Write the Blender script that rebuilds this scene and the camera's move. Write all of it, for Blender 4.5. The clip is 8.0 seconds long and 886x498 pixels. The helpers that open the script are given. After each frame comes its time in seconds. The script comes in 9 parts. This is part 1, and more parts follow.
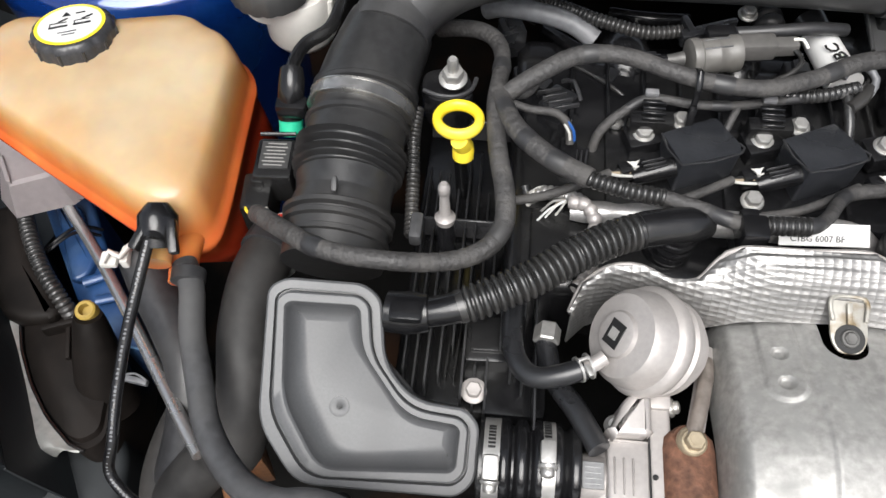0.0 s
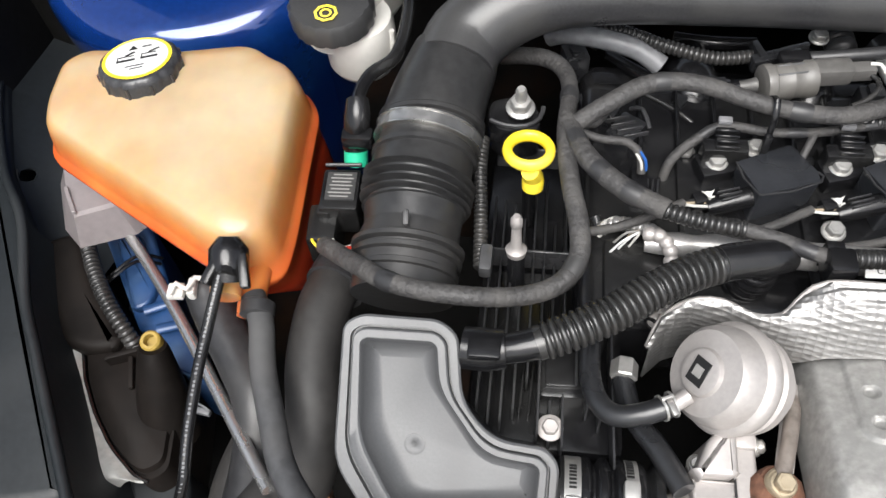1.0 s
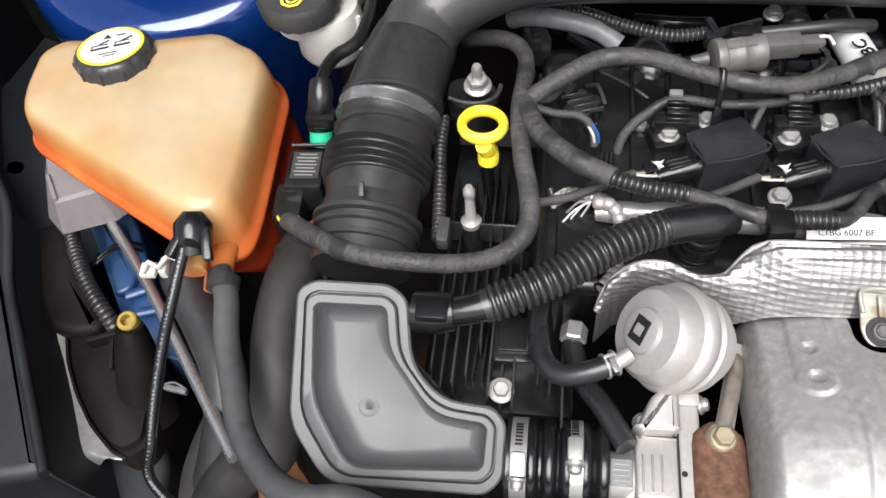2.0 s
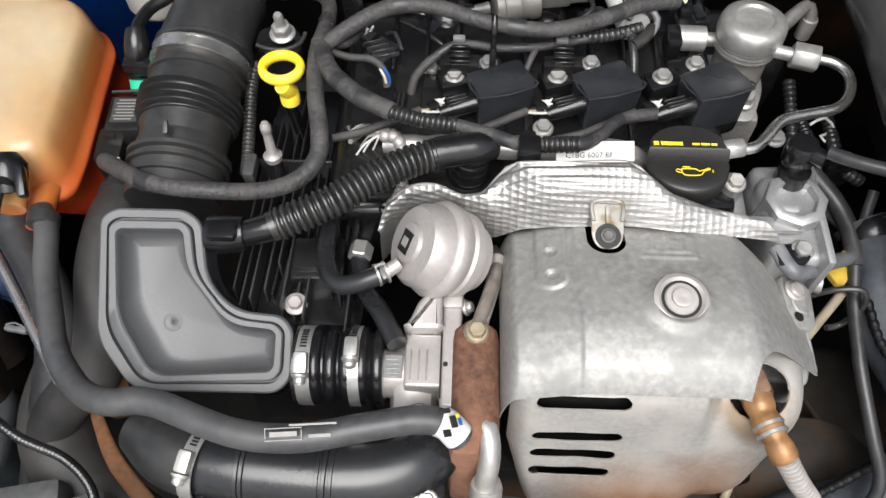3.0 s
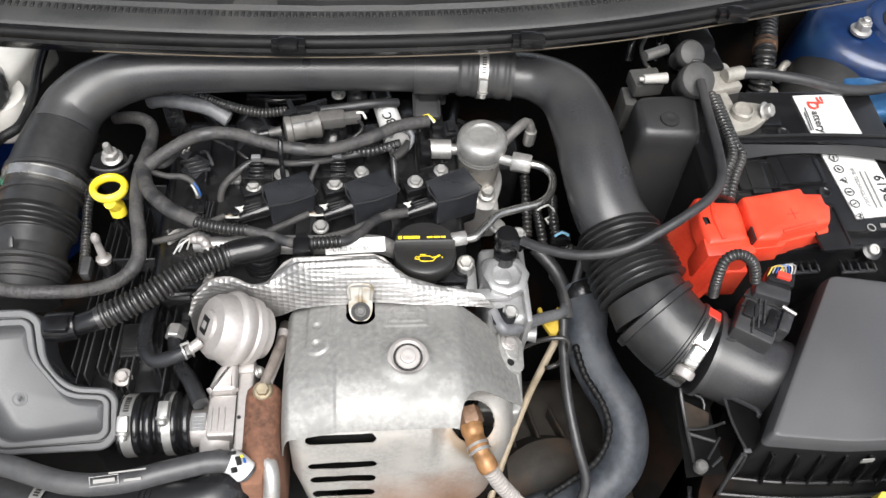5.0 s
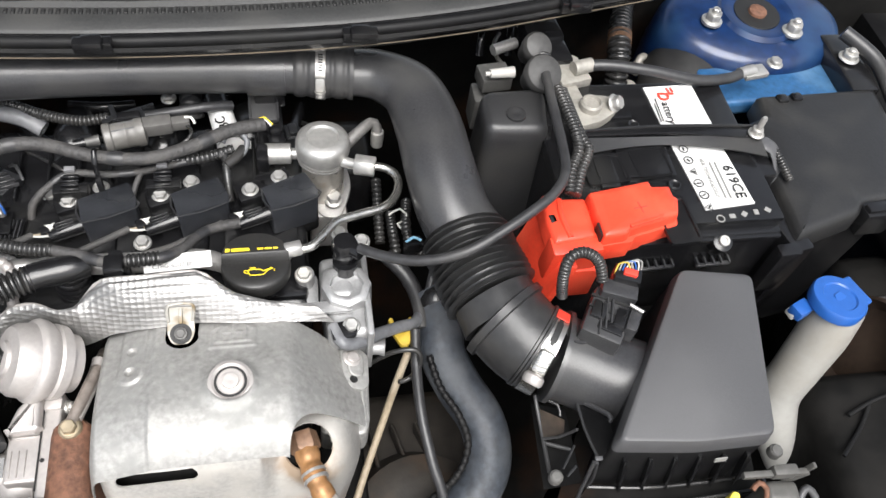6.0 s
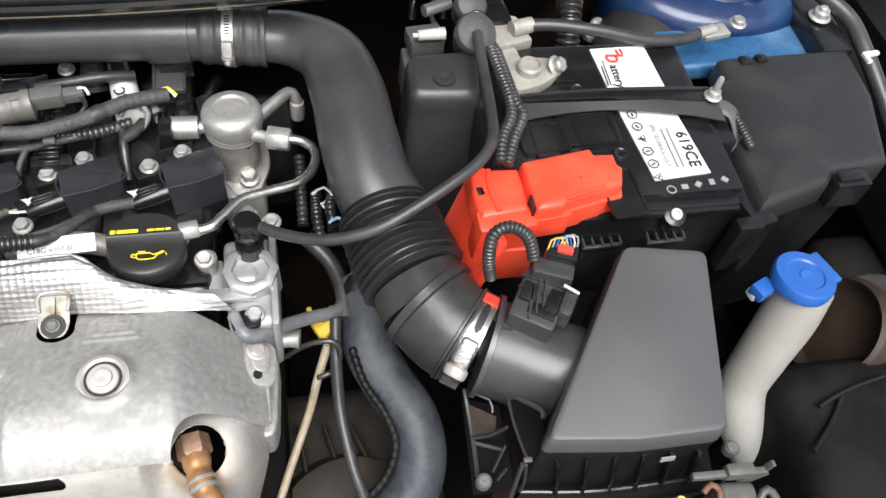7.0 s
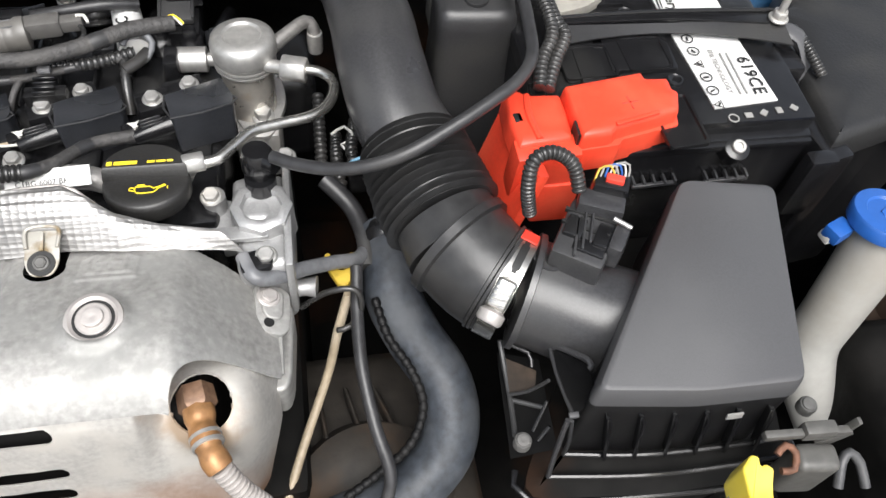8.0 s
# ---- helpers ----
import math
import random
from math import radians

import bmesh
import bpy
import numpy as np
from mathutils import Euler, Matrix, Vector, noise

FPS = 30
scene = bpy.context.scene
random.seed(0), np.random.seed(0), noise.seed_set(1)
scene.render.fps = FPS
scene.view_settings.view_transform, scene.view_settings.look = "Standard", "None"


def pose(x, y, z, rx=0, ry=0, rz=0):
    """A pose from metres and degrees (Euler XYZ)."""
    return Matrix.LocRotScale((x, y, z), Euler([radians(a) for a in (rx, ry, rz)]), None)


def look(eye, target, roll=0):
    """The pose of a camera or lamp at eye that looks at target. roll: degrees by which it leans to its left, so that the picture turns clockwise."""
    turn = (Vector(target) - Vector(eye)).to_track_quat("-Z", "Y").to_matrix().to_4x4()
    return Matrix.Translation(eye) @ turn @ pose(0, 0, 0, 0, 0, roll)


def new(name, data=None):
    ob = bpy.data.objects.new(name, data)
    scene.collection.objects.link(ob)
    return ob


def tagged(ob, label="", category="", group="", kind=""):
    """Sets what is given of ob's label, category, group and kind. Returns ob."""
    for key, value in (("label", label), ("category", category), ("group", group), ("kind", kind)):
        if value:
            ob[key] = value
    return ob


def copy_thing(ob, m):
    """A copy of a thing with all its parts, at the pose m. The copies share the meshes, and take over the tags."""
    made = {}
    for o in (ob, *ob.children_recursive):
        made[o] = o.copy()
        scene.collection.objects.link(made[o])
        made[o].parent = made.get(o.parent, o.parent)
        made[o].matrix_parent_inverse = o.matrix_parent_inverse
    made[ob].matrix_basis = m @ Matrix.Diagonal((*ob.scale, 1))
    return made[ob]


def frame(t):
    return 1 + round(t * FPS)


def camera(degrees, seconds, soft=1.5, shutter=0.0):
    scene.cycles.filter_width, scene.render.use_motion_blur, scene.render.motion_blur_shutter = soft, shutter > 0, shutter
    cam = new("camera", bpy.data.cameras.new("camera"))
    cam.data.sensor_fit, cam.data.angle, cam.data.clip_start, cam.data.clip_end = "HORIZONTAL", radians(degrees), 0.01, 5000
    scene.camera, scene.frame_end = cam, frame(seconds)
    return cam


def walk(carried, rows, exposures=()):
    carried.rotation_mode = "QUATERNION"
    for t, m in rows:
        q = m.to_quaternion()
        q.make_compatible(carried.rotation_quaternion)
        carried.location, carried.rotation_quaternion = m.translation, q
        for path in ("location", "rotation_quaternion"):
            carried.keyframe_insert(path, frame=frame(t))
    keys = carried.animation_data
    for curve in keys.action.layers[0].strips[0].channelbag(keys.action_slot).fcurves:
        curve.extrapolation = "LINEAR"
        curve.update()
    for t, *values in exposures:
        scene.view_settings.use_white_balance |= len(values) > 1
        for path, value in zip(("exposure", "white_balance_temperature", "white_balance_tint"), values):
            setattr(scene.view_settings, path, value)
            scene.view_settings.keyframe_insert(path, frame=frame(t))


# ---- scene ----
cam = camera(58.2, 8.0)
PATH = [
    (0, (0.041, 0.035, 0.601), (-0.077, 1.063, -1.111), -1.2),
    (0.5, (0.017, 0.05, 0.594), (-0.145, 1.055, -1.128), -3.7),
    (1, (0.013, 0.046, 0.603), (-0.178, 1.094, -1.09), -4.7),
    (1.2, (0.013, 0.043, 0.605), (-0.195, 1.115, -1.071), -5.1),
    (2.3, (0.084, 0.01, 0.598), (-0.141, 1.076, -1.079), -7.6),
    (2.5, (0.106, 0.002, 0.602), (-0.044, 1.055, -1.091), -4.6),
    (3, (0.145, -0.03, 0.628), (0.104, 0.997, -1.088), -0.3),
    (3.5, (0.178, -0.07, 0.712), (0.121, 0.956, -1.004), -1.8),
    (4, (0.199, -0.087, 0.762), (0.258, 0.943, -0.952), 2.9),
    (4.2, (0.211, -0.094, 0.77), (0.309, 0.957, -0.929), 4.0),
    (5.3, (0.264, -0.093, 0.787), (0.495, 1.027, -0.853), 8.3),
    (5.5, (0.281, -0.094, 0.781), (0.557, 1.03, -0.851), 9.7),
    (6, (0.322, -0.076, 0.754), (0.698, 1.029, -0.869), 11.7),
    (6.5, (0.36, -0.072, 0.727), (0.768, 1.021, -0.898), 12.3),
    (7, (0.397, -0.06, 0.695), (0.768, 1.043, -0.931), 10.6),
    (7.5, (0.414, -0.054, 0.658), (0.784, 1.055, -0.964), 10.4),
    (8, (0.403, -0.057, 0.62), (0.702, 1.047, -1.02), 7.7),
]
walk(cam, [(t, look(eye, target, roll)) for t, eye, target, roll in PATH],
     [(0, 0.98), (0.5, 1.1), (1, 1.16), (2.5, 0.99), (3, 0.92), (4, 1.0), (5.5, 1.22), (6, 1.28), (7, 1.25), (8, 1.21)])

# ---- light ----
world = bpy.data.worlds.new("sky")
scene.world = world
world.use_nodes = True
wn = world.node_tree
sky = wn.nodes.new("ShaderNodeTexSky")
sky.sky_type, sky.sun_disc, sky.sun_elevation, sky.sun_rotation = "NISHITA", False, radians(52), radians(172)
sky.air_density, sky.dust_density = 1.0, 3.0
hsv = wn.nodes.new("ShaderNodeHueSaturation")
hsv.inputs["Saturation"].default_value = 0.4
wn.links.new(sky.outputs[0], hsv.inputs["Color"])
wn.links.new(hsv.outputs[0], wn.nodes["Background"].inputs[0])
wn.nodes["Background"].inputs[1].default_value = 0.09
sun = new("sun", bpy.data.lights.new("sun", "SUN"))
sun.data.energy, sun.data.angle, sun.data.color = 2.5, radians(45), (1.0, 0.985, 0.965)
sun.matrix_world = look((0.0, -0.9, 2.6), (0.15, 0.25, 0.1))


# ---- materials ----
def mat(name, col, rough=0.5, metal=0.0, var=0.25, fine=160.0, coarse=14.0, bump=0.08, col2=None, amount=0.5, coat=0.0, spec=0.5):
    """A surface with grain at a fine and a coarse scale; col2 comes through in coarse patches."""
    m = bpy.data.materials.new(name)
    m.use_nodes = True
    nt = m.node_tree
    b = nt.nodes["Principled BSDF"]
    tc = nt.nodes.new("ShaderNodeTexCoord")
    n1, n2 = nt.nodes.new("ShaderNodeTexNoise"), nt.nodes.new("ShaderNodeTexNoise")
    n1.inputs["Scale"].default_value, n1.inputs["Detail"].default_value = fine, 4
    n2.inputs["Scale"].default_value, n2.inputs["Detail"].default_value = coarse, 5
    for n in (n1, n2):
        nt.links.new(tc.outputs["Object"], n.inputs["Vector"])
    ramp = nt.nodes.new("ShaderNodeValToRGB")
    ramp.color_ramp.elements[0].position, ramp.color_ramp.elements[1].position = 0.3, 0.7
    ramp.color_ramp.elements[0].color = (*[c * (1 - var) for c in col], 1)
    ramp.color_ramp.elements[1].color = (*[min(1, c * (1 + var)) for c in col], 1)
    nt.links.new(n1.outputs[0], ramp.inputs[0])
    patch = nt.nodes.new("ShaderNodeValToRGB")
    patch.color_ramp.elements[0].position, patch.color_ramp.elements[1].position = 0.62 - 0.3 * amount, 0.8 - 0.25 * amount
    nt.links.new(n2.outputs[0], patch.inputs[0])
    mix = nt.nodes.new("ShaderNodeMix")
    mix.data_type = "RGBA"
    c2 = col2 or tuple(min(1, c * (1 + var)) for c in col)
    mix.inputs[7].default_value = (*c2, 1)
    nt.links.new(patch.outputs[0], mix.inputs[0])
    nt.links.new(ramp.outputs[0], mix.inputs[6])
    nt.links.new(mix.outputs[2], b.inputs["Base Color"])
    mr = nt.nodes.new("ShaderNodeMapRange")
    mr.inputs[1].default_value, mr.inputs[2].default_value = 0.3, 0.7
    mr.inputs[3].default_value, mr.inputs[4].default_value = max(0.03, rough * 0.8), min(1, rough * 1.25)
    nt.links.new(n2.outputs[0], mr.inputs[0])
    nt.links.new(mr.outputs[0], b.inputs["Roughness"])
    if bump:
        bp = nt.nodes.new("ShaderNodeBump")
        bp.inputs["Strength"].default_value, bp.inputs["Distance"].default_value = bump, 0.002
        nt.links.new(n1.outputs[0], bp.inputs["Height"])
        nt.links.new(bp.outputs[0], b.inputs["Normal"])
    b.inputs["Metallic"].default_value = metal
    b.inputs["Coat Weight"].default_value = coat
    b.inputs["Specular IOR Level"].default_value = spec
    return m


M = dict(
    black=mat("black_plastic", (0.008, 0.008, 0.0088), 0.22, col2=(0.018, 0.0178, 0.0172), amount=0.4, spec=0.5),
    satin=mat("satin_black_plastic", (0.03, 0.03, 0.032), 0.32, col2=(0.044, 0.044, 0.044), amount=0.5, fine=500, bump=0.05),
    coil=mat("coil_plastic", (0.022, 0.0235, 0.027), 0.28, fine=400, bump=0.05, col2=(0.04, 0.042, 0.048), amount=0.5),
    rubber=mat("rubber", (0.026, 0.026, 0.0275), 0.40, col2=(0.048, 0.047, 0.046), amount=0.45, bump=0.08),
    bellow=mat("bellows_rubber", (0.022, 0.022, 0.0225), 0.36, col2=(0.032, 0.031, 0.03), amount=0.5, bump=0.1),
    hose=mat("grey_rubber", (0.050, 0.0505, 0.053), 0.46, col2=(0.078, 0.077, 0.077), amount=0.45, bump=0.06),
    matte=mat("matte_black_rubber", (0.020, 0.019, 0.0185), 0.62, var=0.3, fine=120, col2=(0.034, 0.031, 0.029), amount=0.5, bump=0.1),
    bluehose=mat("dusty_blue_rubber", (0.027, 0.032, 0.040), 0.62, var=0.4, fine=150, coarse=30, col2=(0.058, 0.063, 0.070), amount=0.5, bump=0.2),
    tape=mat("harness_tape", (0.040, 0.0385, 0.038), 0.62, var=0.35, fine=420, coarse=60, bump=0.45, col2=(0.066, 0.063, 0.060), amount=0.5),
    conduit=mat("conduit", (0.021, 0.0208, 0.0205), 0.28, col2=(0.042, 0.04, 0.038), spec=0.6),
    greybox=mat("grey_duct_plastic", (0.078, 0.080, 0.083), 0.42, var=0.08, fine=600, bump=0.04, col2=(0.09, 0.09, 0.092)),
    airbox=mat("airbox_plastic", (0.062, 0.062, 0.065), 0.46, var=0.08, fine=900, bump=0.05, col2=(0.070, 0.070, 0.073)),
    shield=mat("aluminised_steel", (0.34, 0.335, 0.322), 0.58, 0.55, var=0.18, fine=210, coarse=48, bump=0.06, col2=(0.30, 0.30, 0.288), amount=0.45),
    shield2=mat("stained_steel", (0.385, 0.372, 0.352), 0.44, 0.3, var=0.12, fine=300, coarse=40, bump=0.06, col2=(0.43, 0.41, 0.38), amount=0.5),
    alu=mat("cast_aluminium", (0.43, 0.42, 0.41), 0.42, 0.7, var=0.12, fine=500, bump=0.06, col2=(0.44, 0.42, 0.39), amount=0.4),
    can=mat("bead_blasted_steel", (0.40, 0.375, 0.36), 0.5, 0.45, var=0.06, fine=300, bump=0.06, col2=(0.46, 0.43, 0.41)),
    steel=mat("zinc_steel", (0.42, 0.413, 0.398), 0.42, 0.7, var=0.12, fine=200, bump=0.06, col2=(0.60, 0.57, 0.52), amount=0.4),
    brightsteel=mat("bright_steel", (0.56, 0.55, 0.52), 0.27, 0.95, var=0.08, fine=200, bump=0.05, col2=(0.50, 0.46, 0.40), amount=0.3),
    rust=mat("rusty_iron", (0.125, 0.058, 0.035), 0.85, 0.1, var=0.4, fine=200, bump=0.5, col2=(0.26, 0.13, 0.08), amount=0.5),
    brass=mat("heat_brown_steel", (0.30, 0.155, 0.065), 0.45, 0.35, var=0.3, fine=120, col2=(0.22, 0.12, 0.07), amount=0.5),
    yellow=mat("yellow_plastic", (0.90, 0.68, 0.03), 0.35, var=0.05, bump=0.02, col2=(0.92, 0.74, 0.12)),
    dullyellow=mat("dull_yellow_plastic", (0.46, 0.32, 0.04), 0.5, var=0.15),
    tan=mat("tan_plastic", (0.33, 0.27, 0.19), 0.5, var=0.12, col2=(0.42, 0.37, 0.29)),
    white=mat("white_plastic", (0.52, 0.51, 0.48), 0.4, var=0.03, bump=0.03, col2=(0.7, 0.68, 0.64)),
    paper=mat("label_paper", (0.62, 0.62, 0.61), 0.45, var=0.02, bump=0.02, col2=(0.56, 0.55, 0.53)),
    ink=mat("label_ink", (0.01, 0.01, 0.01), 0.5, var=0.1, bump=0),
    print=mat("grey_print", (0.24, 0.235, 0.225), 0.5, var=0.1, bump=0),
    redink=mat("red_ink", (0.70, 0.05, 0.03), 0.5, var=0.05, bump=0),
    red=mat("red_plastic", (0.70, 0.055, 0.026), 0.36, var=0.07, fine=300, bump=0.04, col2=(0.80, 0.10, 0.05)),
    blue=mat("blue_paint", (0.003, 0.026, 0.15), 0.12, 0.3, var=0.1, coarse=9, bump=0.02, col2=(0.009, 0.05, 0.20), amount=0.4, coat=1.0),
    dustyblue=mat("dusty_blue_paint", (0.02, 0.085, 0.20), 0.4, 0.1, var=0.2, coarse=10, col2=(0.11, 0.21, 0.32), amount=0.5, coat=0.2),
    capblue=mat("blue_cap_plastic", (0.016, 0.085, 0.32), 0.35, var=0.06, bump=0.03),
    green=mat("green_plastic", (0.02, 0.42, 0.24), 0.4, var=0.08, bump=0.03),
    # near-black base with faint brown patches, shared by the deep parts of the bay
    bay=mat("near_black_bay", (0.004, 0.0038, 0.0035), 0.75, var=0.4, fine=60, coarse=8, bump=0.3, col2=(0.03, 0.014, 0.007), amount=0.25, spec=0.15),
    cowl=mat("cowl_plastic", (0.024, 0.0245, 0.0245), 0.5, fine=420, bump=0.08, col2=(0.036, 0.0355, 0.034), amount=0.5),
    cowldark=mat("dark_cowl_plastic", (0.010, 0.0102, 0.0108), 0.38, fine=420, bump=0.05, col2=(0.016, 0.016, 0.0165), amount=0.5),
    liner=mat("wing_liner", (0.005, 0.005, 0.0055), 0.5, fine=120, bump=0.15, col2=(0.010, 0.0098, 0.0095), spec=0.2),
    liner2=mat("dusty_rubber_guard", (0.014, 0.014, 0.0145), 0.55, var=0.2, fine=160, bump=0.1, col2=(0.024, 0.023, 0.022), spec=0.3),
    wing=mat("dusty_wing_plastic", (0.011, 0.0135, 0.0155), 0.5, var=0.2, fine=160, coarse=7, bump=0.08, col2=(0.021, 0.0235, 0.0255), amount=0.5, spec=0.35),
    lampback=mat("brown_black_lamp_plastic", (0.0075, 0.0062, 0.0055), 0.55, var=0.3, fine=90, bump=0.15, col2=(0.012, 0.0092, 0.0078), spec=0.14),
    pipe=mat("satin_pipe_plastic", (0.032, 0.032, 0.034), 0.31, col2=(0.046, 0.0455, 0.045), fine=500, coarse=20, bump=0.06, spec=0.6),
    cappaint=mat("moulded_black_cap", (0.017, 0.0165, 0.016), 0.42, var=0.25, fine=600, bump=0.1, col2=(0.028, 0.027, 0.025), amount=0.4),
    palebrown=mat("dusty_brown_rubber", (0.034, 0.032, 0.030), 0.6, var=0.2, fine=90, col2=(0.032, 0.029, 0.026), amount=0.5, bump=0.08),
    orangerust=mat("orange_rust", (0.125, 0.050, 0.017), 0.8, var=0.4, fine=150, bump=0.3, col2=(0.10, 0.05, 0.025), amount=0.5),
    boot=mat("dusty_boot_rubber", (0.040, 0.039, 0.038), 0.6, var=0.2, fine=200, col2=(0.058, 0.056, 0.054), bump=0.15),
    gloss=mat("glossy_black_plastic", (0.014, 0.0145, 0.016), 0.28, col2=(0.024, 0.0245, 0.026), fine=300, bump=0.03, spec=0.6),
    lens=mat("silver_reflector", (0.42, 0.42, 0.40), 0.42, 0.5, var=0.15),
    stay=mat("polished_rod", (0.50, 0.50, 0.50), 0.24, 0.85, var=0.08, bump=0.03),
    palehose=mat("pale_grey_rubber", (0.115, 0.118, 0.125), 0.45, col2=(0.21, 0.21, 0.215), amount=0.5),
    guard=mat("grey_guard_plastic", (0.022, 0.022, 0.023), 0.40, var=0.15, fine=500, bump=0.1, col2=(0.034, 0.033, 0.031)),
    memberblue=mat("slate_blue_paint", (0.018, 0.055, 0.150), 0.36, 0.1, var=0.2, fine=60, coarse=22, bump=0.05, col2=(0.055, 0.105, 0.20), amount=0.5, coat=0.15),
    towerblue=mat("dull_blue_paint", (0.0038, 0.0185, 0.070), 0.34, 0.1, var=0.25, fine=90, coarse=16, bump=0.05, col2=(0.014, 0.047, 0.115), amount=0.4, coat=0.25),
)


M["goldsteel"] = mat("passivated_steel", (0.36, 0.30, 0.21), 0.42, 0.6, var=0.15, bump=0.06, col2=(0.44, 0.40, 0.33), amount=0.4)
M["tabsteel"] = mat("stained_tab_steel", (0.36, 0.345, 0.31), 0.5, 0.4, var=0.1, coarse=90, bump=0.06, col2=(0.20, 0.15, 0.085), amount=0.45)
M["greysteel"] = mat("dirty_grey_steel", (0.10, 0.098, 0.094), 0.5, 0.4, var=0.2, bump=0.1)
M["castalu"] = mat("clean_cast_aluminium", (0.35, 0.35, 0.35), 0.42, 0.6, var=0.08, fine=500, bump=0.1, col2=(0.38, 0.375, 0.37), amount=0.4)


def stained(m, centre, reach, colour):
    """A heat stain with an uneven edge round one place of a thing."""
    nt = m.node_tree
    b = nt.nodes["Principled BSDF"]
    old = b.inputs["Base Color"].links[0].from_socket
    tc, dist, nz, add, ramp, mix = (nt.nodes.new(k) for k in ("ShaderNodeTexCoord", "ShaderNodeVectorMath", "ShaderNodeTexNoise", "ShaderNodeMath", "ShaderNodeValToRGB", "ShaderNodeMix"))
    dist.operation, dist.inputs[1].default_value = "DISTANCE", centre
    nz.inputs["Scale"].default_value, nz.inputs["Detail"].default_value = 30, 5
    add.operation, add.inputs[1].default_value, add.inputs[2].default_value = "MULTIPLY_ADD", 0.06, -0.03
    total = nt.nodes.new("ShaderNodeMath")
    nt.links.new(tc.outputs["Object"], dist.inputs[0]), nt.links.new(tc.outputs["Object"], nz.inputs["Vector"])
    nt.links.new(nz.outputs[0], add.inputs[0])
    nt.links.new(dist.outputs["Value"], total.inputs[0]), nt.links.new(add.outputs[0], total.inputs[1])
    ramp.color_ramp.elements[0].position, ramp.color_ramp.elements[1].position = reach * 0.5, reach
    ramp.color_ramp.elements[0].color, ramp.color_ramp.elements[1].color = (0.9, 0.9, 0.9, 1), (0, 0, 0, 1)
    nt.links.new(total.outputs[0], ramp.inputs[0])
    mix.data_type = "RGBA"
    mix.inputs[7].default_value = (*colour, 1)
    nt.links.new(ramp.outputs[0], mix.inputs[0]), nt.links.new(old, mix.inputs[6]), nt.links.new(mix.outputs[2], b.inputs["Base Color"])


# ---- mesh helpers ----
def V(p):
    return Vector(p)


def smooth_path(pts, step=0.005):
    """Points of a smooth curve through pts, with its parameter in control points."""
    p = [V(a) for a in pts]
    out, par = [], []
    for i in range(len(p) - 1):
        a, b, c, d = p[max(i - 1, 0)], p[i], p[i + 1], p[min(i + 2, len(p) - 1)]
        n = max(2, int((c - b).length / step))
        for k in range(n):
            t = k / n
            out.append(0.5 * (2 * b + (c - a) * t + (2 * a - 5 * b + 4 * c - d) * t * t + (3 * b - a - 3 * c + d) * t ** 3))
            par.append(i + t)
    out.append(p[-1]), par.append(len(p) - 1)
    return out, par


def tube(pts, r, n=14, step=0.005, rib=None, flat=1.0, caps=True, bore=0.0):
    """A swept tube. r: one radius or one for each point; rib: (pitch, depth) or (pitch, depth, from, to) of rings (a depth below zero gives narrow crests, above it narrow grooves); flat: height over width; bore: share of the last end that is open."""
    if rib:
        step = min(step, rib[0] / 10)
    path, par = smooth_path(pts, step)
    bm = bmesh.new()
    rings, up, run = [], None, 0.0
    for i, p in enumerate(path):
        t = (path[min(i + 1, len(path) - 1)] - path[max(i - 1, 0)]).normalized()
        if up is None:
            up = V((0, 0, 1)) if abs(t.z) < 0.8 else V((0, 1, 0))
        side = t.cross(up).normalized()
        up = side.cross(t).normalized()
        if i:
            run += (p - path[i - 1]).length
        if isinstance(r, (list, tuple)):
            k = min(int(par[i]), len(r) - 2)
            rad = r[k] + (r[k + 1] - r[k]) * (par[i] - k)
        else:
            rad = r
        if rib and (len(rib) == 2 or rib[2] <= par[i] <= rib[3]):
            wave = 2.2 * (0.5 + 0.5 * math.cos(2 * math.pi * run / rib[0])) ** (2.5 if rib[1] > 0 else 4.0) - 1
            rad += -rib[1] * wave if rib[1] > 0 else -rib[1] * (wave + 0.3)
        ring = []
        for j in range(n):
            a = 2 * math.pi * j / n
            ring.append(bm.verts.new(p + side * (rad * math.cos(a)) + up * (rad * flat * math.sin(a))))
        rings.append(ring)
    for a, b in zip(rings, rings[1:]):
        for j in range(n):
            bm.faces.new((a[j], a[(j + 1) % n], b[(j + 1) % n], b[j]))
    if caps:
        bm.faces.new(rings[0][::-1])
    if caps and bore:
        end, last = path[-1], rings[-1]
        back = (path[-2] - end).normalized() * 0.012
        lip = [bm.verts.new(end + (v.co - end) * bore) for v in last]
        deep = [bm.verts.new(v.co + back) for v in lip]
        for a, b in ((last, lip), (lip, deep)):
            for j in range(n):
                bm.faces.new((a[j], a[(j + 1) % n], b[(j + 1) % n], b[j]))
        bm.faces.new(deep)
    elif caps:
        bm.faces.new(rings[-1])
    bmesh.ops.recalc_face_normals(bm, faces=bm.faces)
    return bm


def axis_frame(origin, axis):
    q = V(axis).normalized().to_track_quat("Z", "Y")
    return Matrix.Translation(V(origin)) @ q.to_matrix().to_4x4()


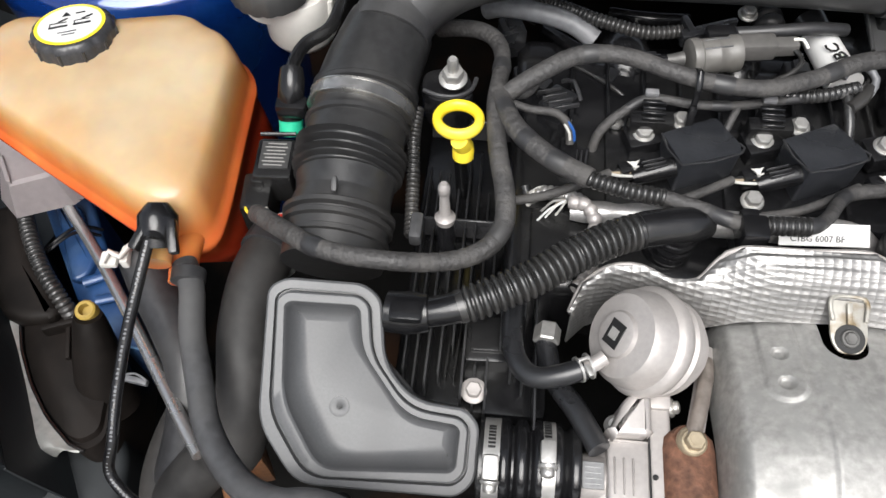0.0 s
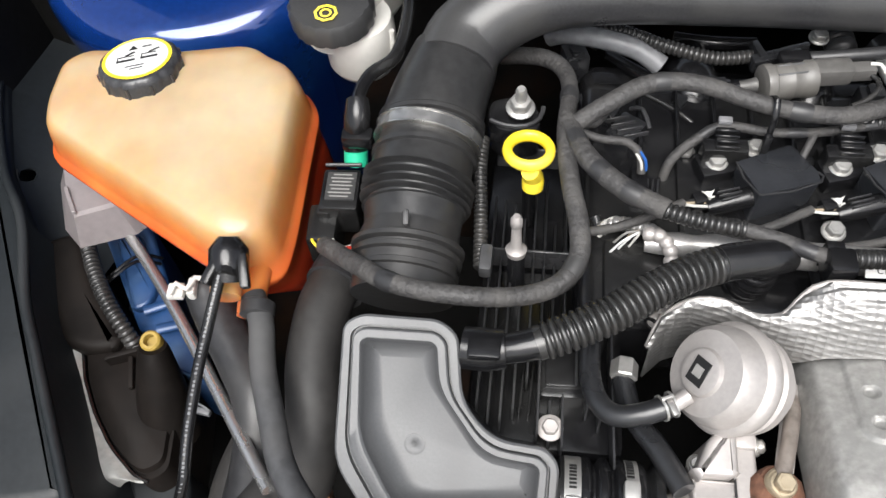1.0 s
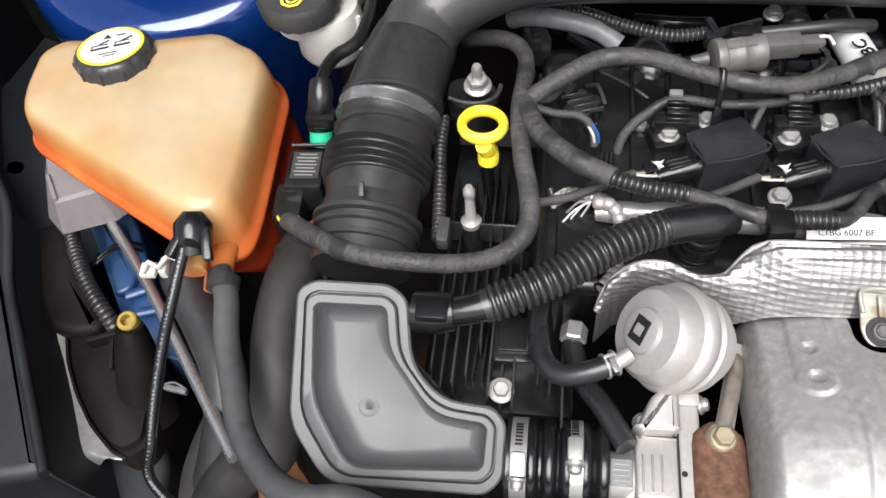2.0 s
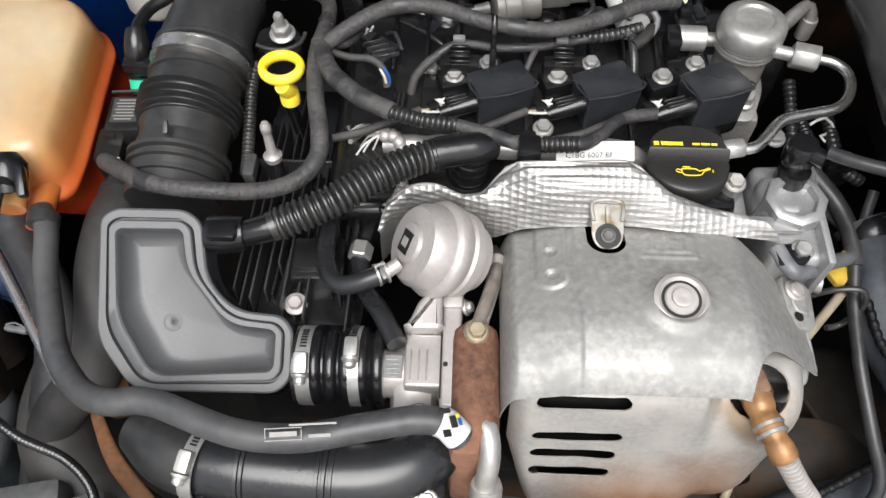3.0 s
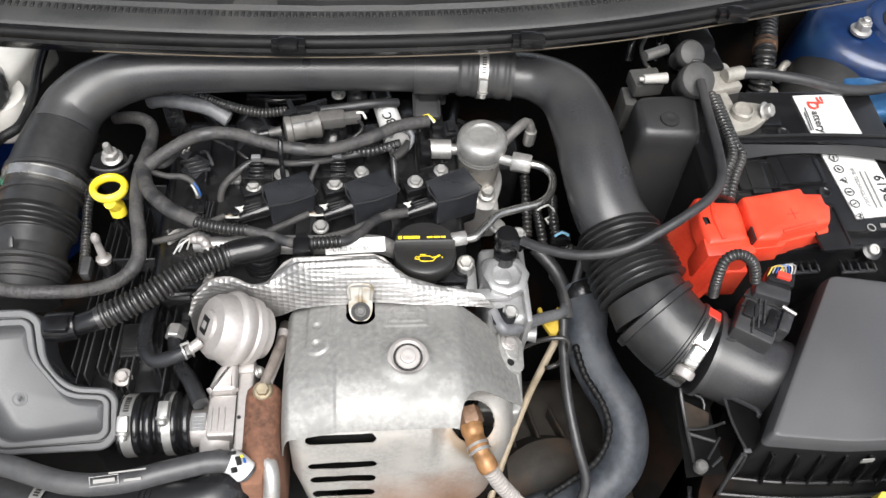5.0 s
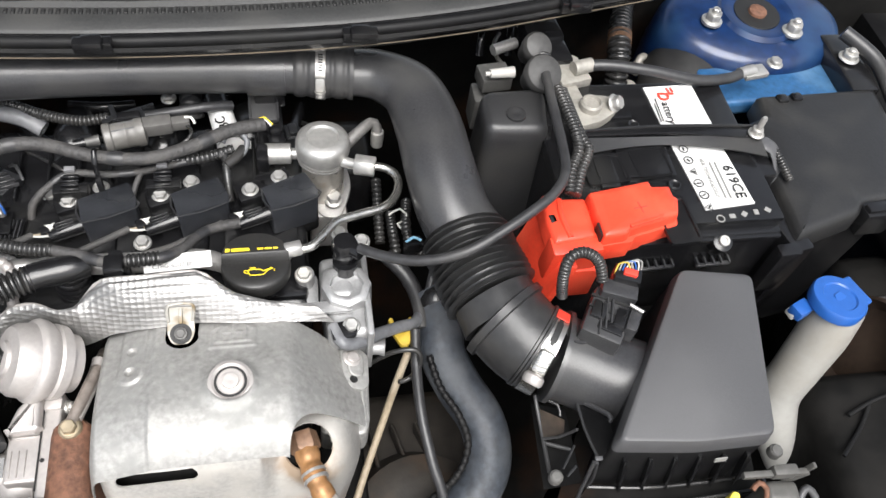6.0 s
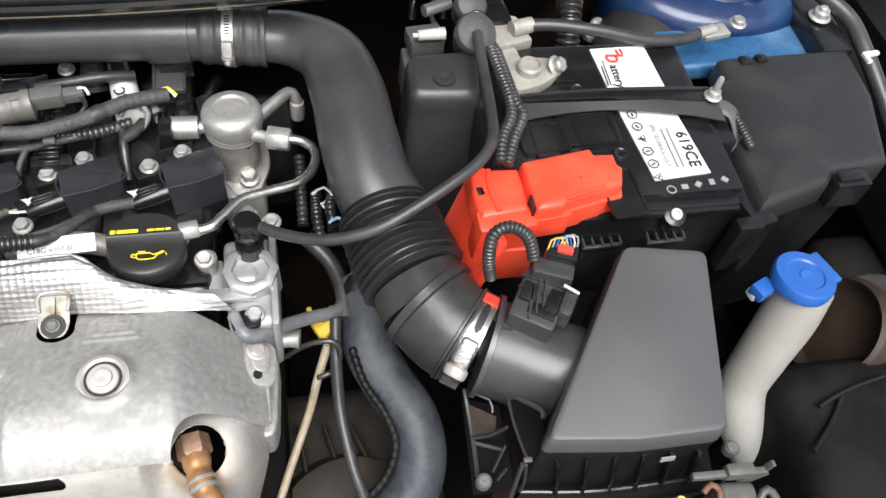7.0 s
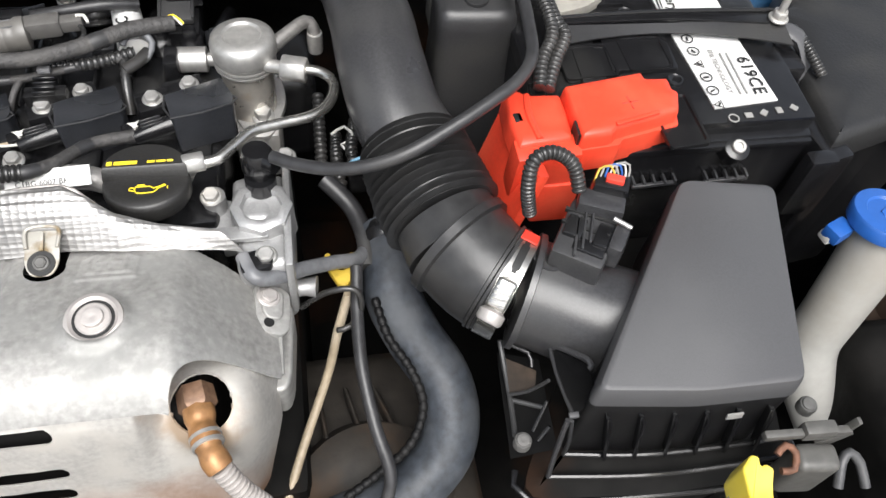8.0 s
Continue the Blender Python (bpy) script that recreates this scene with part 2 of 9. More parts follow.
def lathe(profile, origin, axis=(0, 0, 1), n=24, wave=None, hollow=False):
    """A turned shape: profile of (radius, height) along axis. wave: (count, depth) of grips."""
    bm = bmesh.new()
    m = axis_frame(origin, axis)
    rings = []
    for r, h in profile:
        ring = []
        for j in range(n):
            a = 2 * math.pi * j / n
            k = r
            if wave and r > 0.5 * max(p[0] for p in profile):
                k = r - wave[1] * (0.5 + 0.5 * math.cos(a * wave[0])) ** 4
            ring.append(bm.verts.new(m @ V((k * math.cos(a), k * math.sin(a), h))))
        rings.append(ring)
    if hollow:
        rings.append(rings[0])
    for a, b in zip(rings, rings[1:]):
        for j in range(n):
            bm.faces.new((a[j], a[(j + 1) % n], b[(j + 1) % n], b[j]))
    if not hollow:
        bm.faces.new(rings[0][::-1]), bm.faces.new(rings[-1])
    bmesh.ops.recalc_face_normals(bm, faces=bm.faces)
    return bm


def bevelled(bm, w, seg=2, angle=25):
    if w:
        es = [e for e in bm.edges if len(e.link_faces) == 2 and e.calc_face_angle(0) > radians(angle)]
        bmesh.ops.bevel(bm, geom=es, offset=w, segments=seg, affect="EDGES", profile=0.6)
    return bm


def box(c, s, rot=(0, 0, 0), bevel=0.002, seg=2, taper=1.0):
    """A block with rounded edges; taper scales its foot."""
    bm = bmesh.new()
    bmesh.ops.create_cube(bm, size=1.0)
    for v in bm.verts:
        k = taper if v.co.z < 0 else 1.0
        v.co = V((v.co.x * s[0] * k, v.co.y * s[1] * k, v.co.z * s[2]))
    bevelled(bm, min(bevel, min(s) * 0.45), seg)
    bmesh.ops.transform(bm, matrix=pose(*c, *rot), verts=bm.verts)
    return bm


def prism(outline, h, m=None, bevel=0.002, seg=2, foot=1.0):
    """A plate or block with a free outline, from height 0 down to -h in the frame m; foot scales its lower outline about its middle."""
    bm = bmesh.new()
    cx = sum(p[0] for p in outline) / len(outline)
    cy = sum(p[1] for p in outline) / len(outline)
    top = [bm.verts.new((x, y, 0)) for x, y in outline]
    low = [bm.verts.new((cx + (x - cx) * foot, cy + (y - cy) * foot, -h)) for x, y in outline]
    bm.faces.new(top), bm.faces.new(low[::-1])
    k = len(outline)
    for i in range(k):
        bm.faces.new((top[i], low[i], low[(i + 1) % k], top[(i + 1) % k]))
    bmesh.ops.recalc_face_normals(bm, faces=bm.faces)
    bevelled(bm, bevel, seg, 30)
    if m:
        bmesh.ops.transform(bm, matrix=m, verts=bm.verts)
    return bm


def tray(c, s, rot=(0, 0, 0), rim=0.003, dip=0.002, foot=0.92):
    """A block whose top is sunk inside a raised rim."""
    o = rounded([(-s[0] / 2, -s[1] / 2), (s[0] / 2, -s[1] / 2), (s[0] / 2, s[1] / 2), (-s[0] / 2, s[1] / 2)], min(s[:2]) * 0.12, 3)
    h = s[2] / 2
    return terrace([(scaled(o, foot), -h), (scaled(o, 0.99), h - 0.003), (o, h - 0.0015), (scaled(o, 0.985), h), (scaled(o, 1 - 2 * rim / min(s[:2])), h), (scaled(o, 1 - 2.4 * rim / min(s[:2])), h - dip), (scaled(o, 0.3), h - dip * 1.1)], pose(*c, *rot))


def scaled(outline, k):
    """The outline scaled about its middle."""
    cx, cy = sum(p[0] for p in outline) / len(outline), sum(p[1] for p in outline) / len(outline)
    return [(cx + (x - cx) * k, cy + (y - cy) * k) for x, y in outline]


def rounded(outline, r, n=5):
    """The outline with its corners rounded."""
    out, k = [], len(outline)
    for i in range(k):
        a, b, c = (V((*outline[j % k][:2], 0)) for j in (i - 1, i, i + 1))
        d1, d2 = a - b, c - b
        q = min(r, d1.length * 0.45, d2.length * 0.45)
        p1, p2 = b + d1.normalized() * q, b + d2.normalized() * q
        for s in range(n + 1):
            t = s / n
            p = p1 * (1 - t) ** 2 + b * 2 * t * (1 - t) + p2 * t * t
            out.append((p.x, p.y))
    return out


def inset(outline, d):
    """The outline moved inwards by d."""
    out, k = [], len(outline)
    area = sum(outline[i][0] * outline[(i + 1) % k][1] - outline[(i + 1) % k][0] * outline[i][1] for i in range(k))
    s = 1 if area > 0 else -1
    for i in range(k):
        a, b, c = (V((*outline[j % k][:2], 0)) for j in (i - 1, i, i + 1))
        t1, t2 = (b - a).normalized(), (c - b).normalized()
        n1, n2 = V((-t1.y, t1.x, 0)) * s, V((-t2.y, t2.x, 0)) * s
        nn = n1 + n2
        nn = nn.normalized() / max(0.35, nn.normalized().dot(n1)) if nn.length > 1e-6 else n1
        p = b + nn * d
        out.append((p.x, p.y))
    return out


def terrace(rings, m=None, cap=True):
    """Stacked outlines of equal length, each (outline, height), skinned one to the next and closed on top."""
    bm = bmesh.new()
    vs = [[bm.verts.new((x, y, h)) for x, y in o] for o, h in rings]
    for a, b in zip(vs, vs[1:]):
        k = len(a)
        for i in range(k):
            bm.faces.new((a[i], a[(i + 1) % k], b[(i + 1) % k], b[i]))
    if cap:
        bm.faces.new(vs[-1])
        bm.faces.new(vs[0][::-1])
    bmesh.ops.recalc_face_normals(bm, faces=bm.faces)
    if m:
        bmesh.ops.transform(bm, matrix=m, verts=bm.verts)
    return bm


def joined(*bms):
    out = bmesh.new()
    for b in bms:
        me = bpy.data.meshes.new("tmp")
        b.to_mesh(me)
        out.from_mesh(me)
        bpy.data.meshes.remove(me)
        b.free()
    return out


def lettering(text, size, m, depth=0.0002):
    """Raised letters in the frame m, from the middle."""
    cu = bpy.data.curves.new("letters", "FONT")
    cu.body, cu.size, cu.align_x, cu.align_y, cu.extrude, cu.resolution_u = text, size, "CENTER", "CENTER", depth, 2
    ob = new("letters", cu)
    me = bpy.data.meshes.new_from_object(ob.evaluated_get(bpy.context.evaluated_depsgraph_get()))
    bm = bmesh.new()
    bm.from_mesh(me)
    bpy.data.objects.remove(ob), bpy.data.curves.remove(cu), bpy.data.meshes.remove(me)
    bmesh.ops.transform(bm, matrix=m, verts=bm.verts)
    return bm


def sheet(fn, nu, nv, cut=None, thick=0.0012, snap=None):
    """A thin pressed sheet: fn(u, v) gives its place; cut(place) removes openings."""
    bm = bmesh.new()
    g = [[bm.verts.new(fn(i / nu, j / nv)) for j in range(nv + 1)] for i in range(nu + 1)]
    for i in range(nu):
        for j in range(nv):
            q = (g[i][j], g[i + 1][j], g[i + 1][j + 1], g[i][j + 1])
            mid = sum((v.co for v in q), V((0, 0, 0))) / 4
            if not (cut and cut(mid)):
                bm.faces.new(q)
    bmesh.ops.delete(bm, geom=[v for v in bm.verts if not v.link_faces], context="VERTS")
    if snap:
        for v in bm.verts:
            if v.is_boundary:
                v.co = snap(v.co)
    bmesh.ops.recalc_face_normals(bm, faces=bm.faces)
    bmesh.ops.solidify(bm, geom=bm.faces[:], thickness=thick)
    return bm


def plate(pts, thick=0.0016):
    """A flat web between a few corners."""
    bm = bmesh.new()
    bm.faces.new([bm.verts.new(p) for p in pts])
    bmesh.ops.solidify(bm, geom=bm.faces[:], thickness=thick)
    bmesh.ops.recalc_face_normals(bm, faces=bm.faces)
    return bm


def placed(bm, m):
    bmesh.ops.transform(bm, matrix=m, verts=bm.verts)
    return bm


ORIGIN = {}


def thing(name, at, label, category, group="", kind=""):
    """An empty at the base of a thing, which holds its parts."""
    e = new(name)
    e.empty_display_size = 0.02
    e.location = at
    ORIGIN[e] = V(at)
    return tagged(e, label, category, group, kind)


def part(name, bm, material, parent=None, label="", flatshade=False, sharp=40):
    """One mesh object from a bmesh in world places, under a thing or a part."""
    me = bpy.data.meshes.new(name)
    o = ORIGIN[parent] if parent else V((0, 0, 0))
    bmesh.ops.translate(bm, vec=-o, verts=bm.verts)
    bm.to_mesh(me)
    bm.free()
    me.materials.append(M[material] if isinstance(material, str) else material)
    if not flatshade:
        me.polygons.foreach_set("use_smooth", [True] * len(me.polygons))
        me.set_sharp_from_angle(angle=radians(sharp))
    ob = new(name, me)
    if parent:
        ob.parent = parent
    ORIGIN[ob] = o
    return tagged(ob, label)


def single(name, bm, material, label, category, group="", kind="", sharp=40):
    """A thing of one mesh."""
    vs = [v.co for v in bm.verts]
    base = V((sum(v.x for v in vs) / len(vs), sum(v.y for v in vs) / len(vs), min(v.z for v in vs)))
    bmesh.ops.translate(bm, vec=-base, verts=bm.verts)
    ob = part(name, bm, material, sharp=sharp)
    ob.location = base
    ORIGIN[ob] = base
    return tagged(ob, label, category, group, kind)


def hexbolt(p, axis=(0, 0, 1), r=0.0055, stud=0.0, h=0.006):
    """A flanged hexagon head, with a stud end where there is one."""
    bms = [lathe([(r * 1.32, 0), (r * 1.32, 0.001), (r * 1.15, 0.002), (r * 0.6, 0.0022)], p, axis, 18),
           bevelled(lathe([(r, 0.001), (r, h)], p, axis, 6), 0.0007, 1, 50)]
    if stud:
        bms.append(lathe([(r * 0.5, h - 0.001), (r * 0.5, h + stud * 0.8), (r * 0.36, h + stud)], p, axis, 12))
    else:
        bms.append(lathe([(r * 0.62, h - 0.0004), (r * 0.6, h + 0.0004), (r * 0.3, h + 0.0003)], p, axis, 14))
    return joined(*bms)


def clamp(p, axis, r, parent, up=(0, 0, 1), w=0.009, worm=True, turn=0.0, name="hose_clamp", slot=0.0012):
    """A worm-drive band round a hose."""
    band = lathe([(r, -w / 2), (r + 0.001, -w / 2), (r + 0.001, w / 2), (r, w / 2)], p, axis, 40, hollow=True)
    a = V(axis).normalized()
    u = (V(up) - a * V(up).dot(a)).normalized()
    u = Matrix.Rotation(radians(turn), 3, a) @ u
    s = a.cross(u)
    c = part(name, band, "steel", parent, "bright steel worm-drive clamp")
    if worm:
        q = V(p) + u * (r + 0.004)
        rot = Matrix((s, a, u)).transposed().to_4x4()
        house = box((0, 0, 0), (0.0135, w * 0.98, 0.0065), bevel=0.0022)
        bmesh.ops.transform(house, matrix=Matrix.Translation(q) @ rot, verts=house.verts)
        part("worm_housing", house, "steel", c)
        part("screw", hexbolt(q + s * 0.007, s, 0.0040, h=0.006), "steel", c)
        for i in range(7):
            b = box((0, 0, 0), (slot, w * 0.45, 0.0008), bevel=0)
            ang = 0.42 + i * 0.09
            k = Matrix.Rotation(-ang, 3, a)
            pos = V(p) + (k @ u) * (r + 0.0012)
            bmesh.ops.transform(b, matrix=Matrix.Translation(pos) @ Matrix((k @ s, a, k @ u)).transposed().to_4x4(), verts=b.verts)
            part("band_slot", b, "ink", c)
    return c


# ---- structure: the bay that holds it all ----
def structure(name, bm, material, label, category):
    return single(name, bm, material, label, category, kind="structure")


structure("ground", box((0, 0, -0.72), (160, 160, 0.04), bevel=0), mat("concrete", (0.22, 0.21, 0.19), 0.9, var=0.2, fine=40, coarse=0.8, bump=0.3, col2=(0.27, 0.26, 0.24)), "plain grey concrete yard under the car", "ground")
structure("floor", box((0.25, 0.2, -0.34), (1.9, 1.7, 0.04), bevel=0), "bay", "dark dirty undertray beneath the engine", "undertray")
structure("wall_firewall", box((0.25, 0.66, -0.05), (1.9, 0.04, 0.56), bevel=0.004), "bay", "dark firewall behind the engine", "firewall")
structure("wall_wing_passenger", box((-0.52, 0.2, -0.08), (0.04, 1.2, 0.5), bevel=0.004), "liner", "dark inner wing panel beside the coolant tank", "inner wing")
structure("wall_wing_driver", box((1.07, 0.2, -0.08), (0.04, 1.2, 0.5), bevel=0.004), "liner", "dark inner wing panel beside the fuse box", "inner wing")
structure("wall_front_panel", box((0.25, -0.08, -0.2), (1.6, 0.05, 0.28), bevel=0.01), "bay", "dark front cross panel below the engine", "front panel")
structure("bonnet", box((0.25, 0.70, 0.92), (1.7, 0.03, 1.0), (14, 0, 0), bevel=0.01), "liner", "raised bonnet with a dark underside", "bonnet")

# cowl below the windscreen: seal, ledge, row of drain holes, louvred panel
COWL = [(-0.1103, 0.4798, 0.2850), (0.0037, 0.4696, 0.2850), (0.0981, 0.4607, 0.2880), (0.1937, 0.4563, 0.2900), (0.2920, 0.4563, 0.2920), (0.3943, 0.4617, 0.2940), (0.4916, 0.4743, 0.2960), (0.5964, 0.4959, 0.2980), (0.7493, 0.5307, 0.3000)]


def sweep_section(path, section, step=0.02):
    """A strip: a section of (back, up) steps carried along a path."""
    pts, _ = smooth_path(path, step)
    bm = bmesh.new()
    rows = []
    for i, p in enumerate(pts):
        t = (pts[min(i + 1, len(pts) - 1)] - pts[max(i - 1, 0)]).normalized()
        b = V((-t.y, t.x, 0)).normalized()
        rows.append([bm.verts.new(p + b * y + V((0, 0, z))) for y, z in section])
    for a, b in zip(rows, rows[1:]):
        for j in range(len(section) - 1):
            bm.faces.new((a[j], b[j], b[j + 1], a[j + 1]))
    bmesh.ops.recalc_face_normals(bm, faces=bm.faces)
    return bm


cowl = thing("cowl_panel", COWL[3], "dusty black plastic windscreen cowl with a rubber seal", "cowl", kind="structure")
lip = part("front_lip", sweep_section(COWL, [(0.03, -0.03), (0.006, -0.016), (0.0, -0.003), (0.002, 0.002), (0.012, 0.006), (0.02, 0.005)]), "black", cowl)
part("lip_line", tube([V(p) + V((0, -0.0015, -0.007)) for p in COWL[1:]], 0.0006, 6, 0.03), mat("aged_tan_seal", (0.085, 0.066, 0.045), 0.6), cowl, "thin tan line along the lip")
seal = part("rubber_seal", tube([V(p) + V((0, 0.006, 0.003)) for p in COWL], 0.0055, 10, 0.02), "liner", cowl)
ledge = part("ledge", sweep_section(COWL, [(0.010, 0.001), (0.013, 0.006), (0.016, 0.008), (0.028, 0.0095), (0.032, 0.010), (0.034, 0.007), (0.043, 0.008), (0.046, 0.012), (0.30, 0.055)]), "cowl", cowl)
cp, _ = smooth_path(COWL, 0.0058)
holes = []
for a, b in zip(cp, cp[1:]):
    t = (b - a).normalized()
    n = V((-t.y, t.x, 0))
    holes.append(box(a + n * 0.0385 + V((0, 0, 0.0063)), (0.0036, 0.0066, 0.0050), (6, 0, math.degrees(math.atan2(t.y, t.x))), bevel=0.0008, seg=1))
part("drain_holes", joined(*holes), "ink", cowl)
def cowl_run(x0, x1, back, up, n=8):
    """A line along the cowl between two stations."""
    xs, ys, zs = zip(*COWL)
    return [V((x, np.interp(x, xs, ys) + back, np.interp(x, xs, zs) + up)) for x in np.linspace(x0, x1, n)]


for x0, x1 in ((-0.06, 0.125), (0.165, 0.44), (0.47, 0.56)):
    lou = part("louvre_panel", sweep_section(cowl_run(x0, x1, 0, 0), [(0.0455, 0.0115), (0.0470, 0.0165), (0.0540, 0.0185), (0.0600, 0.0200), (0.0610, 0.0150)]), "cowldark", cowl, "dark smooth air intake panel")
    part("rim", tube([V((x0 + 0.003, 0, 0)) + V((0, 1, 0)) * (cowl_run(x0, x1, 0.048, 0)[0].y) + V((0, 0, cowl_run(x0, x1, 0, 0.016)[0].z)), *cowl_run(x0 + 0.004, x1 - 0.004, 0.0612, 0.0205), V((x1 - 0.003, cowl_run(x0, x1, 0.048, 0)[-1].y, cowl_run(x0, x1, 0, 0.016)[-1].z))], 0.0013, 8, 0.01), "satin", lou)
    for k in range(6):
        part("slat", tube(cowl_run(x0 + 0.004, x1 - 0.004, 0.068 + 0.012 * k, 0.0185 + 0.0023 * k), 0.0036, 6, 0.02), "black", lou)
for px in [(0.1787, 0.4499, 0.3000), (0.3917, 0.4555, 0.3020), (0.5929, 0.4903, 0.3040)]:
    c = part("clip", joined(box(px, (0.03, 0.010, 0.012), bevel=0.002), box(V(px) + V((0, -0.003, 0.005)), (0.018, 0.014, 0.010), bevel=0.004)), "black", cowl, "black spring clip on the cowl lip")

# blue painted strut towers
tower = thing("strut_tower", (0.8737, 0.6026, 0.1900), "dusty blue painted strut tower with two nuts", "strut tower", kind="structure")
TC = V((0.8490, 0.5746, 0.2220))
part("turret", placed(lathe([(0.115, -0.5), (0.115, -0.055), (0.111, -0.022), (0.103, -0.006), (0.092, 0), (0.05, 0.002), (0.001, 0.002)], (0, 0, 0), (0, -0.05, 1), 64), Matrix.Translation(TC) @ Matrix.Diagonal((1.0, 0.70, 1.0, 1.0))), "towerblue", tower)
part("strut_ring", lathe([(0.046, 0.001), (0.042, 0.006), (0.034, 0.0055), (0.027, 0.003), (0.001, 0.0028)], TC, (0, -0.05, 1), 48), "towerblue", tower)
part("strut_recess", lathe([(0.027, 0.0025), (0.0262, 0.0040), (0.001, 0.0041)], TC, (0, -0.05, 1), 36), "ink", tower, "dark recess round the strut top")
part("wing_shelf", box((0.8500, 0.4900, 0.1920), (0.1750, 0.0560, 0.0200), (0, 0, 1.5), bevel=0.007, seg=4), "dustyblue", tower, "light dusty blue shelf below the tower")
part("strut_cap", lathe([(0.011, 0.002), (0.010, 0.007), (0.007, 0.009), (0.001, 0.009)], TC, (0, -0.05, 1), 24), "rust", tower)
for p in [(0.7883, 0.5607, 0.2250), (0.8771, 0.5411, 0.2250)]:
    part("strut_nut", joined(hexbolt(p, (0, 0, 1), 0.0085, 0.005, 0.013), lathe([(0.0115, 0), (0.0115, 0.003), (0.009, 0.0045)], p, n=20)), "steel", tower, "white zinc nut on a stud")
part("wing_flange", box((0.8866, 0.5562, 0.1780), (0.1452, 0.1296, 0.0200), (0, 0, 1.5), bevel=0.006), "dustyblue", tower, "light dusty blue flange")
part("flange_nut", hexbolt((0.9273, 0.4992, 0.2250), (0, 0, 1), 0.0085, 0.004, 0.008), "steel", tower)
part("flange_pad", box((0.9304, 0.4981, 0.2070), (0.0338, 0.0891, 0.0300), (0, 0, -0.8), bevel=0.005), "black", tower)

tower2 = thing("strut_tower", (-0.3010, 0.5624, 0.1200), "glossy blue painted strut tower behind the coolant tank", "strut tower", kind="structure")
TL = V((-0.3120, 0.6560, 0.1460))
part("turret", placed(lathe([(0.130, -0.4), (0.136, -0.075), (0.1365, -0.045), (0.1358, -0.024), (0.132, -0.011), (0.125, -0.003), (0.116, 0.001), (0.080, 0.003), (0.05, 0.002), (0.001, 0.001)], (0, 0, 0), (0.0, -0.10, 1), 96), Matrix.Translation(TL) @ Matrix.Diagonal((1.10, 1.0, 1.0, 1.0))), "blue", tower2)

# panels beside the coolant tank and the headlamps
structure("trim_wing_edge", prism(rounded([(-0.3669, 0.1412), (-0.6170, 0.6744), (-0.5300, 0.6900), (-0.5020, 0.5500), (-0.4550, 0.4470), (-0.4130, 0.3880), (-0.3790, 0.3130), (-0.3500, 0.2650), (-0.2850, 0.1600)], 0.02), 0.2, pose(0, 0, 0.05), bevel=0.012, seg=3), "wing", "dark blue-grey plastic wing edge trim", "trim")
WING_OUT = [(-0.540, 0.70, 0.030), (-0.506, 0.55, 0.035), (-0.459, 0.45, 0.035), (-0.420, 0.385, 0.030)]
WING_IN = [(-0.390, 0.70, -0.02), (-0.350, 0.55, -0.03), (-0.350, 0.45, -0.03), (-0.375, 0.380, -0.03)]
DRAIN = V((-0.4500, 0.4510, 0.0250))


def wing_panel(u, v):
    a = [np.interp(u, (0, 0.5, 0.85, 1), [p[k] for p in WING_OUT]) for k in range(3)]
    b = [np.interp(u, (0, 0.5, 0.85, 1), [p[k] for p in WING_IN]) for k in range(3)]
    return V(a).lerp(V(b), v) - V((0, 0, 0.010 * math.sin(math.pi * min(1, v * 1.6))))


def in_drain(p):
    return ((p.x - DRAIN.x) * 2.2) ** 2 + (p.y - DRAIN.y) ** 2 < 0.0105 ** 2


def drain_edge(p):
    d = V(((p.x - DRAIN.x) * 2.2, p.y - DRAIN.y, 0))
    q = d.normalized() * 0.0105
    return V((DRAIN.x + q.x / 2.2, DRAIN.y + q.y, p.z)) if d.length < 0.018 else p


structure("inner_wing", sheet(wing_panel, 110, 70, in_drain, 0.002, drain_edge), "wing", "dusty blue-grey inner wing panel with a round drain hole", "inner wing")
member = thing("side_member", (-0.29, 0.35, -0.06), "slate-blue painted chassis member with pressed ribs under the tank", "side member", kind="structure")
MEM = [(-0.3780, 0.4200), (-0.3300, 0.4250), (-0.2692, 0.3229), (-0.2400, 0.2900), (-0.2380, 0.2760), (-0.2633, 0.2830), (-0.2800, 0.3030), (-0.3087, 0.3193)]
part("beam", prism(MEM, 0.10, pose(0, 0, 0.0), bevel=0.005, seg=3), "memberblue", member)
part("pad", prism(rounded([(-0.3560, 0.4080), (-0.3330, 0.4090), (-0.2990, 0.3560), (-0.3010, 0.3380), (-0.3130, 0.3300)], 0.006, 4), 0.012, pose(0, 0, 0.008), bevel=0.004, seg=3), "memberblue", member)
for k in range(3):
    part("pressed_rib", tube([(-0.3210 + 0.0165 * k, 0.3480 - 0.0160 * k, 0.005), (-0.2980 + 0.0150 * k, 0.3640 - 0.0205 * k, 0.004)], 0.0048, 10, flat=0.6), "memberblue", member)
part("edge_bead", tube([(-0.2800, 0.3030, 0.001), (-0.2633, 0.2830, 0.001), (-0.2390, 0.2770, 0.001)], 0.0011, 8, 0.02), "dustyblue", member)
for k in range(2):
    single("cable_tie", tube([(-0.3480, 0.3480 + 0.006 * k, 0.006), (-0.3345, 0.3506 + 0.006 * k, 0.022), (-0.3179, 0.3704 + 0.006 * k, 0.022), (-0.3050, 0.3800 + 0.006 * k, 0.004)], 0.0016, 8), "black", "black tie strap round the blue chassis member", "tie")

